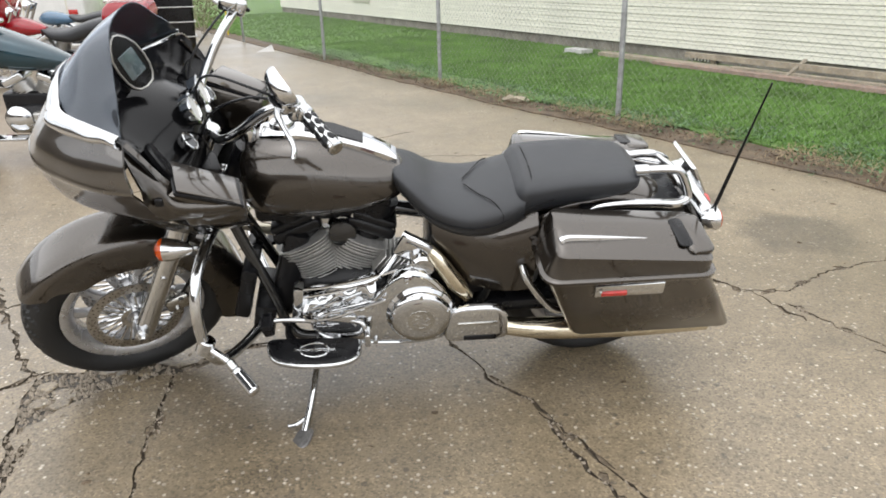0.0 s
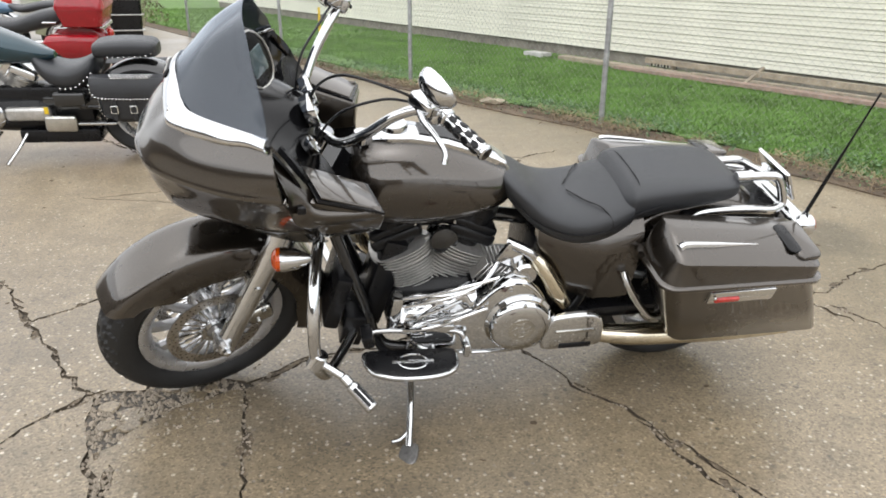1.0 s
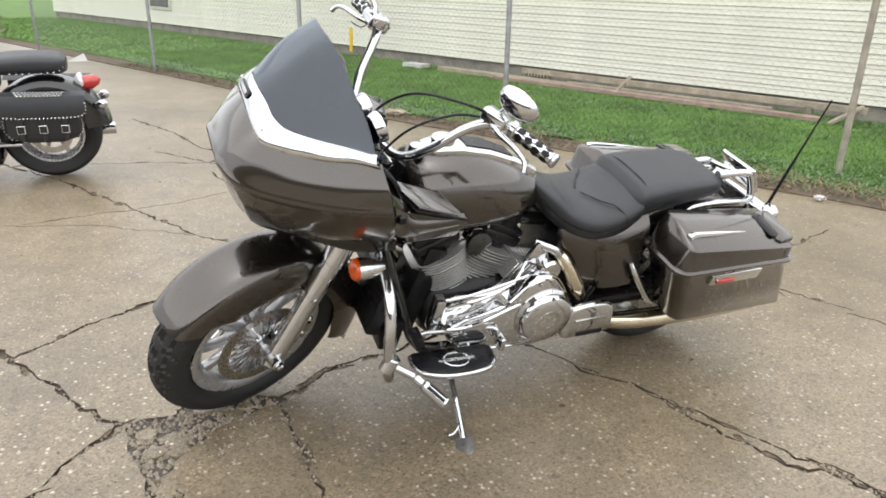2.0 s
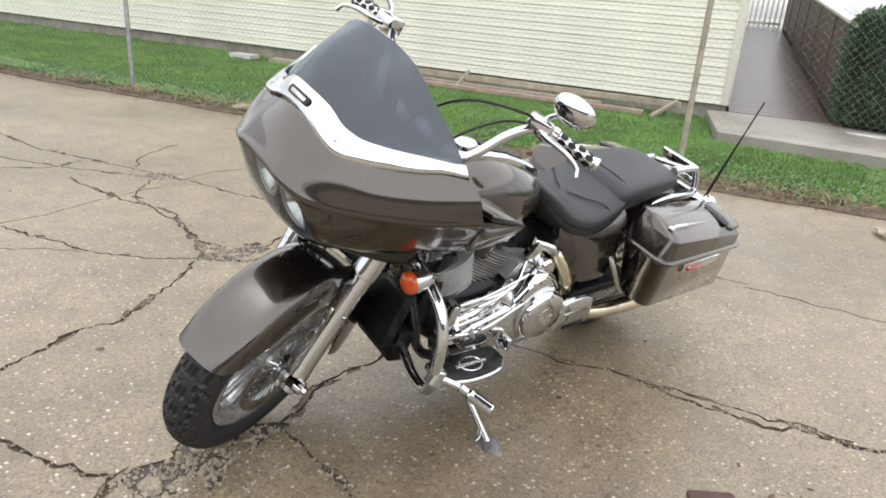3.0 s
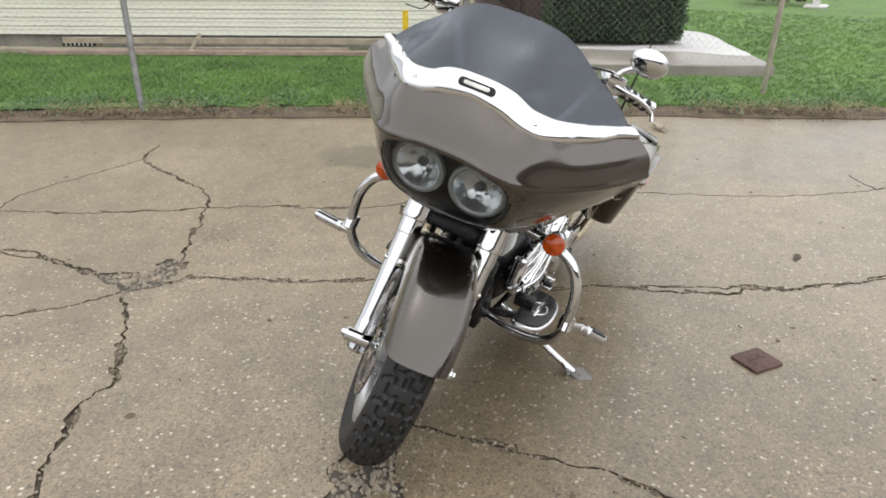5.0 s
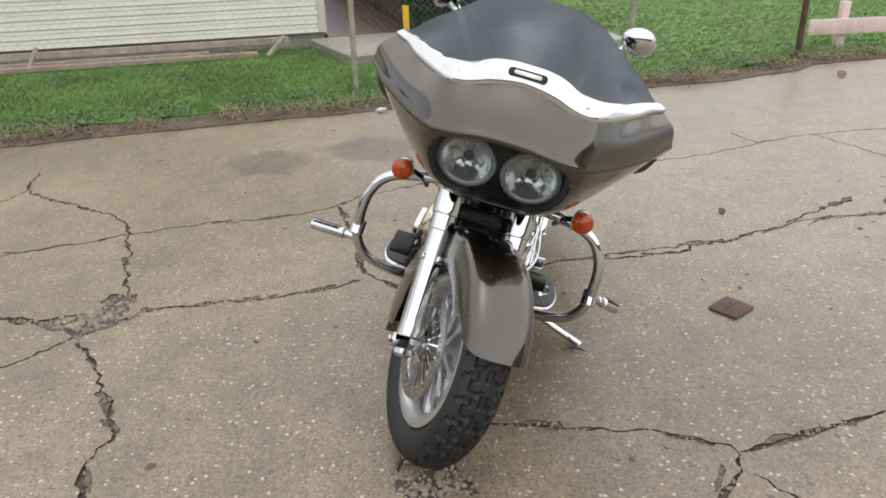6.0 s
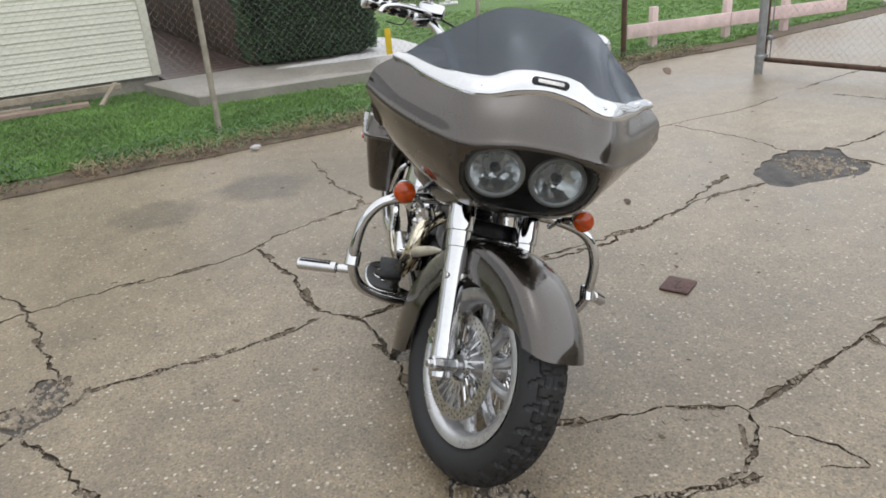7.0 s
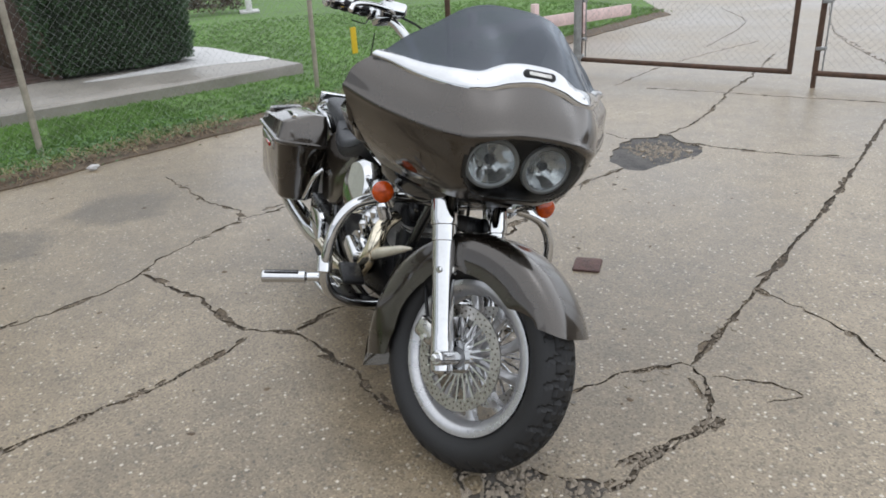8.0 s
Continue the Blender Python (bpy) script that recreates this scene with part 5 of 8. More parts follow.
# ---- fork ----
def build_fork():
    for s in (1, -1):
        y = s * 0.118
        slider = lathe([(0.022, -0.045), (0.032, -0.035), (0.034, 0.02), (0.0322, 0.055), (0.0320, 0.06), (0.0320, 0.07), (0.0320, 0.32), (0.0320, 0.328), (0.0345, 0.330), (0.0345, 0.334), (0.0345, 0.372), (0.0345, 0.376), (0.030, 0.378)], 24, pose(-0.022, y, 0))
        fk = part("fork_leg", at_front(slider), CHROME, bike, "polished fork slider")
        part("fork_cover", at_front(lathe([(0.036, 0.374), (0.0385, 0.376), (0.039, 0.380), (0.039, 0.390), (0.039, 0.650), (0.039, 0.658), (0.032, 0.662)], 24, pose(-0.022, y, 0))), CHROME, fk, "chrome upper fork cover")
        part("axle_cap", at_front(rod((0, s * 0.085, 0), (0, s * 0.168, 0), 0.021, seg=20, bev=0.004)), CHROME, fk)
        part("axle_nut", at_front(lathe([(0.012, 0), (0.012, 0.010), (0.008, 0.014)], 6, Matrix.Translation((0, s * 0.166, 0)) @ Matrix.Rotation(radians(-90 * s), 4, "X"))), CHROME, fk)
        part("fender_bracket", at_front(slab_box(0.05, 0.022, 0.024, pose(-0.012, s * 0.104, 0.245), 0.006)), WORN_CHROME, fk)
        part("bolt", at_front(rod((-0.012, s * 0.128, 0.245), (-0.012, s * 0.152, 0.245), 0.010, seg=10, bev=0.003)), CHROME, fk)
        cal = slab_box(0.085, 0.040, 0.065, pose(-0.115, s * 0.075, 0.075, 0, 35, 0), 0.015, 3)
        c = part("brake_caliper", at_front(cal), WORN_CHROME, fk, "silver brake caliper")
        for dz in (0.055, 0.10):
            part("bolt", at_front(rod((-0.115, s * 0.09, dz), (-0.115, s * 0.104, dz), 0.009, seg=8)), CHROME, c)
        part("brake_hose", at_front(tube([(-0.12, s * 0.075, 0.11), (-0.14, s * 0.06, 0.22), (-0.09, s * 0.05, 0.36), (-0.06, s * 0.05, 0.52)], 0.0055, 8)), BLACK, fk)
    part("fork_yoke", at_front(slab_box(0.10, 0.30, 0.05, pose(-0.02, 0, 0.48), 0.015)), BLACK, bike)
    part("fork_yoke", at_front(slab_box(0.11, 0.30, 0.045, pose(-0.02, 0, 0.655), 0.015)), BLACK, bike)
    part("fork_brace", at_front(slab_box(0.03, 0.24, 0.05, pose(-0.065, 0, 0.40), 0.008)), BLACK, bike)
    part("axle", at_front(rod((0, -0.12, 0), (0, 0.12, 0), 0.012, seg=14)), CHROME, bike)


build_fork()


# ---- fairing ----
F_TRIM = [(1.566, 0, 1.103), (1.565, 0.055, 1.096), (1.561, 0.115, 1.078), (1.548, 0.187, 1.067), (1.455, 0.262, 1.065), (1.385, 0.315, 1.078), (1.314, 0.363, 1.093)]
F_BROW = [(1.614, 0, 1.048), (1.612, 0.058, 1.044), (1.608, 0.113, 1.031), (1.584, 0.188, 1.018), (1.500, 0.267, 1.014), (1.402, 0.343, 1.028), (1.307, 0.412, 1.053)]
F_NOSE = [(1.653, 0, 0.986), (1.652, 0.060, 0.984), (1.648, 0.112, 0.976), (1.612, 0.188, 0.960), (1.526, 0.264, 0.958), (1.405, 0.360, 0.974), (1.296, 0.430, 1.000)]
F_FACE = [(1.632, 0, 0.900), (1.630, 0.060, 0.900), (1.622, 0.115, 0.898), (1.590, 0.183, 0.890), (1.500, 0.245, 0.888), (1.392, 0.314, 0.903), (1.272, 0.388, 0.928)]
F_CHIN = [(1.603, 0, 0.835), (1.600, 0.060, 0.834), (1.592, 0.110, 0.831), (1.562, 0.160, 0.825), (1.476, 0.205, 0.815), (1.366, 0.262, 0.825), (1.252, 0.327, 0.853)]
F_FOOT = [(1.560, 0, 0.790), (1.556, 0.055, 0.789), (1.540, 0.100, 0.787), (1.500, 0.132, 0.778), (1.420, 0.160, 0.772), (1.335, 0.200, 0.772), (1.228, 0.265, 0.792)]


def blend_rows(a, b, f):
    return [tuple(u + (v - u) * f for u, v in zip(p, q)) for p, q in zip(a, b)]


# rows close to the nose line keep its edge tight
F_ROWS = [F_TRIM, F_BROW, blend_rows(F_NOSE, F_BROW, 0.25), F_NOSE, blend_rows(F_NOSE, F_FACE, 0.22), F_FACE, F_CHIN, F_FOOT]


def full_row(row, n):
    left = [Vector(p) for p in row]
    right = [Vector((p.x, -p.y, p.z)) for p in reversed(left[1:])]
    return glide(right + left, n)


def skin(rows, nu, nv):
    lines = [full_row(r, nu) for r in rows]
    cols = [glide(c, nv) for c in zip(*lines)]
    return [list(r) for r in zip(*cols)]


F_GRID = skin(F_ROWS, 10, 8)
LAMP_HALF = [(0.0, 0.986), (0.087, 0.981), (0.135, 0.968), (0.170, 0.950), (0.184, 0.922), (0.183, 0.886), (0.173, 0.8535), (0.159, 0.834), (0.130, 0.808), (0.0845, 0.797), (0.0, 0.794)]
LAMP_EDGE = outline(LAMP_HALF + [(-y, z) for y, z in LAMP_HALF[-2:0:-1]], 3)
LAMP_Z = 0.888


def in_lamp(y, z, f):
    """Whether (y, z) lies inside the headlight outline scaled by f."""
    y, z = y / f, LAMP_Z + (z - LAMP_Z) / f
    odd = False
    for (y0, z0), (y1, z1) in zip(LAMP_EDGE, LAMP_EDGE[1:] + LAMP_EDGE[:1]):
        if (z0 > z) != (z1 > z) and y < y0 + (z - z0) / (z1 - z0) * (y1 - y0):
            odd = not odd
    return odd


def fairing_shell():
    bm = rings(F_GRID, closed=False, caps=False)
    gone = []
    for fc in bm.faces:
        c = fc.calc_center_median()
        if c.x > 1.45 and in_lamp(c.y, c.z, 0.95):
            gone.append(fc)
    bmesh.ops.delete(bm, geom=gone, context="FACES")
    bmesh.ops.recalc_face_normals(bm, faces=bm.faces)
    bmesh.ops.solidify(bm, geom=list(bm.faces), thickness=-0.005)
    return bm


fairing = part("fairing", fairing_shell(), PAINT, bike, "large bronze-grey painted frame-mounted fairing", sharp=60)
F_POINTS = [p for r in F_GRID for p in r]


def on_fairing(y, z):
    """How far ahead the fairing's nose lies at (y, z)."""
    near = sorted(F_POINTS, key=lambda p: (p.y - y) ** 2 + (p.z - z) ** 2)[:4]
    w = [1 / (1e-5 + (p.y - y) ** 2 + (p.z - z) ** 2) for p in near]
    return sum(p.x * k for p, k in zip(near, w)) / sum(w)


def bezel_edge(f):
    """Points (y, z) of the headlight opening, scaled by f."""
    return [(y * f, LAMP_Z + (z - LAMP_Z) * f) for y, z in LAMP_EDGE]


def disc_fan(loops):
    """A skin over nested loops, closed in the middle."""
    bm = bmesh.new()
    vs = [[bm.verts.new(p) for p in r] for r in loops]
    n = len(loops[0])
    for a, b in zip(vs, vs[1:]):
        for j in range(n):
            i = (j + 1) % n
            bm.faces.new((a[j], b[j], b[i], a[i]))
    bm.faces.new(vs[0])
    return bm


def build_headlights():
    def face(f, off):
        return [Vector((on_fairing(y, z) + off, y, z)) for y, z in bezel_edge(f)]
    cup = part("headlight_bezel", disc_fan([[p + Vector((-0.098, 0, 0)) for p in face(0.25, 0.0)], [p + Vector((-0.098, 0, 0)) for p in face(0.88, 0.0)], face(0.90, -0.012), face(0.91, 0.001), face(0.93, 0.0035), face(0.995, 0.0035), face(1.010, 0.002), face(1.014, -0.006)]),
               HOUSING, fairing, "glossy black oval headlight housing", sharp=50)
    cover = part("headlight_cover", disc_fan([face(0.95 * k / 6, 0.004) for k in range(1, 7)]), CLEAR, fairing, "clear oval headlight cover", sharp=80)
    cover.visible_shadow = False
    for s in (1, -1):
        y, z = s * 0.084, 0.892
        d = Vector((1, s * 0.08, -0.14)).normalized()
        p = Vector((1.577, y, z))
        m = Matrix.Translation(p) @ Matrix.Diagonal((1.0, 1.08, 0.97, 1.0)) @ Matrix.Translation(-p) @ aim(p, d)
        # faceted bowl: a paraboloid broken by upright flutes
        loops = []
        for r in (0.010, 0.020, 0.030, 0.040, 0.049, 0.056, 0.061):
            loop = []
            for k in range(40):
                a = 2 * math.pi * k / 40
                px, py = r * math.cos(a), r * math.sin(a)
                h = -0.046 + 12.5 * r * r + (0.0018 * math.sin(px * 210 + 1.3) * math.cos(py * 95) if r < 0.06 else 0.0)
                loop.append(m @ Vector((px, py, h)))
            loops.append(loop)
        bowl = disc_fan(loops)
        part("headlight", bowl, REFLECTOR, cup, "round twin headlight with a bright fluted reflector", sharp=8)
        part("bulb", lathe([(0.011, -0.044), (0.012, -0.030), (0.008, -0.022), (0.001, -0.020)], 16, m), BULB, cup)
        part("bulb_shield", lathe([(0.0135, -0.030), (0.0135, -0.018), (0.009, -0.013), (0.001, -0.0125)], 16, m @ pose(0, 0.004, 0)), BLACK, cup)
        glass = part("lamp_glass", disc_fan([[m @ Vector((r * math.cos(2 * math.pi * k / 32), r * math.sin(2 * math.pi * k / 32), 0.004 - 1.2 * r * r)) for k in range(32)] for r in (0.012, 0.025, 0.040, 0.052, 0.060)]), FROSTED, cup, "hazed lamp glass", sharp=80)
        glass.visible_shadow = False
        part("headlight_ring", lathe([(0.059, 0.001), (0.064, 0.005), (0.071, 0.003), (0.072, -0.008), (0.061, -0.008)], 40, m, closed=True), LAMP_RIM, cup, "frosted grey ring round the reflector")


build_headlights()

TRIM_TOP = [(1.541, 0, 1.150), (1.539, 0.047, 1.148), (1.533, 0.084, 1.140), (1.528, 0.108, 1.129), (1.524, 0.132, 1.117), (1.517, 0.155, 1.111), (1.502, 0.191, 1.106), (1.466, 0.227, 1.103), (1.418, 0.265, 1.102), (1.368, 0.310, 1.106), (1.322, 0.350, 1.108)]
TRIM_LOW = [(1.570, 0, 1.102), (1.570, 0.048, 1.096), (1.568, 0.086, 1.088), (1.566, 0.112, 1.079), (1.562, 0.143, 1.071), (1.552, 0.183, 1.067), (1.509, 0.2225, 1.063), (1.458, 0.261, 1.065), (1.412, 0.299, 1.074), (1.362, 0.332, 1.084), (1.322, 0.372, 1.092)]


def bulged(a, b, f, proud):
    """A line between two others, lifted outwards and upwards."""
    res = []
    for p, q in zip(a, b):
        out = Vector((1.0, 0.9 * p[1] / 0.35, 0.5)).normalized() * proud
        res.append(tuple(u + (v - u) * f + w for u, v, w in zip(p, q, out)))
    return res


TRIM_ROWS = [TRIM_TOP, bulged(TRIM_TOP, TRIM_LOW, 0.18, 0.006), bulged(TRIM_TOP, TRIM_LOW, 0.5, 0.009), bulged(TRIM_TOP, TRIM_LOW, 0.82, 0.008), TRIM_LOW]
trim = part("windshield_trim", sheet(skin(TRIM_ROWS, 5, 3), -0.004), CHROME, fairing, "wavy chrome trim band under the windshield", sharp=60)
slot = plate(rounded(-0.048, 0.048, -0.011, 0.011, 0.010), 0.004, aim((1.5645, 0.003, 1.1317), (0.856, 0, 0.517)), 0.001)
vs = part("vent_slot", slot, BLACK, trim, "dark oblong vent slot")
part("slot_inlay", plate(rounded(-0.034, 0.034, -0.005, 0.005, 0.004), 0.002, aim((1.5645, 0.003, 1.1317), (0.856, 0, 0.517)) @ pose(0, 0, 0.0042), 0.0005), WORN_CHROME, vs, "pale centre strip")
for s in (1, -1):
    for p in ((1.549, 0.160, 1.094), (1.492, 0.222, 1.087), (1.366, 0.322, 1.099)):
        part("screw", lathe([(0.006, -0.002), (0.006, 0.003), (0.003, 0.005)], 10, aim((p[0], s * p[1], p[2]), (0.8, s * 0.6, 0.3))), CHROME, trim)

SHIELD_TOP = [(1.374, 0, 1.286), (1.370, 0.085, 1.281), (1.360, 0.152, 1.258), (1.345, 0.226, 1.203), (1.332, 0.288, 1.160), (1.324, 0.338, 1.114)]
SHIELD_LOW = [TRIM_TOP[0], TRIM_TOP[2], TRIM_TOP[5], TRIM_TOP[7], (1.386, 0.290, 1.104), TRIM_TOP[10]]
SHIELD_MID = [(1.458, 0, 1.228), (1.456, 0.088, 1.222), (1.442, 0.155, 1.190), (1.410, 0.222, 1.152), (1.362, 0.285, 1.124), (1.322, 0.344, 1.112)]
shield = part("windshield", sheet(skin([SHIELD_TOP, SHIELD_MID, SHIELD_LOW], 8, 6), 0.003), SMOKED, fairing, "smoked dark grey windshield with a recurved top", sharp=60)
shield.visible_shadow = False

# inner fairing: a black tub closing the back of the shell
I_ROWS = [
    [(1.498, 0, 1.150), (1.495, 0.085, 1.138), (1.470, 0.160, 1.100), (1.400, 0.265, 1.084), (1.318, 0.360, 1.094)],
    [(1.345, 0, 1.082), (1.345, 0.085, 1.075), (1.345, 0.170, 1.052), (1.315, 0.265, 1.022), (1.270, 0.370, 1.030)],
    [(1.240, 0, 1.035), (1.245, 0.085, 1.020), (1.258, 0.165, 0.982), (1.248, 0.255, 0.945), (1.235, 0.345, 0.930)],
    [(1.200, 0, 0.950), (1.205, 0.080, 0.935), (1.212, 0.150, 0.902), (1.212, 0.230, 0.875), (1.205, 0.315, 0.880)],
    [(1.210, 0, 0.820), (1.210, 0.070, 0.820), (1.208, 0.140, 0.812), (1.203, 0.215, 0.800), (1.198, 0.285, 0.795)],
]
inner = part("inner_fairing", sheet(skin(I_ROWS, 6, 5), 0.006), INNER_BLACK, fairing, "black plastic inner fairing", sharp=60)
for s in (1, -1):
    g = aim((1.222, s * 0.060, 1.036), (-0.94, -0.12, 0.32))
    dial = part("gauge", lathe([(0.040, -0.02), (0.045, 0.0), (0.045, 0.008), (0.040, 0.010), (0.038, 0.004), (0.001, 0.004)], 32, g), CHROME, inner, "round gauge in a chrome ring")
    part("gauge_face", lathe([(0.037, 0.0045), (0.037, 0.0055), (0.001, 0.0055)], 32, g), DIAL, dial)
    sm = aim((1.226, s * 0.150, 0.985), (-0.75, 0, 0.6))
    dial = part("small_gauge", lathe([(0.024, -0.015), (0.028, 0.0), (0.028, 0.008), (0.023, 0.009), (0.022, 0.004), (0.001, 0.004)], 24, sm), CHROME, inner, "small round gauge in a chrome ring")
    part("gauge_face", lathe([(0.021, 0.0045), (0.021, 0.0055), (0.001, 0.0055)], 24, sm), GLOSS_BLACK, dial)
    sp = aim((1.268, s * 0.265, 0.990), (-0.8, -s * 0.35, 0.45))
    part("speaker", lathe([(0.055, -0.012), (0.060, 0.0), (0.058, 0.006), (0.050, 0.004), (0.02, 0.010), (0.001, 0.012)], 28, sp), BLACK, inner, "round black speaker grille")

# display pod under the windshield
podm = aim((1.368, 0.060, 1.176), (-0.72, 0.55, 0.05)) @ pose(0, 0, 0, 0, 0, 20)
POD_EDGE = outline([(-0.044, -0.034), (-0.020, -0.076), (0.028, -0.078), (0.049, -0.034), (0.046, 0.036), (0.014, 0.086), (-0.012, 0.086), (-0.044, 0.040)], 2)
pod = part("display_pod", plate(POD_EDGE, 0.03, podm, 0.006), BLACK, inner, "black pod with a glass display")
part("screen", plate(rounded(-0.026, 0.026, -0.036, 0.036, 0.004), 0.003, podm @ pose(0, 0, 0.0305), 0.0008), SCREEN, pod)
part("pod_bezel", tube([podm @ Vector((x * 0.9, y * 0.92, 0.030)) for x, y in POD_EDGE + POD_EDGE[:1]], 0.0028, 6, 1), FINS, pod)
part("pod_arm", rod((1.385, 0.055, 1.09), (1.378, 0.060, 1.14), 0.012, seg=10), BLACK, pod)


def build_lower_cowls():
    """Fairing wings that run back beside the tank, each with a lidded pocket."""
    for s in (1, -1):
        rows = [
            [(1.320, 0.332, 1.084), (1.252, 0.338, 0.985), (1.216, 0.346, 0.950), (1.160, 0.352, 0.934), (1.075, 0.352, 0.926)],
            [(1.325, 0.362, 1.072), (1.250, 0.372, 0.965), (1.226, 0.384, 0.930), (1.165, 0.374, 0.915), (1.072, 0.360, 0.908)],
            [(1.292, 0.398, 0.990), (1.262, 0.386, 0.915), (1.218, 0.362, 0.893), (1.160, 0.346, 0.880), (1.075, 0.334, 0.876)],
            [(1.283, 0.386, 0.952), (1.252, 0.374, 0.895), (1.212, 0.352, 0.878), (1.157, 0.336, 0.867), (1.075, 0.324, 0.864)],
        ]
        lines = [glide([(x, s * y, z) for x, y, z in r], 5) for r in rows]
        cols = [glide(c, 4) for c in zip(*lines)]
        wing = part("fairing_wing", sheet([list(r) for r in zip(*cols)], 0.006), PAINT, fairing, "painted fairing wing beside the tank", sharp=60)
        under = [
            [(1.262, s * 0.372, 0.905), (1.212, s * 0.350, 0.880), (1.157, s * 0.334, 0.870), (1.076, s * 0.322, 0.867)],
            [(1.236, s * 0.312, 0.838), (1.198, s * 0.302, 0.828), (1.148, s * 0.294, 0.820), (1.080, s * 0.284, 0.818)],
            [(1.220, s * 0.258, 0.788), (1.182, s * 0.250, 0.779), (1.140, s * 0.240, 0.772), (1.085, s * 0.232, 0.770)],
            [(1.225, s * 0.18, 0.725), (1.18, s * 0.175, 0.72), (1.14, s * 0.17, 0.72), (1.09, s * 0.16, 0.72)],
        ]
        part("lower_shroud", sheet([glide(r, 4) for r in under], 0.006), GLOSS_BLACK, fairing, "gloss black lower shroud")
        cowl = [
            [(1.480, s * 0.136, 0.783), (1.410, s * 0.162, 0.778), (1.335, s * 0.198, 0.778), (1.262, s * 0.245, 0.792), (1.215, s * 0.262, 0.795)],
            [(1.450, s * 0.140, 0.755), (1.385, s * 0.166, 0.738), (1.320, s * 0.196, 0.732), (1.255, s * 0.232, 0.742), (1.205, s * 0.245, 0.750)],
            [(1.400, s * 0.130, 0.735), (1.350, s * 0.150, 0.712), (1.295, s * 0.172, 0.704), (1.240, s * 0.195, 0.712), (1.195, s * 0.205, 0.718)],
        ]
        part("lower_cowl", sheet([glide(r, 4) for r in cowl], 0.006), GLOSS_BLACK, fairing, "gloss black cowl under the fairing", sharp=60)
        # pocket box with a glossy lid
        box = rings([[Vector((x, s * y, z)) for x, y, z in sec] for sec in (
            [(1.258, 0.376, 0.964), (1.285, 0.238, 0.978), (1.215, 0.230, 0.830), (1.215, 0.340, 0.840)],
            [(1.200, 0.382, 0.955), (1.232, 0.238, 0.966), (1.190, 0.215, 0.830), (1.190, 0.340, 0.840)],
            [(1.060, 0.366, 0.905), (1.086, 0.238, 0.912), (1.085, 0.235, 0.830), (1.070, 0.330, 0.840)])])
        bmesh.ops.bevel(box, geom=list(box.edges), offset=0.008, segments=2, affect="EDGES", profile=0.5)
        pocket = part("pocket_box", box, PAINT, fairing, "painted storage pocket")
        lid = rings([[Vector((x, s * y, z)) for x, y, z in sec] for sec in (
            [(1.214, 0.383, 0.972), (1.252, 0.250, 0.980), (1.254, 0.250, 0.988), (1.215, 0.381, 0.980)],
            [(1.072, 0.360, 0.914), (1.100, 0.247, 0.920), (1.101, 0.247, 0.928), (1.073, 0.358, 0.922)])])
        gas = rings([[Vector((x, s * y, z)) for x, y, z in sec] for sec in (
            [(1.221, 0.388, 0.967), (1.260, 0.244, 0.975), (1.261, 0.244, 0.982), (1.222, 0.387, 0.974)],
            [(1.064, 0.366, 0.909), (1.092, 0.241, 0.914), (1.093, 0.241, 0.921), (1.065, 0.365, 0.916)])])
        part("lid_gasket", gas, BLACK, pocket, "black gasket round the lid")
        bmesh.ops.bevel(lid, geom=list(lid.edges), offset=0.003, segments=2, affect="EDGES", profile=0.5)
        part("pocket_lid", lid, PAINT, pocket, "glossy painted pocket lid")
        part("clip", slab_box(0.02, 0.012, 0.02, pose(1.258, s * 0.394, 0.952), 0.004), BLACK, wing)


build_lower_cowls()


# ---- tank, console, seat ----
def super_ring(x, cy, w, z0, z1, e_top=2.4, e_low=2.6, n=32, split=0.5):
    zc = z0 + (z1 - z0) * split
    res = []
    for k in range(n):
        a = 2 * math.pi * k / n
        ca, sa = math.cos(a), math.sin(a)
        e = e_top if sa > 0 else e_low
        h = (z1 - zc) if sa > 0 else (zc - z0)
        res.append(Vector((x, cy + w * abs(ca) ** (2 / e) * (1 if ca > 0 else -1), zc + h * abs(sa) ** (2 / e) * (1 if sa > 0 else -1))))
    return res


def body(stations, n=5, **kw):
    """Lofted closed body from rows of (x, half width, z low, z high)."""
    line = glide([(a, b, c) for a, b, c, d in stations], n)
    tops = glide([(a, 0, d) for a, b, c, d in stations], n)
    return rings([super_ring(p.x, 0, max(0.004, p.y), p.z, q.z, **kw) for p, q in zip(line, tops)])


tank = part("fuel_tank", body([(1.125, 0.078, 0.760, 0.860), (1.115, 0.112, 0.730, 0.892), (1.07, 0.142, 0.698, 0.926), (0.97, 0.154, 0.686, 0.936), (0.87, 0.150, 0.690, 0.920), (0.78, 0.134, 0.698, 0.887),
                                (0.71, 0.108, 0.710, 0.853), (0.665, 0.078, 0.722, 0.828), (0.645, 0.045, 0.736, 0.810)], e_top=2.2, e_low=3.0, split=0.42), PAINT, bike, "bronze-grey painted teardrop fuel tank")
console = rings([[Vector((x, y, z + dz)) for y, dz in ((-w, -0.02), (-w, 0.004), (-w * 0.8, 0.012), (w * 0.8, 0.012), (w, 0.004), (w, -0.02))] for x, w, z in
                 ((1.06, 0.034, 0.929), (1.02, 0.048, 0.937), (0.95, 0.052, 0.937), (0.85, 0.050, 0.917), (0.76, 0.045, 0.884), (0.70, 0.040, 0.856), (0.668, 0.034, 0.836))])
con = part("tank_console", console, CHROME, tank, "chrome centre console on the tank")
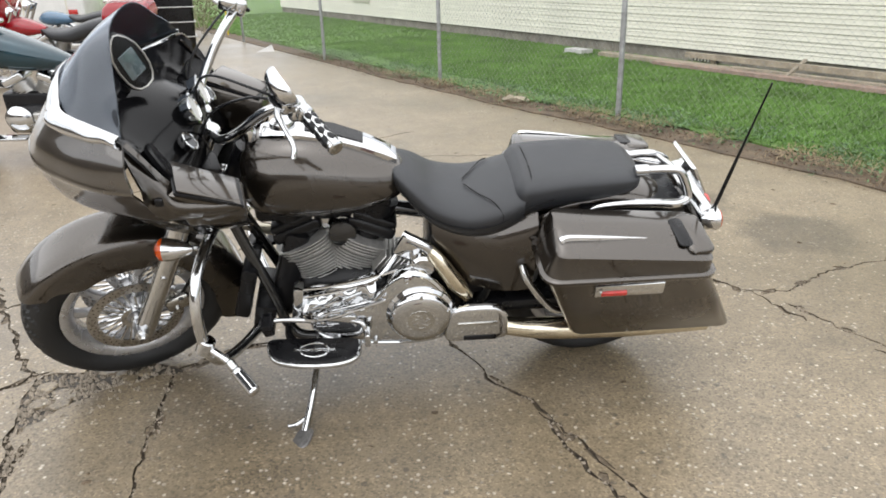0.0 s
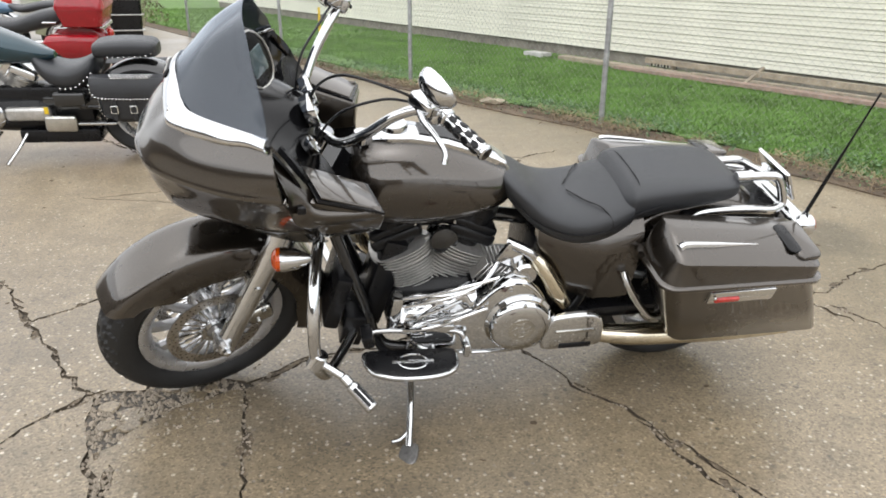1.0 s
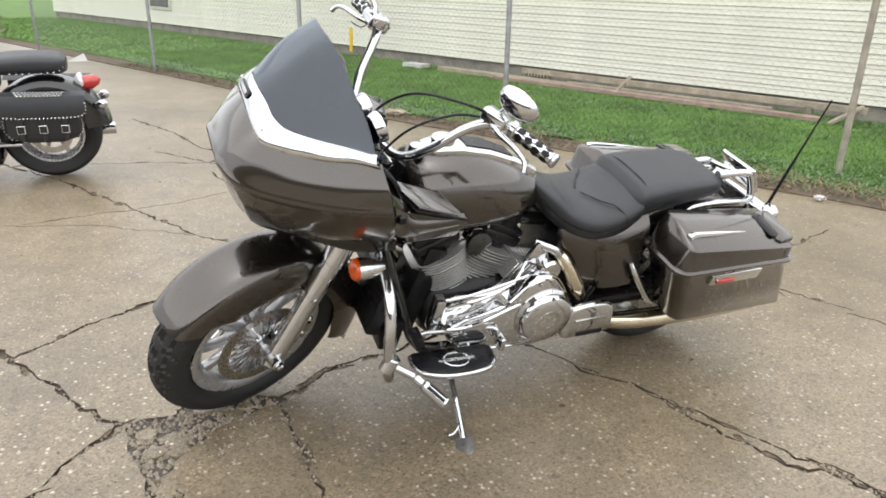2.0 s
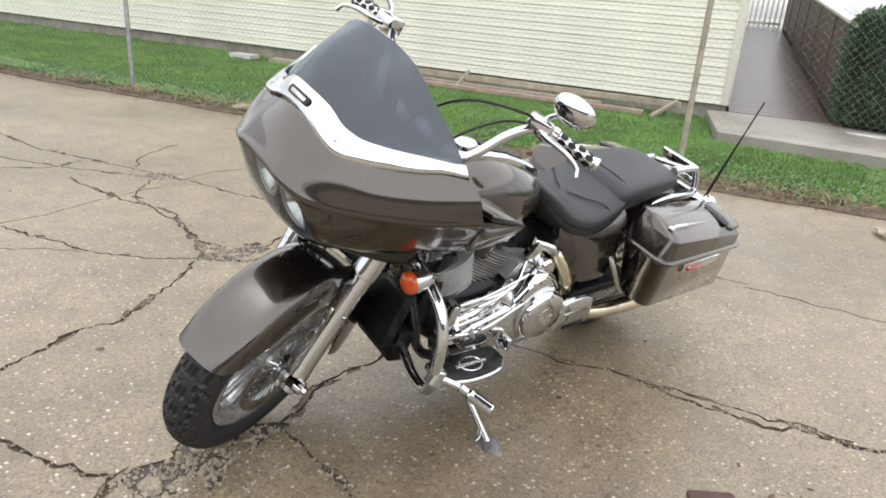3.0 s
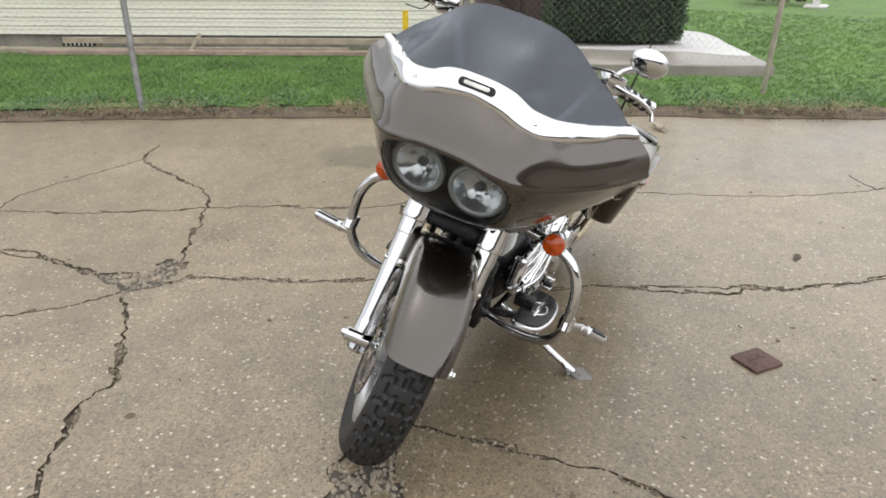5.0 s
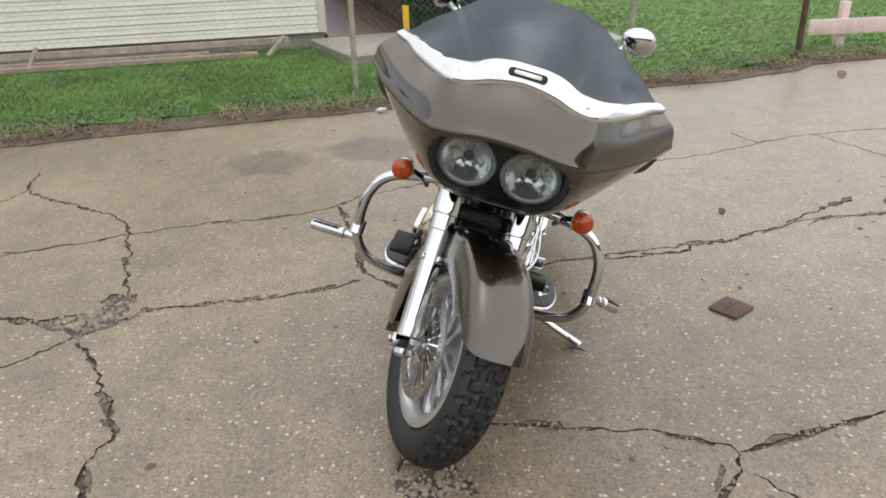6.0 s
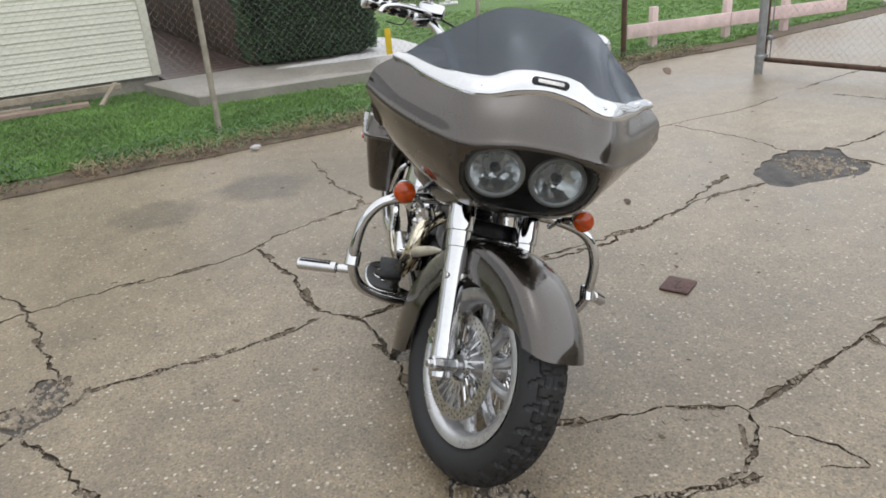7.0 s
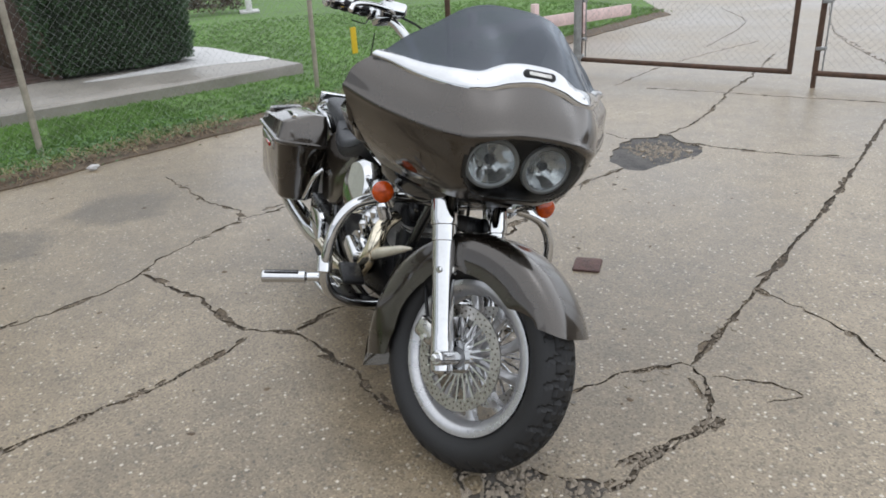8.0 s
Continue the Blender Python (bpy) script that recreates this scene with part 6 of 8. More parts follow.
part("console_pad", rings([[Vector((x, y, z + dz)) for y, dz in ((-w, 0.010), (-w, 0.0155), (w, 0.0155), (w, 0.010))] for x, w, z in
                           ((0.93, 0.034, 0.934), (0.85, 0.034, 0.918), (0.765, 0.031, 0.886))]), BLACK, con, "dark insert in the console")
part("fuel_cap", lathe([(0.036, 0), (0.038, 0.006), (0.034, 0.018), (0.012, 0.022), (0.001, 0.022)], 28, aim((0.995, 0, 0.946), (0.08, 0, 1))), CHROME, con)
part("ignition_switch", lathe([(0.022, 0), (0.024, 0.02), (0.020, 0.034), (0.002, 0.035)], 20, aim((1.09, 0.03, 0.924), (0, 0, 1))), CHROME, tank, "chrome switch cap")


def build_seat():
    st = [(0.690, 0.053, 0.785, 0.818), (0.675, 0.089, 0.755, 0.826), (0.62, 0.132, 0.690, 0.798), (0.555, 0.157, 0.632, 0.752), (0.48, 0.171, 0.600, 0.730), (0.41, 0.174, 0.594, 0.732),
          (0.345, 0.169, 0.608, 0.752), (0.29, 0.158, 0.645, 0.772)]
    s1 = part("seat", body(st, e_top=3.0, e_low=2.4, split=0.55), LEATHER, bike, "smooth black two-up seat")
    st2 = [(0.320, 0.120, 0.674, 0.752), (0.300, 0.146, 0.664, 0.780), (0.275, 0.152, 0.668, 0.796), (0.20, 0.150, 0.684, 0.803), (0.12, 0.146, 0.698, 0.806), (0.03, 0.139, 0.712, 0.804),
           (-0.045, 0.126, 0.728, 0.797), (-0.075, 0.098, 0.742, 0.786), (-0.090, 0.050, 0.756, 0.774)]
    s2 = part("passenger_pad", body(st2, e_top=4.6, e_low=2.8, split=0.5), LEATHER, s1, "raised passenger pad")
    for s in (1, -1):
        part("seam", tube([(0.46, s * 0.018, 0.733), (0.42, s * 0.080, 0.733), (0.385, s * 0.125, 0.736), (0.36, s * 0.160, 0.715), (0.355, s * 0.171, 0.690)], 0.0022, 6), BLACK, s1)
        part("seam", tube([(0.66, s * 0.105, 0.762), (0.58, s * 0.150, 0.705), (0.48, s * 0.173, 0.672), (0.38, s * 0.174, 0.678), (0.30, s * 0.158, 0.715), (0.2, s * 0.152, 0.750)], 0.0022, 6), BLACK, s1)
        part("seam", tube([(0.262, 0, 0.7985), (0.265, s * 0.080, 0.7975), (0.272, s * 0.134, 0.780), (0.285, s * 0.152, 0.735)], 0.0022, 6), BLACK, s2)


build_seat()

# ---- side covers, rear fender, tail ----
for s in (1, -1):
    secs = []
    for x, zt, zb, yo in ((0.57, 0.675, 0.590, 0.132), (0.52, 0.660, 0.500, 0.150), (0.44, 0.632, 0.418, 0.163), (0.36, 0.622, 0.392, 0.170), (0.29, 0.645, 0.392, 0.173), (0.245, 0.668, 0.397, 0.173)):
        zm = (zt + zb) / 2
        secs.append([Vector((x, s * y, z)) for y, z in ((0.10, zt + 0.06), (yo - 0.028, zt + 0.022), (yo - 0.008, zt - 0.004), (yo, zt - 0.030), (yo + 0.004, zm), (yo - 0.01, zb + 0.014), (yo - 0.03, zb), (0.10, zb))])
    part("side_cover", rings(secs), PAINT, bike, "bronze-grey painted side cover")
part("battery_box", slab_box(0.32, 0.26, 0.26, pose(0.42, 0, 0.50), 0.02), BLACK, bike)


def build_rear_fender():
    secs = []
    for k in range(31):
        a = radians(20 + 150 * k / 30)
        rc = 0.385
        sec = []
        for j in range(15):
            u = -1 + 2 * j / 14
            y = 0.115 * math.sin(u * math.pi / 2)
            r = rc - 0.045 * (1 - math.cos(u * math.pi / 2)) - (0.10 * (abs(u) - 0.8) / 0.2 if abs(u) > 0.8 else 0)
            sec.append(Vector((r * math.cos(a) * 1.02, y, R_TYRE + 0.03 + r * math.sin(a) * (1.02 if a < 1.6 else 1.0))))
        secs.append(sec)
    rf = part("rear_fender", sheet(secs, 0.004), PAINT, bike, "bronze-grey painted rear fender", sharp=60)
    part("fender_strut", slab_box(0.34, 0.25, 0.05, pose(-0.06, 0, 0.675), 0.01), BLACK, bike)
    # passenger rail: chrome loops behind the seat
    for s in (1, -1):
        up = 0.0 if s > 0 else -0.05
        part("grab_rail", tube([(0.10, s * 0.132, 0.673), (0.06, s * 0.140, 0.706), (-0.02, s * 0.141, 0.715), (-0.12, s * 0.138, 0.710), (-0.19, s * 0.128, 0.698), (-0.228, s * 0.112, 0.700), (-0.236, s * 0.104, 0.722),
                                (-0.200, s * 0.100, 0.792 + up), (-0.165, s * 0.094, 0.802 + up), (-0.07, s * 0.090, 0.800 + up)], [0.007, 0.012, 0.013, 0.014, 0.015, 0.015, 0.014, 0.014, 0.014, 0.013], 12), CHROME, bike, "chrome passenger grab rail")
        part("rail_ferrule", rod((-0.055, s * 0.090, 0.800 + up), (-0.10, s * 0.090, 0.801 + up), 0.018, seg=14, bev=0.003), CHROME, bike)
    part("rail_crossbar", tube([(-0.200, -0.10, 0.742), (-0.21, 0, 0.760), (-0.205, 0.10, 0.785)], 0.010, 10), CHROME, bike)
    # plate bracket, tail lamp, antenna
    pl = part("plate_bracket", slab_box(0.012, 0.18, 0.110, pose(-0.285, -0.02, 0.738, 0, 30, 0), 0.004), CHROME, bike, "chrome licence plate bracket")
    part("plate_back", slab_box(0.006, 0.16, 0.092, pose(-0.277, -0.02, 0.743, 0, 30, 0), 0.002), MIRROR, pl)
    part("plate_bolt", lathe([(0.02, 0), (0.02, 0.01), (0.012, 0.014)], 16, aim((-0.275, -0.01, 0.746), (0.85, 0, 0.5))), BLACK, pl)
    tl = part("tail_bar", slab_box(0.07, 0.34, 0.055, pose(-0.305, 0, 0.640), 0.018, 3), CHROME, bike, "chrome rear lamp bar")
    for s in (1, -1):
        part("rear_signal_body", lathe([(0.012, -0.05), (0.030, -0.03), (0.036, 0.0), (0.034, 0.004)], 20, aim((-0.325, s * 0.152, 0.650), (-1, 0, 0))), CHROME, tl)
        part("rear_signal_lens", lathe([(0.032, 0.0), (0.030, 0.006), (0.018, 0.010), (0.001, 0.011)], 20, aim((-0.328, s * 0.152, 0.650), (-1, 0, 0))), AMBER, tl, "amber rear signal lens")
    part("tail_lamp", lathe([(0.045, -0.02), (0.048, 0.0), (0.040, 0.02), (0.001, 0.026)], 24, aim((-0.345, 0, 0.60), (-1, 0, 0))), RED_LENS, tl, "red tail lamp")
    an = part("antenna_mount", rod((-0.318, 0.126, 0.635), (-0.326, 0.127, 0.680), 0.013, 0.009, seg=12), CHROME, bike)
    part("antenna_mast", tube([(-0.326, 0.126, 0.676), (-0.342, 0.130, 0.80), (-0.361, 0.137, 0.96), (-0.379, 0.143, 1.10)], [0.0065, 0.0060, 0.0032, 0.0030], 8), BLACK, an, "thin black whip antenna")


build_rear_fender()


# ---- saddlebags ----
def build_bag(s):
    def ring(z, x0, x1, y0, y1, r):
        return [Vector((x, s * y, z)) for x, y in rounded(x0, x1, y0, y1, r, 4)]
    bodyb = rings([ring(0.338, -0.370, 0.132, 0.190, 0.312, 0.035), ring(0.350, -0.382, 0.146, 0.180, 0.326, 0.04), ring(0.48, -0.310, 0.202, 0.172, 0.354, 0.045),
                   ring(0.600, -0.240, 0.256, 0.168, 0.378, 0.05), ring(0.608, -0.236, 0.260, 0.168, 0.381, 0.05)])
    bag = part("saddlebag", bodyb, PAINT, bike, "bronze-grey painted hard saddlebag", sharp=50)
    lip = rings([ring(0.607, -0.245, 0.268, 0.162, 0.390, 0.05), ring(0.612, -0.249, 0.273, 0.160, 0.394, 0.05), ring(0.621, -0.249, 0.273, 0.160, 0.394, 0.05), ring(0.625, -0.243, 0.267, 0.164, 0.388, 0.05)])
    part("lid_rim", lip, PAINT, bag)
    lid = rings([ring(0.624, -0.239, 0.262, 0.168, 0.384, 0.05), ring(0.629, -0.239, 0.260, 0.168, 0.382, 0.05), ring(0.658, -0.234, 0.240, 0.172, 0.373, 0.03),
                 ring(0.662, -0.232, 0.236, 0.173, 0.366, 0.03), ring(0.688, -0.225, 0.230, 0.178, 0.300, 0.030), ring(0.699, -0.218, 0.224, 0.182, 0.258, 0.025), ring(0.701, -0.210, 0.216, 0.190, 0.243, 0.02)])
    for v in lid.verts:
        v.co.z += 0.043 * max(0.0, (v.co.x + 0.24) / 0.48) * min(1.0, max(0.0, (v.co.z - 0.63) / 0.03))
    lidp = part("lid", lid, PAINT, bag, "painted saddlebag lid with a faceted top", sharp=28)
    part("lid_strip", tube([(0.222, s * 0.322, 0.718), (0.195, s * 0.316, 0.723), (0.10, s * 0.312, 0.715), (-0.04, s * 0.305, 0.703)], [0.013, 0.012, 0.010, 0.002], 8), CHROME, lidp, "chrome lid strip")
    hm = pose(-0.190, s * 0.280, 0.680, s * -12, 0, s * 6)
    lt = part("latch", plate(rounded(-0.040, 0.040, -0.075, 0.075, 0.02), 0.022, hm, 0.007), PAINT, lidp, "painted lid latch")
    part("latch_recess", plate(rounded(-0.03, 0.012, -0.06, 0.05, 0.015), 0.006, hm @ pose(0.05, 0, 0.018), 0.001), BLACK, lt)
    refl = part("side_marker", slab_box(0.205, 0.022, 0.050, pose(0.014, s * 0.379, 0.580, s * -10, 3.0, s * -2.5), 0.006), CHROME, bag, "chrome side marker with a red reflector")
    part("reflector", slab_box(0.075, 0.008, 0.014, pose(0.060, s * 0.3895, 0.570, s * -10, 3.0, s * -2.5), 0.002), RED_LENS, refl)
    part("marker_inlay", slab_box(0.062, 0.008, 0.014, pose(-0.012, s * 0.3865, 0.5735, s * -10, 3.0, s * -2.5), 0.002), REFLECTOR, refl)
    for dx in (-0.088, 0.088):
        part("rivet", lathe([(0.005, 0), (0.004, 0.003), (0.001, 0.004)], 8, aim((0.014 + dx, s * 0.3905 - s * 0.04 * dx * -1, 0.586 - 0.05 * dx), (0, s, -0.15))), CHROME, refl)
    part("guard_rail", tube([(0.29, s * 0.185, 0.53), (0.275, s * 0.212, 0.49), (0.215, s * 0.222, 0.405), (0.165, s * 0.218, 0.360), (0.09, s * 0.18, 0.35)], 0.0125, 10), CHROME, bike, "chrome saddlebag guard")
    return bag


for side in (1, -1):
    build_bag(side)


# ---- frame and engine ----
for s in (1, -1):
    part("frame_tube", tube([(1.215, s * 0.03, 0.78), (1.160, s * 0.06, 0.60), (1.085, s * 0.085, 0.38), (1.045, s * 0.10, 0.25), (0.95, s * 0.12, 0.215), (0.55, s * 0.13, 0.23), (0.40, s * 0.13, 0.36), (0.36, s * 0.12, 0.55)], 0.018, 10), GLOSS_BLACK, bike, "black frame down tube")
part("frame_backbone", tube([(1.22, 0, 0.78), (1.0, 0, 0.70), (0.7, 0, 0.65), (0.35, 0, 0.60), (-0.2, 0, 0.64)], 0.024, 10), GLOSS_BLACK, bike)
part("steering_head", rod((1.19, 0, 0.70), (1.10, 0, 0.88), 0.04, seg=18), BLACK, bike)
# black block added for the dark gap between tank and engine
part("tank_gap_filler", slab_box(0.42, 0.11, 0.10, pose(0.90, 0, 0.690), 0.02), BLACK, bike)
# black block added to close the view through ahead of the engine
part("front_gap_filler", slab_box(0.08, 0.16, 0.34, pose(1.030, 0, 0.44, 0, -16, 0), 0.02), BLACK, bike, "black filler block added in front of the engine")
part("oil_cooler", slab_box(0.05, 0.22, 0.20, pose(1.170, 0, 0.40, 0, -16, 0), 0.012), BLACK, bike, "black finned oil cooler")
part("regulator", slab_box(0.07, 0.22, 0.12, pose(1.125, 0, 0.285, 0, -12, 0), 0.01), BLACK, bike)
swing = part("swingarm", slab_box(0.46, 0.30, 0.05, pose(0.23, 0, 0.325), 0.015), BLACK, bike)
CRANK = Vector((0.872, 0, 0.345))
case = rings([super_ring(x, 0, w, z0, z1, e_top=3, e_low=4) for x, w, z0, z1 in ((1.02, 0.06, 0.30, 0.39), (1.01, 0.08, 0.255, 0.42), (0.97, 0.11, 0.225, 0.455), (0.845, 0.14, 0.215, 0.49), (0.70, 0.14, 0.22, 0.47), (0.60, 0.14, 0.225, 0.46), (0.48, 0.13, 0.235, 0.46), (0.44, 0.10, 0.26, 0.44))])
crank = part("crankcase", case, BLACK, bike, "black engine crankcase")


def build_cylinder(lean, name):
    d = Vector((math.sin(radians(lean)), 0, math.cos(radians(lean))))
    base = CRANK + d * 0.108
    m = aim(base, d) @ Matrix.Rotation(radians(0), 4, "Z")
    cyl = part(name, lathe([(0.058, -0.03), (0.058, 0.27)], 28, m), BLACK, bike, "black and grey finned air-cooled cylinder")
    for k in range(13):
        h = 0.003 + k * 0.0107
        r = 0.086 if k < 9 else 0.093
        ring = [(r * math.copysign(abs(math.cos(a)) ** 0.8, math.cos(a)) * 1.08, r * math.copysign(abs(math.sin(a)) ** 0.8, math.sin(a)) * 1.12) for a in (2 * math.pi * j / 28 for j in range(28))]
        part("fin", plate(ring, 0.0034, m @ pose(0, 0, h), 0.0008), FINS, cyl)
    hm = m @ pose(0, 0, 0.140)
    rk = slab_box(0.13, 0.165, 0.045, hm @ pose(0, 0, 0.035), 0.016, 3)
    rock = part("rocker_box", rk, BLACK, cyl, "black rocker box with chrome clamps")
    for x in (-0.036, 0.030):
        part("rocker_clamp", slab_box(0.032, 0.036, 0.046, hm @ pose(x, 0.094, 0.024), 0.005, 2), CHROME, rock)
    part("rocker_cover", slab_box(0.12, 0.150, 0.03, hm @ pose(0, 0, 0.066), 0.012, 3), BLACK, rock)
    for x in (-0.05, 0.05):
        for y in (-0.068, 0.068):
            part("bolt", lathe([(0.008, 0), (0.008, 0.012), (0.004, 0.014)], 8, hm @ pose(x, y, 0.055)), CHROME, rock)
    part("spark_plug_boot", tube([hm @ Vector((0.02, 0.09, -0.02)), hm @ Vector((0.03, 0.13, 0.0)), hm @ Vector((0.0, 0.135, 0.05))], 0.009, 8), BLACK, cyl)
    return cyl


build_cylinder(24, "front_cylinder")
build_cylinder(-24, "rear_cylinder")
part("horn_cover", lathe([(0.034, 0.0), (0.044, 0.008), (0.042, 0.02), (0.02, 0.028), (0.001, 0.03)], 28, aim((0.845, 0.060, 0.600), (0, 1, 0.1))), GLOSS_BLACK, bike, "round black horn cover")

# primary cover: long chrome case with a round derby cover
prim = outline([(0.965, 0.335), (0.925, 0.380), (0.843, 0.400), (0.775, 0.418), (0.735, 0.452), (0.698, 0.496), (0.655, 0.522), (0.605, 0.518), (0.560, 0.482), (0.515, 0.412), (0.490, 0.336), (0.515, 0.255), (0.60, 0.228), (0.72, 0.228), (0.86, 0.245), (0.945, 0.285)], 5)
PY = Matrix(((1, 0, 0, 0), (0, 0, 1, 0.125), (0, 1, 0, 0), (0, 0, 0, 1)))
pc = part("primary_cover", plate(prim, 0.072, PY, 0.014), CHROME, bike, "polished chrome primary cover")
rim2 = [PY @ Vector((0.76 + (x - 0.76) * 0.94, 0.355 + (z - 0.355) * 0.93, 0.073)) for x, z in prim]
part("cover_ridge", tube(rim2 + rim2[:1], 0.005, 6, 1), CHROME, pc)
dm = aim((0.612, 0.190, 0.360), (0, 1, 0))
derby = part("derby_cover", lathe([(0.108, 0.0), (0.110, 0.012), (0.100, 0.020), (0.097, 0.036), (0.088, 0.044), (0.05, 0.047), (0.001, 0.048)], 40, dm), CHROME, pc, "round chrome derby cover")
part("emblem", lathe([(0.045, 0.043), (0.043, 0.048), (0.030, 0.048), (0.028, 0.044)], 28, dm, closed=True), WORN_CHROME, derby)
for k in range(6):
    a = k * math.pi / 3
    part("emblem_leaf", slab_box(0.026, 0.010, 0.006, dm @ pose(0.022 * math.cos(a), 0.022 * math.sin(a), 0.046, 0, 0, math.degrees(a) + 35), 0.003), WORN_CHROME, derby)
for k in range(5):
    a = k * 2 * math.pi / 5 + 0.3
    part("bolt", lathe([(0.006, 0.036), (0.006, 0.044), (0.003, 0.045)], 8, dm @ pose(0.092 * math.cos(a), 0.092 * math.sin(a), 0)), CHROME, derby)
for x, z in ((0.925, 0.345), (0.86, 0.382), (0.765, 0.405), (0.725, 0.442), (0.655, 0.500), (0.88, 0.268), (0.76, 0.25)):
    part("bolt", lathe([(0.008, 0), (0.008, 0.010), (0.004, 0.012)], 10, aim((x, 0.196, z), (0, 1, 0))), CHROME, pc)
im = aim((0.865, 0.196, 0.345), (0, 1, 0))
part("inspection_cover", plate(rounded(-0.05, 0.05, -0.028, 0.028, 0.02), 0.012, im, 0.004), CHROME, pc)
tc = part("timing_cover", lathe([(0.085, 0), (0.088, 0.02), (0.075, 0.045), (0.02, 0.05), (0.001, 0.05)], 32, aim((0.86, -0.13, 0.37), (0, -1, 0))), CHROME, bike, "chrome timing cover")
# lifter blocks and finned top of the gearbox
for k in range(9):
    part("cooling_rib", slab_box(0.006, 0.11, 0.075, pose(0.735 - k * 0.015, 0.075, 0.515 - 0.004 * k, 0, -38, 0), 0.002, 1), FINS, crank)
cover = bmesh.new()
rows = []
for i in range(9):
    v = i / 8
    row = []
    for j in range(25):
        u = j / 24
        x, z = 0.985 - 0.235 * u, 0.335 + 0.075 * v + 0.070 * u * (0.4 + v)
        w = 0.020 * noise.noise((u * 7, v * 3.2, 2.0)) + 0.009 * noise.noise((u * 19, v * 8, 5.0))
        row.append(Vector((x, 0.150 + 0.030 * math.sin(math.pi * min(1, v * 1.1)) + w, z + 0.5 * w)))
    rows.append(row)
rings(rows, closed=False, caps=False, bm=cover)
bmesh.ops.recalc_face_normals(cover, faces=cover.faces)
bmesh.ops.solidify(cover, geom=list(cover.faces), thickness=0.004)
part("lifter_cover", cover, CHROME, crank, "rippled chrome lifter cover", sharp=70)
for x0, z0, x1, z1 in ((0.985, 0.372, 0.79, 0.442), (0.975, 0.432, 0.755, 0.474)):
    part("hose", tube([(x0, 0.170, z0), ((x0 + x1) / 2, 0.186, (z0 + z1) / 2 + 0.010), (x1, 0.165, z1)], 0.0055, 8), CHROME, crank, "thin chrome hose")
part("front_bracket", slab_box(0.035, 0.05, 0.135, pose(1.000, 0.150, 0.400, 0, -8, 0), 0.010, 2), CHROME, crank, "chrome engine bracket")
part("top_strip", tube([(1.000, 0.160, 0.455), (0.90, 0.165, 0.466), (0.76, 0.160, 0.492), (0.66, 0.150, 0.512)], 0.006, 8), CHROME, crank)
part("rocker_shield", slab_box(0.075, 0.02, 0.075, pose(0.642, 0.125, 0.575, 0, -28, 0), 0.006), CHROME, bike, "chrome heat shield plate")
part("starter_cover", rod((0.60, 0.06, 0.515), (0.60, 0.165, 0.515), 0.042, seg=24, bev=0.008), CHROME, bike)
part("oil_line", tube([(0.99, 0.12, 0.40), (0.94, 0.155, 0.455), (0.83, 0.165, 0.462), (0.74, 0.158, 0.488), (0.68, 0.12, 0.545)], 0.009, 8), CHROME, bike, "chrome oil line")
part("shift_rod", tube([(1.015, 0.175, 0.345), (0.90, 0.215, 0.375), (0.72, 0.205, 0.43)], 0.006, 8), CHROME, bike)

# exhaust
part("header_pipe", tube([(0.60, 0.120, 0.585), (0.572, 0.150, 0.572), (0.540, 0.165, 0.53), (0.495, 0.170, 0.455), (0.455, 0.166, 0.395)], [0.015, 0.019, 0.026, 0.030, 0.022], 14), GOLD_PIPE, bike, "heat-tinted chrome exhaust shield")
part("header_pipe", tube([(0.655, 0.11, 0.61), (0.605, 0.145, 0.60), (0.575, 0.150, 0.575)], 0.017, 10), CHROME, bike)
part("muffler", tube([(0.42, 0.165, 0.30), (0.33, 0.185, 0.272), (0.18, 0.200, 0.262), (-0.10, 0.205, 0.258), (-0.36, 0.205, 0.262)], [0.022, 0.030, 0.038, 0.040, 0.036], 18), GOLD_PIPE, bike, "chrome muffler under the saddlebag")
part("header_pipe", tube([(1.02, -0.10, 0.56), (1.06, -0.16, 0.53), (1.07, -0.185, 0.44), (0.98, -0.20, 0.335), (0.80, -0.205, 0.29), (0.50, -0.205, 0.275)], [0.022, 0.027, 0.030, 0.030, 0.028, 0.028], 14), GOLD_PIPE, bike, "heat-tinted chrome exhaust pipe")
part("muffler", tube([(0.50, -0.205, 0.275), (0.36, -0.21, 0.268), (0.1, -0.212, 0.262), (-0.36, -0.212, 0.265)], [0.028, 0.040, 0.042, 0.038], 18), CHROME, bike, "chrome muffler under the saddlebag")
part("heat_shield", tube([(1.245, -0.118, 0.528), (1.20, -0.135, 0.508), (1.13, -0.165, 0.470), (1.045, -0.19, 0.425), (0.96, -0.195, 0.375)], [0.004, 0.013, 0.018, 0.020, 0.020], 14), CREAM_PIPE, bike, "pale cream coated exhaust shield")
part("rear_brake_cylinder", slab_box(0.13, 0.05, 0.055, pose(0.98, -0.215, 0.418, 0, 12, 0), 0.014, 3), CHROME, bike, "chrome rear brake cylinder")
for k, (bx, bz) in enumerate(((0.93, 0.50), (0.985, 0.525), (1.035, 0.50), (0.90, 0.45), (1.06, 0.56))):
    part("pushrod_base", lathe([(0.018, 0), (0.024, 0.01), (0.022, 0.05), (0.012, 0.06)], 14, aim((bx, -0.15, bz), (0.25 - 0.12 * k, -0.35, 0.9))), CHROME, bike)
for k in range(4):
    px = 0.80 + 0.03 * k
    part("pushrod_tube", rod((px, -0.135, 0.42), (px + (0.13 if k > 1 else -0.13), -0.105, 0.66), 0.010, seg=10), CHROME, bike, "chrome pushrod tube")
am = aim((0.835, -0.15, 0.60), (0.12, -1, 0.1))
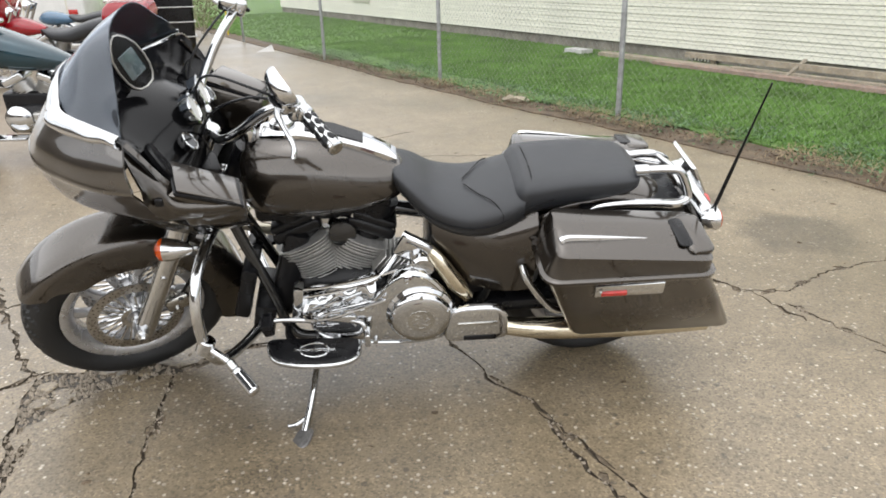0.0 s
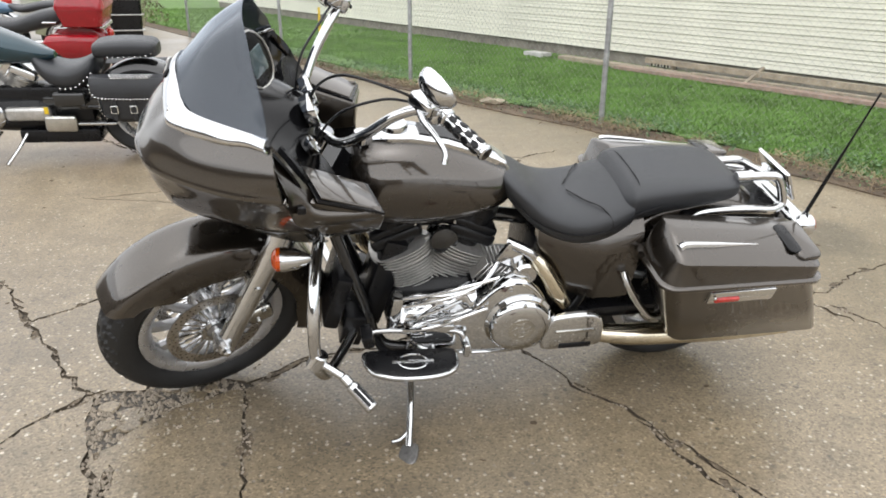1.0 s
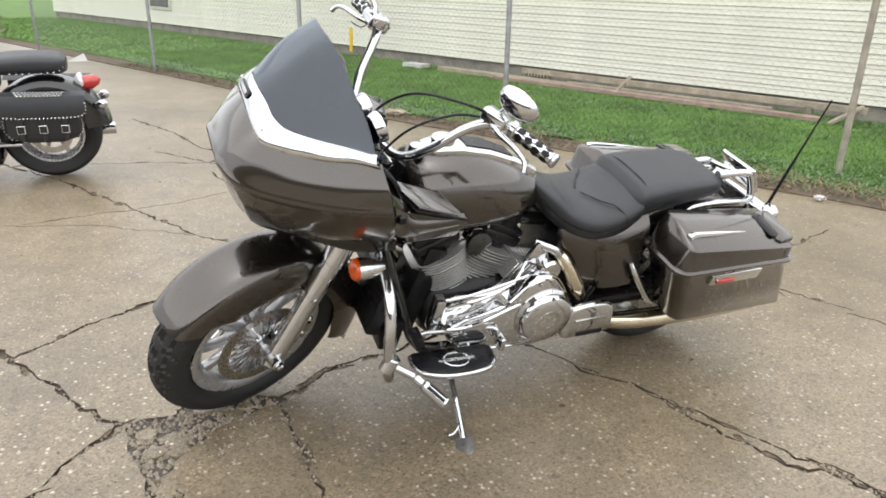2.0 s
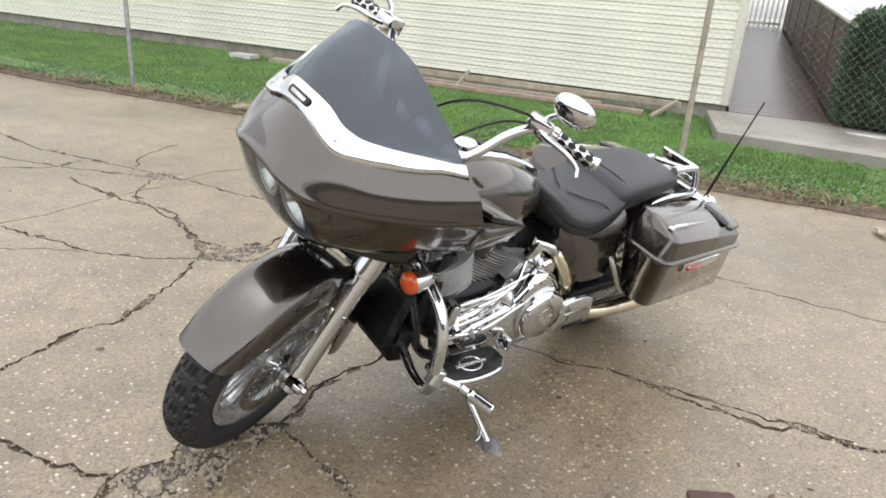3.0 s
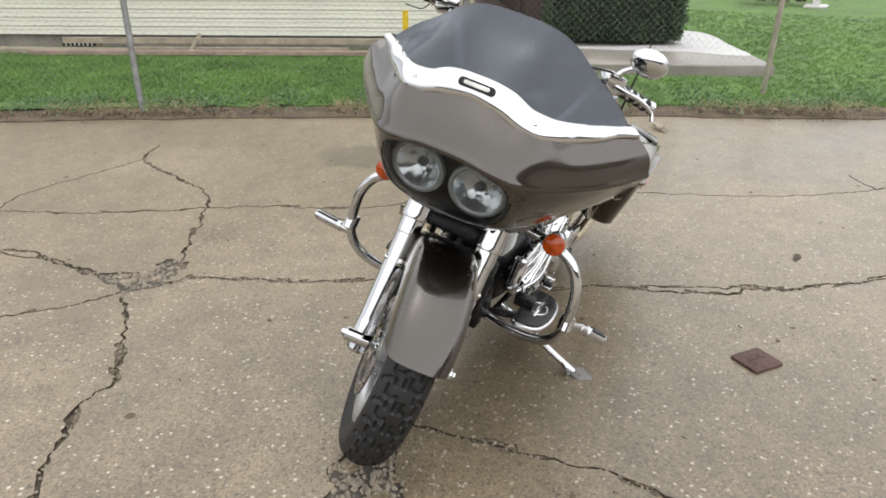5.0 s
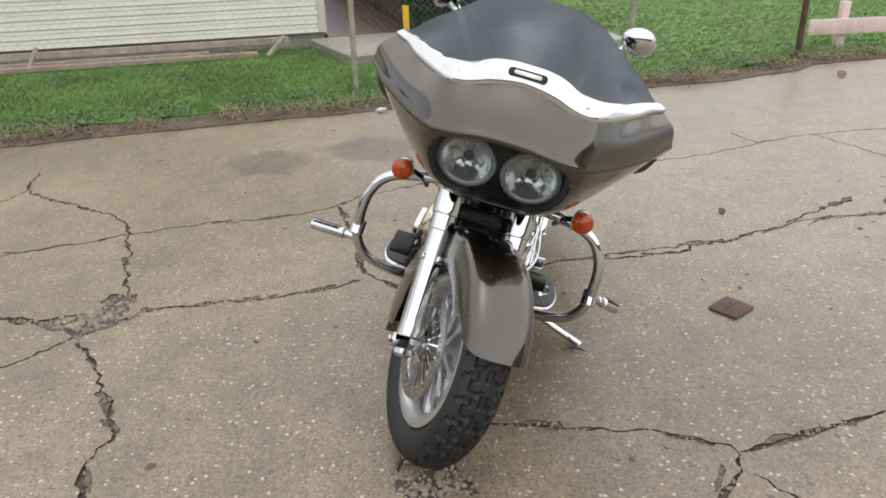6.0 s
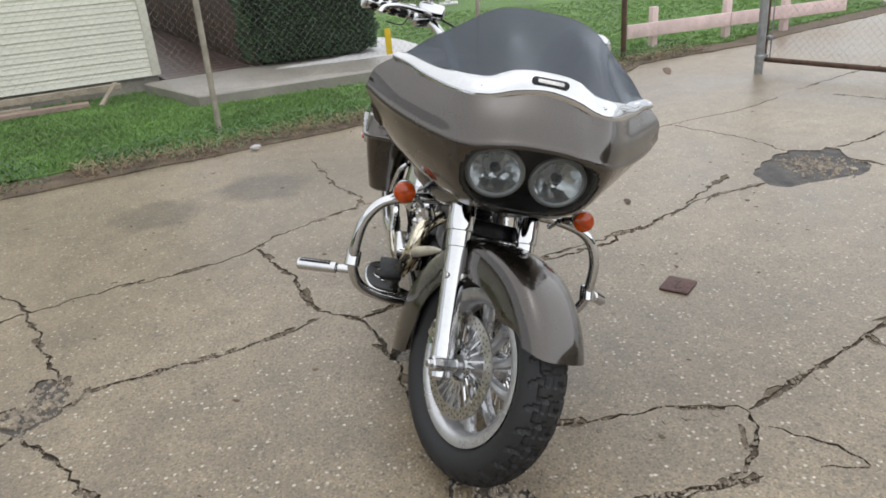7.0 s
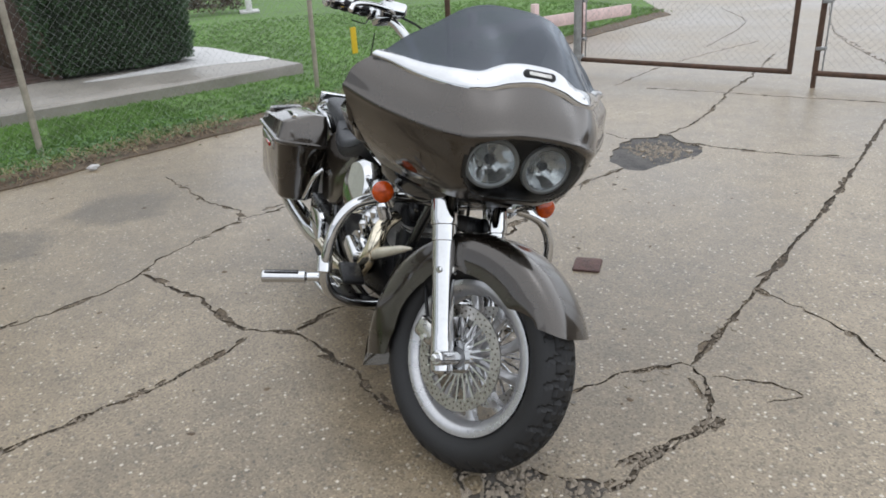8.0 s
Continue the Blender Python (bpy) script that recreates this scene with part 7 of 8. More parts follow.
ac = part("air_cleaner", lathe([(0.092, 0.0), (0.098, 0.012), (0.098, 0.05), (0.085, 0.066), (0.03, 0.074), (0.001, 0.075)], 40, am), CHROME, bike, "round chrome air cleaner")

# ---- crash bars, pegs, footboards ----
bar_pts = [(1.205, 0.035, 0.640), (1.225, 0.12, 0.655), (1.240, 0.235, 0.652), (1.250, 0.325, 0.625), (1.256, 0.372, 0.560), (1.256, 0.386, 0.47), (1.248, 0.380, 0.385), (1.225, 0.335, 0.318), (1.185, 0.23, 0.275), (1.13, 0.10, 0.255)]
for s in (1, -1):
    bar = part("crash_bar", tube([(x, s * y, z) for x, y, z in bar_pts], 0.0165, 14), CHROME, bike, "bent chrome engine guard")
    part("clamp", rod((1.262, s * 0.388, 0.405), (1.240, s * 0.386, 0.452), 0.024, seg=16, bev=0.004), CHROME, bar)
    if s > 0:
        a, b = Vector((1.175, 0.425, 0.425)), Vector((1.100, 0.505, 0.375))
        part("peg_arm", rod((1.240, 0.386, 0.452), a, 0.012, seg=12, bev=0.003), CHROME, bar)
    else:
        a, b = Vector((1.225, -0.385, 0.410)), Vector((1.168, -0.555, 0.380))
    part("peg_knuckle", rod(a, a.lerp(b, 0.25), 0.014, seg=14, bev=0.003), CHROME, bar)
    peg = part("highway_peg", rod(a.lerp(b, 0.25), b, 0.018, 0.019, seg=18, bev=0.005), CHROME, bar, "chrome highway peg with rubber strips")
    dpg = (b - a).normalized()
    up = Vector((0.0, 0.25 * s, 1)) - dpg * dpg.z
    for k in range(2):
        ax = up.normalized()
        ax.rotate(Matrix.Rotation((k - 0.5) * 0.75, 3, dpg))
        part("rubber_strip", rod(a.lerp(b, 0.36) + ax * 0.0155, b - dpg * 0.014 + ax * 0.0155, 0.0058, seg=10), BLACK, peg)
    # footboard: a half-moon plate with a black pad
    fm = Matrix(((-1, 0, 0, 0.955), (0, s, 0, s * 0.20), (0, 0, 1, 0.262), (0, 0, 0, 1))) @ pose(0, 0, 0, 0, 3, 0)
    shape = outline([(-0.145, 0.005), (-0.150, 0.05), (-0.125, 0.098), (-0.06, 0.122), (0.02, 0.126), (0.095, 0.116), (0.140, 0.085), (0.150, 0.035), (0.138, 0.004), (0.06, 0.0), (-0.06, 0.0)], 4)
    fb = part("footboard", plate(shape, 0.018, fm, 0.005), CHROME, bike, "chrome half-moon footboard with a black pad")
    pad = [(x * 0.93, 0.06 + (y - 0.06) * 0.88) for x, y in shape]
    padp = part("rubber_pad", plate(pad, 0.006, fm @ pose(0, 0, 0.0175), 0.002), BLACK, fb)
    ringp = [fm @ Vector((0.045 * math.cos(t), 0.062 + 0.030 * math.sin(t), 0.0245)) for t in (2 * math.pi * k / 24 for k in range(25))]
    part("pad_inlay", tube(ringp, 0.003, 6, 1), CHROME, padp)
    part("pad_inlay", slab_box(0.13, 0.012, 0.004, fm @ pose(0.0, 0.062, 0.0250), 0.001), CHROME, padp)
    part("footboard_bracket", tube([(1.05, s * 0.11, 0.25), (1.04, s * 0.17, 0.262), (1.0, s * 0.22, 0.258)], 0.013, 8), BLACK, bike)
    # folded passenger board
    pb = Matrix(((-1, 0, 0, 0.428), (0, 0, s, s * 0.200), (0, 1, 0, 0.318), (0, 0, 0, 1)))
    pf = part("passenger_board", plate(outline([(-0.100, -0.062), (-0.096, 0.02), (-0.066, 0.070), (0.055, 0.074), (0.094, 0.035), (0.102, -0.03), (0.09, -0.062), (0.0, -0.066)], 4), 0.03, pb, 0.009), CHROME, bike, "folded chrome passenger board")
    part("board_slot", slab_box(0.11, 0.02, 0.018, pb @ pose(0.01, -0.052, 0.024), 0.004), BLACK, pf)
    part("board_bar", slab_box(0.13, 0.010, 0.006, pb @ pose(0.0, 0.012, 0.032), 0.002), WORN_CHROME, pf)

# gear levers on the left, brake pedal on the right
part("heel_shifter", tube([(1.085, 0.215, 0.372), (1.06, 0.205, 0.370), (0.985, 0.19, 0.350), (0.93, 0.188, 0.335), (0.84, 0.200, 0.346), (0.80, 0.215, 0.345), (0.79, 0.225, 0.315)], 0.0085, 10), CHROME, bike, "chrome heel and toe gear lever")
part("shifter_pad", slab_box(0.035, 0.07, 0.045, pose(1.09, 0.225, 0.372, 0, 15, 0), 0.008), BLACK, bike)
part("shifter_pad", slab_box(0.02, 0.05, 0.05, pose(0.785, 0.235, 0.305), 0.006), CHROME, bike)
part("brake_pedal", tube([(1.09, -0.235, 0.36), (1.05, -0.215, 0.35), (0.97, -0.19, 0.30)], 0.009, 10), CHROME, bike)
part("pedal_pad", slab_box(0.10, 0.075, 0.02, pose(1.095, -0.25, 0.372, 0, 20, 0), 0.008), BLACK, bike)
st = part("side_stand", tube([(0.945, 0.13, 0.235), (0.950, 0.20, 0.214), (0.970, 0.35, 0.164), (0.990, 0.462, 0.136)], [0.016, 0.013, 0.012, 0.013], 10), CHROME, bike, "chrome side stand with a flat foot")
foot = plate(outline([(-0.03, -0.022), (0.03, -0.025), (0.045, 0.0), (0.03, 0.028), (-0.03, 0.024)], 4), 0.010, Matrix.Translation((0.993, 0.485, 0.1345)) @ Euler((radians(LEAN_DEG), 0, radians(70))).to_matrix().to_4x4(), 0.003)
part("stand_foot", foot, DARK_STEEL, st, "dull grey steel foot")
part("stand_tab", tube([(0.982, 0.41, 0.150), (1.015, 0.44, 0.150), (1.040, 0.45, 0.155)], 0.006, 8), CHROME, st)

# ---- front turn signals ----
for s in (1, -1):
    stem = part("signal_stem", tube([(1.225, s * 0.205, 0.655), (1.248, s * 0.230, 0.690), (1.284, s * 0.258, 0.712)], 0.009, 8), CHROME, bike, "chrome turn signal stem")
    sg = aim((1.312, s * 0.275, 0.722), (1, 0, 0.02))
    bodyp = part("turn_signal", lathe([(0.008, -0.068), (0.018, -0.055), (0.028, -0.03), (0.033, 0.0), (0.033, 0.010)], 24, sg), CHROME, stem, "chrome bullet turn signal")
    part("signal_lens", lathe([(0.032, 0.008), (0.031, 0.020), (0.020, 0.030), (0.001, 0.033)], 24, sg), AMBER, bodyp, "amber lens")


# ---- handlebar ----
def build_handlebar():
    pts = [(-0.045, 0.0, 0.735), (-0.045, 0.06, 0.738), (-0.05, 0.125, 0.760), (-0.068, 0.175, 0.83), (-0.090, 0.210, 0.91), (-0.118, 0.245, 0.962), (-0.145, 0.29, 0.986), (-0.170, 0.37, 0.988), (-0.180, 0.42, 0.986)]
    hb = part("handlebar", at_front(tube([(x, -y, z) for x, y, z in pts[:0:-1]] + pts, 0.0135, 12)), CHROME, bike, "wide chrome handlebar")
    for s in (1, -1):
        part("riser", at_front(rod((-0.04, s * 0.05, 0.66), (-0.046, s * 0.05, 0.755), 0.024, seg=16, bev=0.004)), CHROME, hb)
        a, b = Vector((-0.152, s * 0.312, 0.988)), Vector((-0.184, s * 0.436, 0.986))
        grip = part("grip", at_front(rod(a, b, 0.0185, seg=20, bev=0.003)), CHROME, hb, "chrome grip with black rubber ovals")
        part("grip_end", at_front(rod(b - (b - a) * 0.02, b + (b - a).normalized() * 0.012, 0.021, seg=20, bev=0.004)), CHROME, grip)
        part("grip_collar", at_front(rod(a - (b - a) * 0.14, a + (b - a) * 0.04, 0.024, seg=20, bev=0.004)), CHROME, grip)
        d = (b - a).normalized()
        u = d.orthogonal().normalized()
        for k in range(4):
            for j in range(6):
                ax = u.copy()
                ax.rotate(Matrix.Rotation(j * math.pi / 3 + (k % 2) * 0.5, 3, d))
                c = a.lerp(b, 0.16 + 0.225 * k) + ax * 0.0175
                bm = bmesh.new()
                bmesh.ops.create_icosphere(bm, subdivisions=1, radius=1.0)
                rot = Matrix((d, ax.cross(d), ax)).transposed().to_4x4()
                bmesh.ops.transform(bm, matrix=Matrix.Translation(c) @ rot @ Matrix.Diagonal((0.0145, 0.0100, 0.0048, 1)), verts=bm.verts)
                part("grip_pad", at_front(bm), BLACK, grip)
        sw = part("switch_housing", at_front(slab_box(0.05, 0.06, 0.052, pose(-0.140, s * 0.276, 0.982, s * -15, 0, s * 18), 0.014, 3)), CHROME, hb, "chrome switch housing")
        for k in range(3):
            part("switch_button", at_front(slab_box(0.008, 0.014, 0.010, pose(-0.168, s * (0.262 + 0.016 * k), 0.986 - 0.008 * (k % 2)), 0.002, 1)), BLACK, sw)
        mc = part("master_cylinder", at_front(slab_box(0.055, 0.075, 0.038, pose(-0.104, s * 0.268, 0.992, 0, 8, s * 18), 0.010, 3)), CHROME, hb, "chrome lever bracket")
        lv = [(-0.090, s * 0.275, 0.975), (-0.080, s * 0.315, 0.970), (-0.085, s * 0.37, 0.966), (-0.095, s * 0.415, 0.952), (-0.097, s * 0.430, 0.930)]
        part("lever", at_front(tube(lv, [0.008, 0.009, 0.0075, 0.006, 0.0075], 10)), CHROME, mc, "chrome hand lever")
        # mirror on its stalk
        st0 = [(-0.100, s * 0.272, 1.005), (-0.095, s * 0.285, 1.025), (-0.080, s * 0.310, 1.044), (-0.068, s * 0.330, 1.054)]
        mir = part("mirror_stalk", at_front(tube(st0, [0.008, 0.008, 0.007, 0.009], 10)), CHROME, hb, "chrome mirror stalk")
        back = FRONT.to_3x3().inverted() @ BIKE.to_3x3().inverted() @ Vector((-0.76, -0.22, -0.50))
        mm = aim((-0.052, s * 0.334, 1.068), (back.x, s * back.y, back.z))
        shell = bmesh.new()
        prof = [(1.0, -0.006), (1.02, 0.0), (0.97, 0.012), (0.78, 0.026), (0.45, 0.034), (0.01, 0.036)]
        rings([[mm @ Vector((0.060 * r * math.cos(t), 0.044 * r * math.sin(t), h)) for t in (2 * math.pi * k / 32 for k in range(32))] for r, h in prof], bm=shell)
        sh = part("mirror", at_front(shell), CHROME, mir, "oval chrome mirror")
        part("mirror_glass", at_front(rings([[mm @ Vector((0.057 * math.cos(t), 0.041 * math.sin(t), h)) for t in (2 * math.pi * k / 32 for k in range(32))] for h in (-0.009, -0.0055)])), MIRROR, sh)
        cab = [(-0.10, s * 0.25, 0.980), (-0.05, s * 0.19, 0.94), (0.0, s * 0.13, 0.85), (-0.01, s * 0.08, 0.74), (-0.03, s * 0.06, 0.62)]
        part("cable", at_front(tube(cab, 0.0036, 8)), BLACK, hb, "black control cable")
    part("cable", at_front(tube([(-0.10, 0.262, 0.99), (-0.03, 0.23, 0.99), (0.03, 0.11, 0.94), (0.02, 0.02, 0.85), (-0.03, -0.04, 0.75)], 0.0038, 8)), BLACK, hb, "black control cable")
    # paper tag and key hanging from the right grip
    tg = part("tag_string", at_front(tube([(-0.145, -0.315, 0.972), (-0.145, -0.335, 0.94), (-0.143, -0.384, 0.932)], 0.0018, 5)), BLACK, hb)
    upright = BIKE.to_3x3().inverted().to_4x4() @ Euler((0, 0, radians(20))).to_matrix().to_4x4()
    loop = FRONT @ Vector((-0.143, -0.385, 0.935))
    part("price_tag", slab_box(0.003, 0.018, 0.072, Matrix.Translation(loop) @ upright @ pose(0, 0, -0.058), 0.001, 1), YELLOW_TAG, tg, "yellow paper tag")


build_handlebar()

# the engine, guards and boards ride a little above the lower frame rails
LOW = {"crankcase", "front_cylinder", "rear_cylinder", "fin", "rocker_box", "rocker_cover", "bolt", "spark_plug_boot", "horn_cover", "primary_cover", "cover_ridge", "derby_cover", "emblem", "emblem_leaf",
       "inspection_cover", "timing_cover", "cooling_rib", "lifter_block", "starter_cover", "oil_line", "shift_rod", "header_pipe", "air_cleaner", "footboard", "rubber_pad", "pad_inlay",
       "footboard_bracket", "passenger_board", "board_slot", "board_bar", "heel_shifter", "shifter_pad", "brake_pedal", "pedal_pad", "crash_bar", "clamp", "muffler"}
for ob in bike.children_recursive:
    kind = ob.name.split(".")[0]
    if kind in LOW and not (ob.parent and ob.parent.name.startswith(("fork_leg", "brake_caliper"))):
        ob.data.transform(Matrix.Translation((-0.010, 0, 0.028) if kind in ("crash_bar", "clamp") else (0, 0, 0.003)))


# ---- other motorcycles parked behind ----
def bike_frame(x, y, heading, lean):
    return Matrix.Translation((x, y, 0.003)) @ Euler((0, 0, radians(heading))).to_matrix().to_4x4() @ Euler((radians(-lean), 0, 0)).to_matrix().to_4x4()


def plain_wheel(b, name, x, r, w, rim, spokes=7):
    def put(bm):
        bmesh.ops.translate(bm, vec=(x, 0, r), verts=bm.verts)
        return bm
    hub = part(name, put(rod((0, -0.07, 0), (0, 0.07, 0), 0.045, seg=18, bev=0.006)), ALLOY, b, "cast wheel with a black tyre")
    prof = [(rim, -w * 0.36), (rim + 0.02, -w * 0.46), (r - 0.04, -w * 0.5), (r - 0.012, -w * 0.36), (r, 0), (r - 0.012, w * 0.36), (r - 0.04, w * 0.5), (rim + 0.02, w * 0.46), (rim, w * 0.36)]
    part("tyre", put(lathe(prof, 56, AXLE, closed=True)), RUBBER, hub)
    part("rim", put(rim_bm(rim, w * 0.7)), ALLOY, hub)
    for k in range(spokes):
        part("spoke", put(spoke_bm(2 * math.pi * k / spokes, 0.035, rim - 0.02, 0.03, 0.03, 0.03)), ALLOY, hub)
    part("brake_disc", put(disc_bm(0.14, 0.10, 0.075)), DISC_STEEL, hub)
    return hub


def arc_fender(x, zc, r, a0, a1, half, drop):
    secs = []
    for k in range(25):
        a = radians(a0 + (a1 - a0) * k / 24)
        sec = []
        for j in range(13):
            u = -1 + j / 6
            yy = half * math.sin(u * math.pi / 2)
            rr = r - 0.04 * (1 - math.cos(u * math.pi / 2)) - (drop * (abs(u) - 0.75) / 0.25 if abs(u) > 0.75 else 0)
            sec.append(Vector((x + rr * math.cos(a), yy, zc + rr * math.sin(a))))
        secs.append(sec)
    return sheet(secs, 0.004)


def engine_block(b, x):
    c = part("crankcase", rings([super_ring(xx, 0, w, z0, z1) for xx, w, z0, z1 in ((x + 0.25, 0.10, 0.24, 0.40), (x + 0.22, 0.14, 0.21, 0.45), (x, 0.16, 0.20, 0.48), (x - 0.25, 0.15, 0.21, 0.46), (x - 0.30, 0.11, 0.24, 0.42))]), BLACK, b, "dark engine crankcase")
    part("side_cover_round", lathe([(0.10, 0), (0.105, 0.02), (0.085, 0.045), (0.03, 0.06), (0.001, 0.062)], 32, aim((x + 0.12, 0.14, 0.35), (0, 1, 0))), CHROME, c, "round chrome engine cover")
    part("side_cover_long", slab_box(0.30, 0.06, 0.10, pose(x - 0.14, 0.155, 0.36), 0.025, 3), FINS, c)
    for lean in (26, -26):
        d = Vector((math.sin(radians(lean)), 0, math.cos(radians(lean))))
        m = aim(Vector((x, 0, 0.36)) + d * 0.10, d)
        cy = part("cylinder", lathe([(0.07, 0), (0.07, 0.2)], 20, m), FINS, b, "finned grey cylinder")
        for k in range(9):
            part("fin", lathe([(0.09, 0), (0.09, 0.007)], 24, m @ pose(0, 0, 0.01 + k * 0.017)), FINS, cy)
        part("rocker_box", slab_box(0.17, 0.18, 0.07, m @ pose(0, 0, 0.20), 0.02, 3), CHROME, cy)


def bars_and_fork(b, ax, r, rake=28):
    d = Vector((-math.sin(radians(rake)), 0, math.cos(radians(rake))))
    for s in (1, -1):
        a = Vector((ax, s * 0.11, r))
        f = part("fork_leg", rod(a - d * 0.03, a + d * 0.42, 0.03, seg=16, bev=0.004), WORN_CHROME, b)
        part("fork_tube", rod(a + d * 0.42, a + d * 0.74, 0.024, seg=14), CHROME, f)
    top = Vector((ax, 0, r)) + d * 0.76
    part("handlebar", tube([top + Vector((-0.22, -0.42, 0.20)), top + Vector((-0.05, -0.34, 0.22)), top + Vector((0.0, -0.12, 0.06)), top, top + Vector((0.0, 0.12, 0.06)), top + Vector((-0.05, 0.34, 0.22)), top + Vector((-0.22, 0.42, 0.20))], 0.013, 10), CHROME, b, "chrome handlebar")
    part("headlamp", lathe([(0.03, -0.10), (0.075, -0.06), (0.09, 0.0), (0.085, 0.02), (0.05, 0.035), (0.001, 0.04)], 28, aim(top + Vector((0.12, 0, -0.06)), (1, 0, 0))), CHROME, b)


def studs(b, pts, n, mname="stud"):
    """Small nickel studs in a row along a line of (x, y, z)."""
    line = glide(pts, 8)
    lens = [0.0]
    for p, q in zip(line, line[1:]):
        lens.append(lens[-1] + (q - p).length)
    for k in range(n):
        t = lens[-1] * (k + 0.5) / n
        i = max(j for j in range(len(line) - 1) if lens[j] <= t)
        p = line[i].lerp(line[i + 1], (t - lens[i]) / max(1e-6, lens[i + 1] - lens[i]))
        ob = new(mname, STUD_MESH)
        ob.parent = b
        ob.location = p


sb = bmesh.new()
bmesh.ops.create_icosphere(sb, subdivisions=1, radius=0.0075)
STUD_MESH = bpy.data.meshes.new("stud")
sb.to_mesh(STUD_MESH)
sb.free()
STUD_MESH.materials.append(STUD)


def build_cruiser():
    b = thing("motorcycle", bike_frame(-2.20, 5.66, 183, 8), "black and teal cruiser motorcycle with studded leather saddlebags", "motorcycle")
    plain_wheel(b, "rear_wheel", 0, 0.325, 0.17, 0.215)
    plain_wheel(b, "front_wheel", 1.62, 0.325, 0.13, 0.225)
    part("rear_fender", arc_fender(-0.02, 0.335, 0.385, 18, 172, 0.12, 0.12), GLOSS_BLACK, b, "gloss black rear fender", sharp=60)
    part("front_fender", arc_fender(1.62, 0.325, 0.365, 10, 165, 0.085, 0.10), TEAL_PAINT, b, "dark teal front fender", sharp=60)
    tl = part("tail_lamp", lathe([(0.045, -0.05), (0.05, 0.0), (0.035, 0.05), (0.005, 0.07)], 20, aim((-0.29, 0.0, 0.665), (-0.9, 0, 0.25))), RED_LENS, b, "red tail lamp")
    part("lamp_base", lathe([(0.03, -0.05), (0.055, -0.02), (0.052, 0.0)], 20, aim((-0.25, 0.0, 0.68), (-0.9, 0, 0.25))), WHITE_PAINT, b, "pale lamp housing")
    for s in (1, -1):
        part("rear_signal", lathe([(0.012, -0.05), (0.032, -0.02), (0.034, 0.01), (0.015, 0.03)], 16, aim((-0.36, s * 0.12, 0.54), (-1, 0, 0))), CHROME, b)
    seat = part("seat", body([(0.70, 0.06, 0.69, 0.76), (0.66, 0.12, 0.62, 0.755), (0.58, 0.17, 0.55, 0.71), (0.48, 0.19, 0.52, 0.69), (0.38, 0.19, 0.53, 0.71), (0.30, 0.16, 0.58, 0.75), (0.26, 0.10, 0.64, 0.76)], e_top=3), LEATHER, b, "black leather rider seat edged with studs")
    pad = part("passenger_pad", body([(0.27, 0.09, 0.755, 0.82), (0.25, 0.14, 0.735, 0.845), (0.15, 0.15, 0.730, 0.86), (0.0, 0.14, 0.735, 0.865), (-0.12, 0.13, 0.735, 0.855), (-0.16, 0.08, 0.75, 0.83)], e_top=4), LEATHER, b, "black leather passenger pad edged with studs")
    studs(b, [(0.18, 0.152, 0.758), (0.05, 0.152, 0.758), (-0.10, 0.135, 0.765), (-0.155, 0.085, 0.80)], 10)
    studs(b, [(0.52, 0.188, 0.548), (0.42, 0.194, 0.552), (0.34, 0.184, 0.60), (0.28, 0.15, 0.66)], 8)
    part("tank", body([(1.46, 0.05, 0.86, 0.95), (1.40, 0.11, 0.80, 1.02), (1.26, 0.165, 0.75, 1.04), (1.08, 0.175, 0.71, 1.00), (0.90, 0.155, 0.69, 0.93), (0.74, 0.115, 0.69, 0.86), (0.62, 0.075, 0.70, 0.80), (0.55, 0.03, 0.72, 0.77)]), TEAL_PAINT, b, "dark teal fuel tank")
    part("tank_console", slab_box(0.30, 0.06, 0.03, pose(1.16, 0, 1.028, 0, 10, 0), 0.012, 2), CHROME, b)
    engine_block(b, 0.90)
    part("frame_rail", slab_box(0.50, 0.24, 0.10, pose(0.42, 0, 0.42), 0.02), GLOSS_BLACK, b)
    part("side_panel", slab_box(0.22, 0.05, 0.10, pose(0.46, 0.17, 0.47), 0.02, 3), GLOSS_BLACK, b)
    # black block added for the engine bay's shade; it stops the view through
    part("dark_filler", slab_box(0.80, 0.20, 0.30, pose(0.74, 0, 0.39), 0.03), BLACK, b)
    part("gearbox_cover", slab_box(0.22, 0.07, 0.12, pose(0.55, 0.16, 0.29), 0.02, 3), WORN_CHROME, b, "polished gearbox cover")
    part("lower_box", slab_box(0.55, 0.20, 0.10, pose(0.58, 0.06, 0.19), 0.015), BLACK, b)
    part("passenger_peg_plate", slab_box(0.26, 0.09, 0.02, pose(0.27, 0.25, 0.325), 0.008), CHROME, b)
    part("yellow_tag", slab_box(0.03, 0.004, 0.05, pose(0.62, 0.21, 0.40), 0.001, 1), YELLOW_TAG, b)
    part("muffler", tube([(0.9, -0.18, 0.25), (0.4, -0.2, 0.24), (-0.4, -0.21, 0.26)], [0.03, 0.045, 0.045], 16), CHROME, b)
    part("side_stand", tube([(0.80, 0.14, 0.22), (0.84, 0.26, 0.14), (0.90, 0.36, 0.055)], 0.013, 8), CHROME, b)
    part("floorboard", slab_box(0.32, 0.11, 0.02, pose(1.10, 0.25, 0.24), 0.008), CHROME, b)
    bars_and_fork(b, 1.62, 0.325)
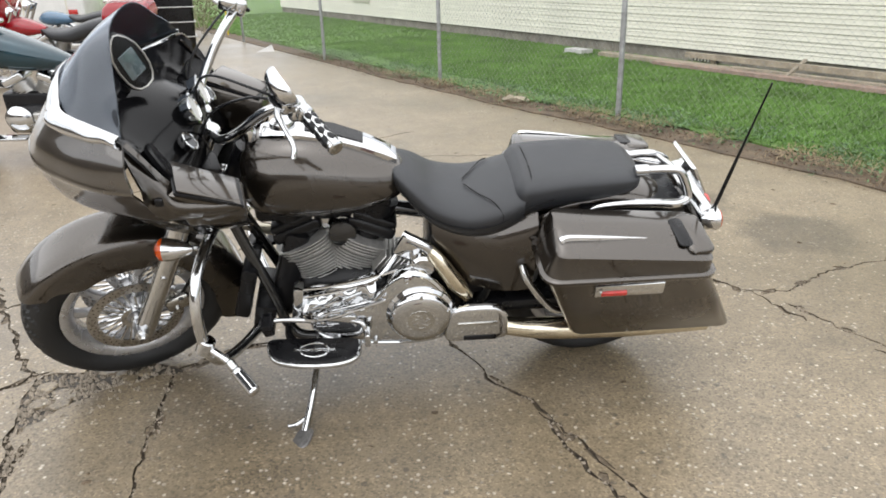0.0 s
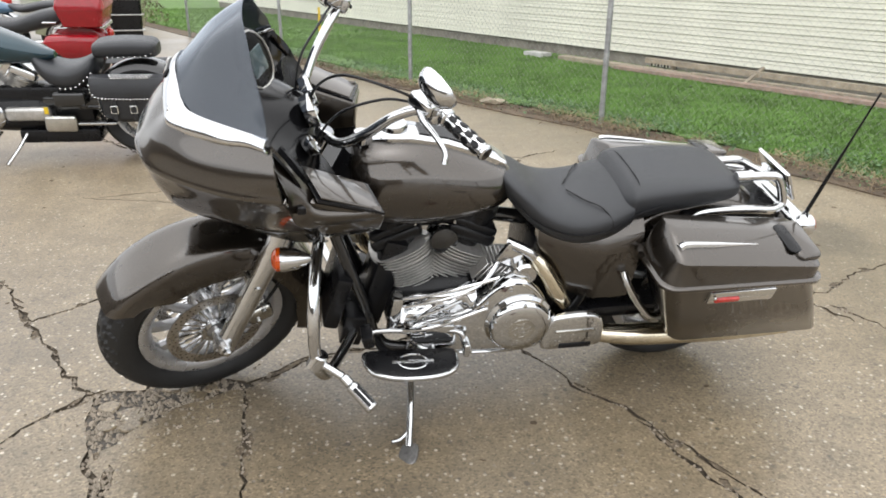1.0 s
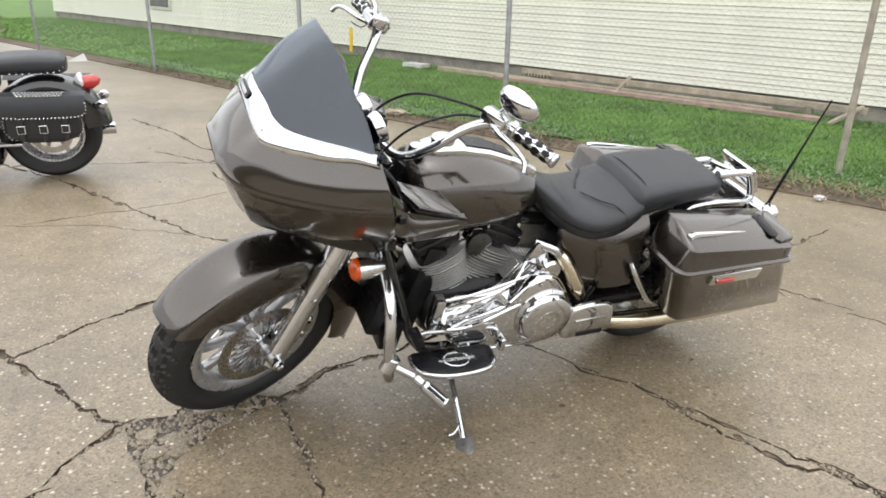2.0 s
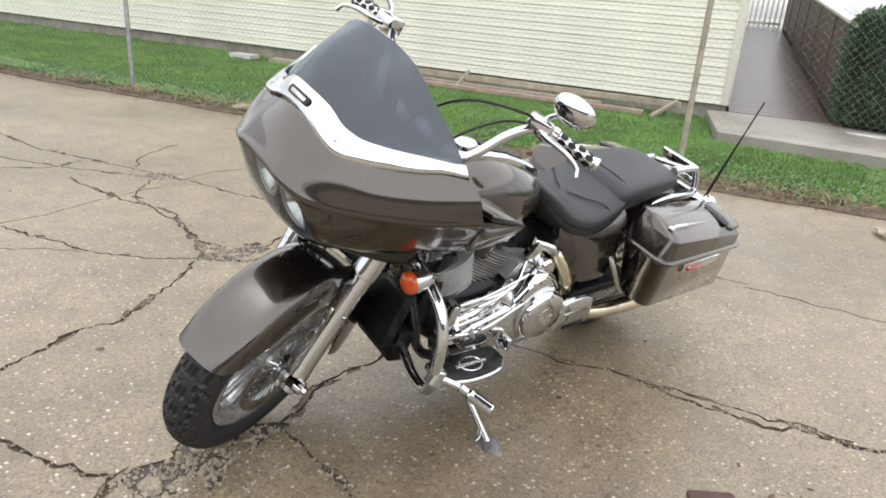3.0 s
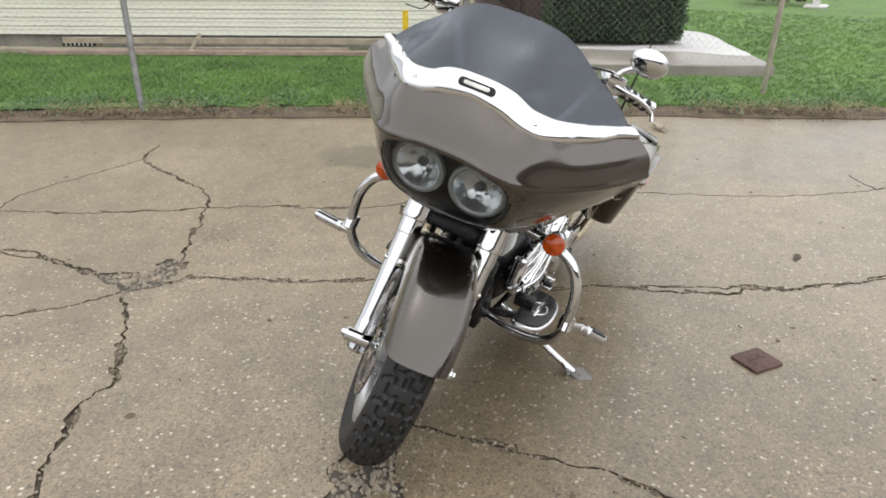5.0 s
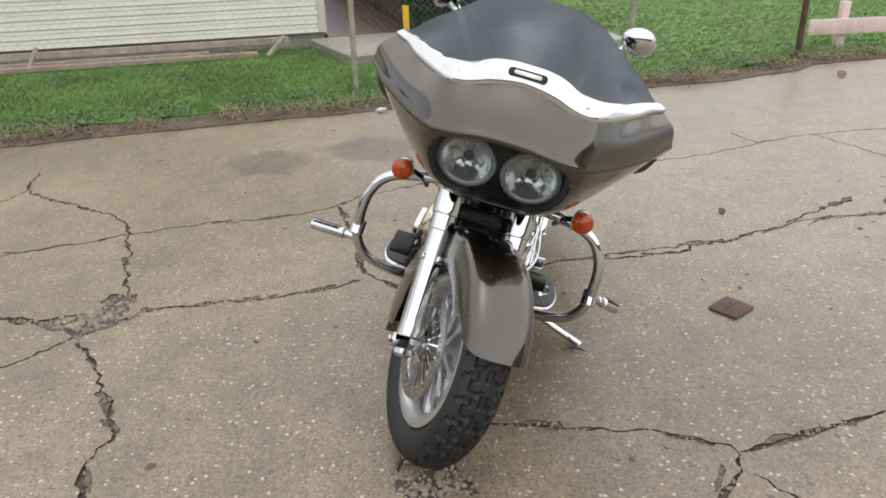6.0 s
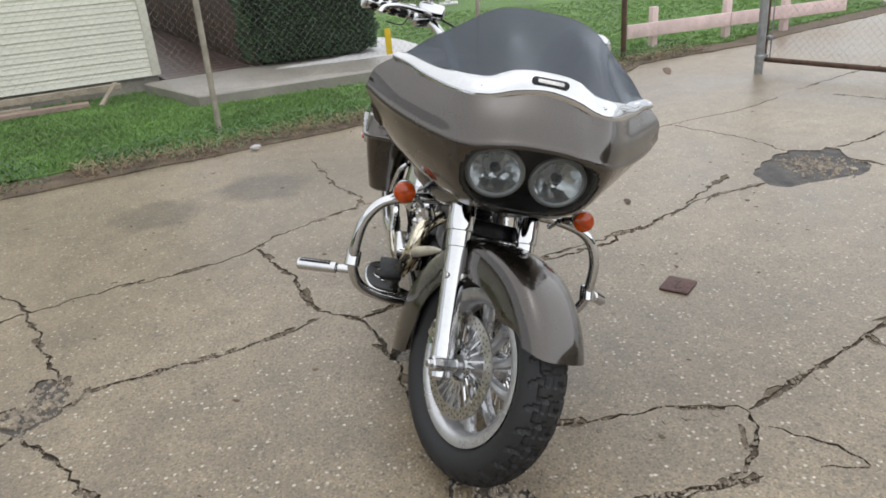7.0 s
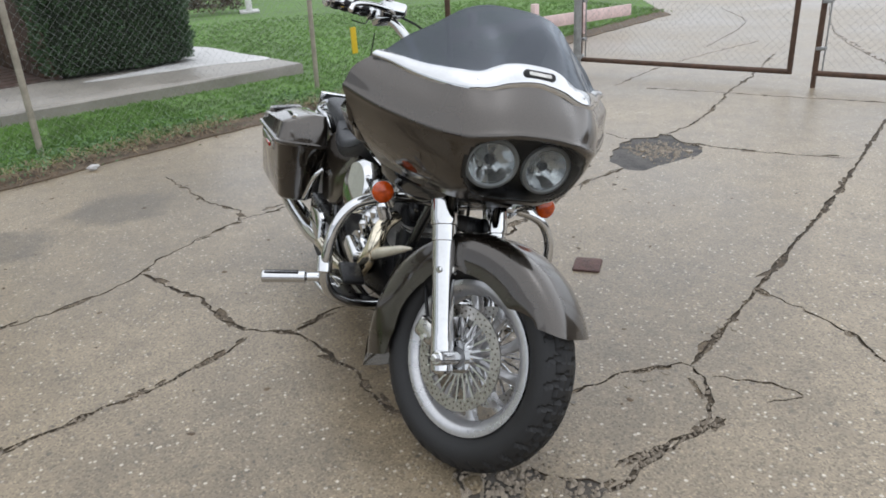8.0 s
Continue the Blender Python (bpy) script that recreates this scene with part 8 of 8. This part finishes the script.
    for s in (1, -1):
        def ring(x, y0, y1, z0, z1):
            return [Vector((x, s * y, z)) for y, z in rounded(y0, y1, z0, z1, 0.05, 3)]
        bag = part("saddlebag", rings([ring(0.235, 0.17, 0.26, 0.42, 0.58), ring(0.215, 0.15, 0.285, 0.36, 0.61), ring(0.10, 0.145, 0.30, 0.325, 0.625), ring(-0.10, 0.145, 0.30, 0.325, 0.625), ring(-0.215, 0.15, 0.285, 0.36, 0.61), ring(-0.235, 0.17, 0.26, 0.42, 0.58)]), LEATHER, b, "black leather saddlebag with studs and buckles")
        flap = part("flap", rings([[Vector((x, s * y, z)) for x in (0.27, 0.25, 0.0, -0.25, -0.27)] for y, z in ((0.16, 0.64), (0.22, 0.662), (0.29, 0.652), (0.318, 0.60), (0.318, 0.52))], closed=False, caps=False), LEATHER, bag)
        if s > 0:
            studs(b, [(0.268, 0.322, 0.62), (0.262, 0.324, 0.55), (0.21, 0.325, 0.518), (0.0, 0.325, 0.510), (-0.21, 0.325, 0.518), (-0.262, 0.324, 0.55), (-0.268, 0.322, 0.62)], 30)
            for r in range(3):
                studs(b, [(0.15 - 0.01 * r, 0.262 + 0.018 * r, 0.664 - 0.006 * r), (-0.15 + 0.01 * r, 0.262 + 0.018 * r, 0.664 - 0.006 * r)], 14 - r)
            studs(b, [(0.232, 0.29, 0.50), (0.23, 0.292, 0.42), (0.19, 0.30, 0.36)], 7)
            studs(b, [(-0.232, 0.29, 0.50), (-0.23, 0.292, 0.42), (-0.19, 0.30, 0.36)], 7)
            for x in (0.13, 0.0, -0.13):
                part("strap", slab_box(0.028, 0.008, 0.15, pose(x, 0.312, 0.43), 0.003, 1), LEATHER, bag)
                part("buckle", tube([(x - 0.022, 0.318, 0.41), (x + 0.022, 0.318, 0.41), (x + 0.022, 0.318, 0.46), (x - 0.022, 0.318, 0.46), (x - 0.022, 0.318, 0.41)], 0.004, 6, 1), STUD, bag)
    return b


build_cruiser()


def build_red_tourer():
    b = thing("motorcycle", bike_frame(-4.05, 9.60, 184, 8), "bright red touring motorcycle with a red top case", "motorcycle")
    plain_wheel(b, "rear_wheel", 0, 0.325, 0.16, 0.21)
    plain_wheel(b, "front_wheel", 1.62, 0.325, 0.13, 0.22)
    part("rear_fender", arc_fender(-0.02, 0.335, 0.385, 15, 172, 0.11, 0.10), RED_PAINT, b, sharp=60)
    part("front_fender", arc_fender(1.62, 0.325, 0.375, 5, 175, 0.085, 0.10), RED_PAINT, b, sharp=60)
    part("seat", body([(1.00, 0.08, 0.70, 0.77), (0.88, 0.16, 0.62, 0.74), (0.66, 0.19, 0.58, 0.75), (0.42, 0.18, 0.62, 0.83), (0.20, 0.17, 0.68, 0.88), (0.10, 0.14, 0.72, 0.90), (0.05, 0.10, 0.74, 0.86)], e_top=3), LEATHER, b, "black two-up seat")
    part("seat_trim", rod((0.33, 0.185, 0.73), (0.18, 0.182, 0.73), 0.012, seg=10), CHROME, b)
    part("tank", body([(1.44, 0.08, 0.74, 0.84), (1.36, 0.15, 0.67, 0.89), (1.22, 0.165, 0.66, 0.88), (1.06, 0.13, 0.68, 0.82), (0.95, 0.06, 0.70, 0.77)]), RED_PAINT, b, "bright red fuel tank")
    engine_block(b, 0.88)
    part("fairing", body([(1.75, 0.06, 0.95, 1.05), (1.70, 0.25, 0.82, 1.18), (1.55, 0.40, 0.78, 1.22), (1.40, 0.42, 0.80, 1.20), (1.36, 0.38, 0.84, 1.16)]), RED_PAINT, b, "bright red fairing")
    bars_and_fork(b, 1.62, 0.325)
    for s in (1, -1):
        def ring(z, x0, x1, y0, y1):
            return [Vector((x, s * y, z)) for x, y in rounded(x0, x1, y0, y1, 0.04, 3)]
        part("saddlebag", rings([ring(0.34, -0.34, 0.12, 0.18, 0.34), ring(0.36, -0.36, 0.14, 0.17, 0.36), ring(0.54, -0.30, 0.32, 0.17, 0.40), ring(0.60, -0.28, 0.28, 0.19, 0.37), ring(0.615, -0.25, 0.24, 0.22, 0.33)]), RED_PAINT, b, "red hard saddlebag")
        part("case_rail", tube([(0.22, s * 0.16, 0.66), (0.0, s * 0.17, 0.672), (-0.30, s * 0.16, 0.672)], 0.010, 8), CHROME, b)
    def cr(z, e):
        return [Vector((x, y, z)) for x, y in rounded(-0.36 + e, 0.12 - e, -0.30 + e, 0.30 - e, 0.07, 4)]
    case = part("top_case", rings([cr(0.690, 0.05), cr(0.705, 0.02), cr(0.875, -0.02), cr(0.895, -0.02)]), RED_PAINT, b, "red top case with chrome latches and rack")
    part("case_lid", rings([cr(0.898, -0.028), cr(0.915, -0.028), cr(1.02, -0.005), cr(1.07, 0.04), cr(1.085, 0.09)]), RED_PAINT, case)
    for x in (0.02, -0.24):
        part("latch", slab_box(0.035, 0.014, 0.06, pose(x, 0.305, 0.91), 0.005), CHROME, case)
    for k in range(6):
        part("rack_bar", tube([(-0.30 + k * 0.07, -0.2, 1.10), (-0.30 + k * 0.07, 0.2, 1.10)], 0.007, 8), CHROME, case)
    for s in (1, -1):
        part("rack_rail", tube([(-0.34, s * 0.2, 1.08), (-0.30, s * 0.21, 1.105), (0.06, s * 0.21, 1.105), (0.10, s * 0.2, 1.08)], 0.009, 8), CHROME, case)
    part("tail_lamp", lathe([(0.05, -0.03), (0.055, 0.0), (0.03, 0.03), (0.001, 0.034)], 20, aim((-0.37, 0, 0.58), (-1, 0, 0))), RED_LENS, b)
    part("tail_bar", slab_box(0.06, 0.40, 0.05, pose(-0.33, 0, 0.68), 0.015), CHROME, b)
    part("side_stand", tube([(0.80, 0.14, 0.22), (0.84, 0.26, 0.14), (0.90, 0.36, 0.055)], 0.013, 8), CHROME, b)


build_red_tourer()


def build_old_roadster():
    b = thing("motorcycle", bike_frame(-5.05, 11.7, 184, 8), "sand-green motorcycle with blue tank trim and a pale fender", "motorcycle")
    plain_wheel(b, "rear_wheel", 0, 0.33, 0.14, 0.22, 9)
    plain_wheel(b, "front_wheel", 1.52, 0.34, 0.11, 0.24, 9)
    part("rear_fender", arc_fender(0, 0.34, 0.40, 10, 170, 0.10, 0.12), OLIVE_PAINT, b, "sand-green rear fender", sharp=60)
    part("front_fender", arc_fender(1.52, 0.34, 0.38, 20, 165, 0.075, 0.08), WHITE_PAINT, b, sharp=60)
    part("seat", body([(0.66, 0.07, 0.76, 0.82), (0.5, 0.15, 0.70, 0.80), (0.2, 0.16, 0.74, 0.86), (-0.1, 0.13, 0.77, 0.87), (-0.18, 0.07, 0.79, 0.84)], e_top=3), LEATHER, b, "long black seat")
    part("tank", body([(1.12, 0.06, 0.72, 0.80), (1.02, 0.14, 0.68, 0.87), (0.85, 0.15, 0.67, 0.86), (0.68, 0.10, 0.69, 0.81), (0.58, 0.04, 0.71, 0.77)]), BLUE_PAINT, b, "sky-blue fuel tank")
    engine_block(b, 0.82)
    bars_and_fork(b, 1.52, 0.34)
    part("side_panel", slab_box(0.30, 0.24, 0.16, pose(0.42, 0, 0.58), 0.03), OLIVE_PAINT, b)
    part("muffler", tube([(0.85, 0.15, 0.30), (0.3, 0.17, 0.30), (-0.4, 0.17, 0.36)], [0.025, 0.04, 0.04], 14), CHROME, b)
    part("side_stand", tube([(0.72, 0.12, 0.25), (0.76, 0.25, 0.14), (0.82, 0.35, 0.053)], 0.013, 8), CHROME, b)


build_old_roadster()


def build_trailer():
    m = Matrix.Translation((-8.6, 14.6, 0)) @ pose(0, 0, 0, 0, 0, 12)
    t = thing("box_trailer", m, "white enclosed box trailer with a red marker lamp", "trailer")
    bodyt = part("body", slab_box(3.6, 2.0, 1.9, pose(0, 0, 1.45), 0.05, 3), WHITE_PAINT, t)
    for k in range(5):
        part("panel_seam", slab_box(0.03, 0.012, 1.8, pose(-1.5 + k * 0.75, -1.003, 1.45), 0.003, 1), TRIM_WHITE, bodyt)
    part("bumper", slab_box(3.7, 0.10, 0.12, pose(0, -1.0, 0.46), 0.02), GALV, t)
    part("marker_lamp", slab_box(0.16, 0.03, 0.09, pose(1.6, -1.01, 0.75), 0.01), RED_LENS, t)
    for x in (-0.45, 0.45):
        for y in (-0.92, 0.92):
            w = part("wheel", lathe([(0.18, -0.09), (0.31, -0.10), (0.33, 0), (0.31, 0.10), (0.18, 0.09), (0.10, 0.06), (0.02, 0.05)], 28, Matrix.Translation((x, y, 0.33)) @ AXLE), RUBBER, t)


build_trailer()


def build_bin(x, y, turn):
    b = thing("storage_bin", Matrix.Translation((x, y, 0)) @ pose(0, 0, 0, 0, 0, turn), "tall black plastic storage bin with ribs", "bin", "storage bins")
    bm = rings([[Vector((px, py, z)) for px, py in rounded(-0.36 + e, 0.36 - e, -0.34 + e, 0.34 - e, 0.06, 3)] for z, e in ((0.0, 0.06), (0.05, 0.04), (1.0, 0.0), (1.05, 0.0))])
    part("tub", bm, BLACK, b)
    for k in range(3):
        part("rib", slab_box(0.74, 0.70, 0.02, pose(0, 0, 0.34 + k * 0.25), 0.008), FINS, b)
    part("lid", slab_box(0.78, 0.74, 0.06, pose(0, 0, 1.08), 0.02), BLACK, b)
    for y2 in (-0.28, 0.28):
        part("wheel", rod((-0.34, y2 - 0.04, 0.09), (-0.34, y2 + 0.04, 0.09), 0.09, seg=16), RUBBER, b)


build_bin(-4.75, 13.3, 20)
build_bin(-5.15, 14.1, 20)


# ---- beyond the lawn: shrub, white post, parked car ----
def build_shrub(x, y, r, h, seed, label, material=None, count=1400):
    rnd = random.Random(seed)
    e = thing("shrub", Matrix.Translation((x, y, 0.03)), label, "shrub", "shrubs")
    for k in range(5):
        a = k * 1.256 + rnd.uniform(-.3, .3)
        part("stem", tube([(0.03 * math.cos(a), 0.03 * math.sin(a), 0), (0.3 * r * math.cos(a), 0.3 * r * math.sin(a), 0.4 * h), (0.6 * r * math.cos(a), 0.6 * r * math.sin(a), 0.75 * h)], [0.010, 0.007, 0.003], 6), LUMBER, e)
    verts, faces = [], []
    for _ in range(count):
        a, u = rnd.uniform(0, 6.28), rnd.uniform(0, 1)
        q = r * (0.35 + 0.75 * math.sqrt(rnd.random())) * (1 - 0.5 * u * u) * (1 + 0.25 * noise.noise((math.cos(a) * 2, math.sin(a) * 2, u * 3 + seed)))
        p = Vector((q * math.cos(a), q * math.sin(a), 0.12 * h + u * h * 0.9))
        s = rnd.uniform(0.03, 0.06)
        m = Matrix.Translation(p) @ Euler((rnd.uniform(-1, 1), rnd.uniform(-1, 1), rnd.uniform(0, 6.28))).to_matrix().to_4x4()
        i = len(verts)
        verts.extend(tuple(m @ Vector(c)) for c in ((-s, 0, 0), (0, s * 0.5, 0.01), (s, 0, 0), (0, -s * 0.5, 0.01)))
        faces.append((i, i + 1, i + 2, i + 3))
    mesh_stuff("leaves", verts, faces, material or HEDGE_LEAF, "", "", parent=e)


build_shrub(17.9, 3.1, 0.8, 0.75, 3, "dark round shrub with reddish leaves on the lawn", mat("dark_red_green_leaf", (0.07, 0.05, 0.03), 0.6, var=0.5, scale=4))
DRY_WEED = mat("dry_tan_green_weed", (0.20, 0.21, 0.11), 0.7, var=0.4, scale=3)
build_shrub(-5.75, 18.0, 0.5, 0.9, 5, "scraggly dry tan weed bush by the wire fence", DRY_WEED, 500)
build_shrub(-6.5, 19.6, 0.5, 1.2, 9, "scraggly green weed bush by the wire fence", DRY_WEED, 600)
pp = thing("white_post", Matrix.Translation((17.3, 2.15, 0.03)), "white painted wooden post on a pale pad", "post")
part("shaft", slab_box(0.16, 0.16, 1.5, pose(0, 0, 0.75), 0.01), PEDESTAL, pp)
part("pad", slab_box(0.9, 0.5, 0.05, pose(0.1, 0, 0.02), 0.01), SLAB_PALE, pp)


def build_car(x, y, turn):
    c = thing("car", Matrix.Translation((x, y, 0.006)) @ pose(0, 0, 0, 0, 0, turn), "white sedan parked on the street", "car")
    st = [(2.2, 0.55, 0.35, 0.62), (2.15, 0.78, 0.24, 0.72), (1.2, 0.88, 0.20, 0.90), (0.0, 0.90, 0.20, 0.95), (-1.4, 0.88, 0.20, 0.98), (-2.1, 0.78, 0.26, 0.92), (-2.2, 0.60, 0.36, 0.80)]
    part("body", body(st, e_top=4, e_low=5), WHITE_PAINT, c)
    part("cabin", body([(0.95, 0.62, 0.88, 0.94), (0.4, 0.70, 0.88, 1.36), (-0.2, 0.72, 0.88, 1.45), (-1.0, 0.70, 0.88, 1.38), (-1.6, 0.62, 0.88, 1.0)], e_top=4), CAR_GLASS, c, "dark glass cabin")
    part("roof", body([(0.35, 0.60, 1.33, 1.40), (-0.2, 0.66, 1.40, 1.48), (-0.95, 0.62, 1.36, 1.42)], e_top=4), WHITE_PAINT, c)
    for px in (1.35, -1.35):
        for py in (-0.80, 0.80):
            w = part("wheel", lathe([(0.2, -0.09), (0.30, -0.10), (0.32, 0), (0.30, 0.10), (0.2, 0.09)], 28, Matrix.Translation((px, py, 0.32)) @ AXLE, closed=True), RUBBER, c)
            part("wheel_rim", lathe([(0.20, -0.07), (0.20, 0.07), (0.08, 0.09), (0.01, 0.09)], 24, Matrix.Translation((px, py, 0.32)) @ AXLE), ALLOY, w)
    for py in (-0.55, 0.55):
        part("headlight", slab_box(0.08, 0.32, 0.12, pose(2.12, py, 0.62), 0.03), CLEAR, c)


build_car(22.5, 4.2, 50)
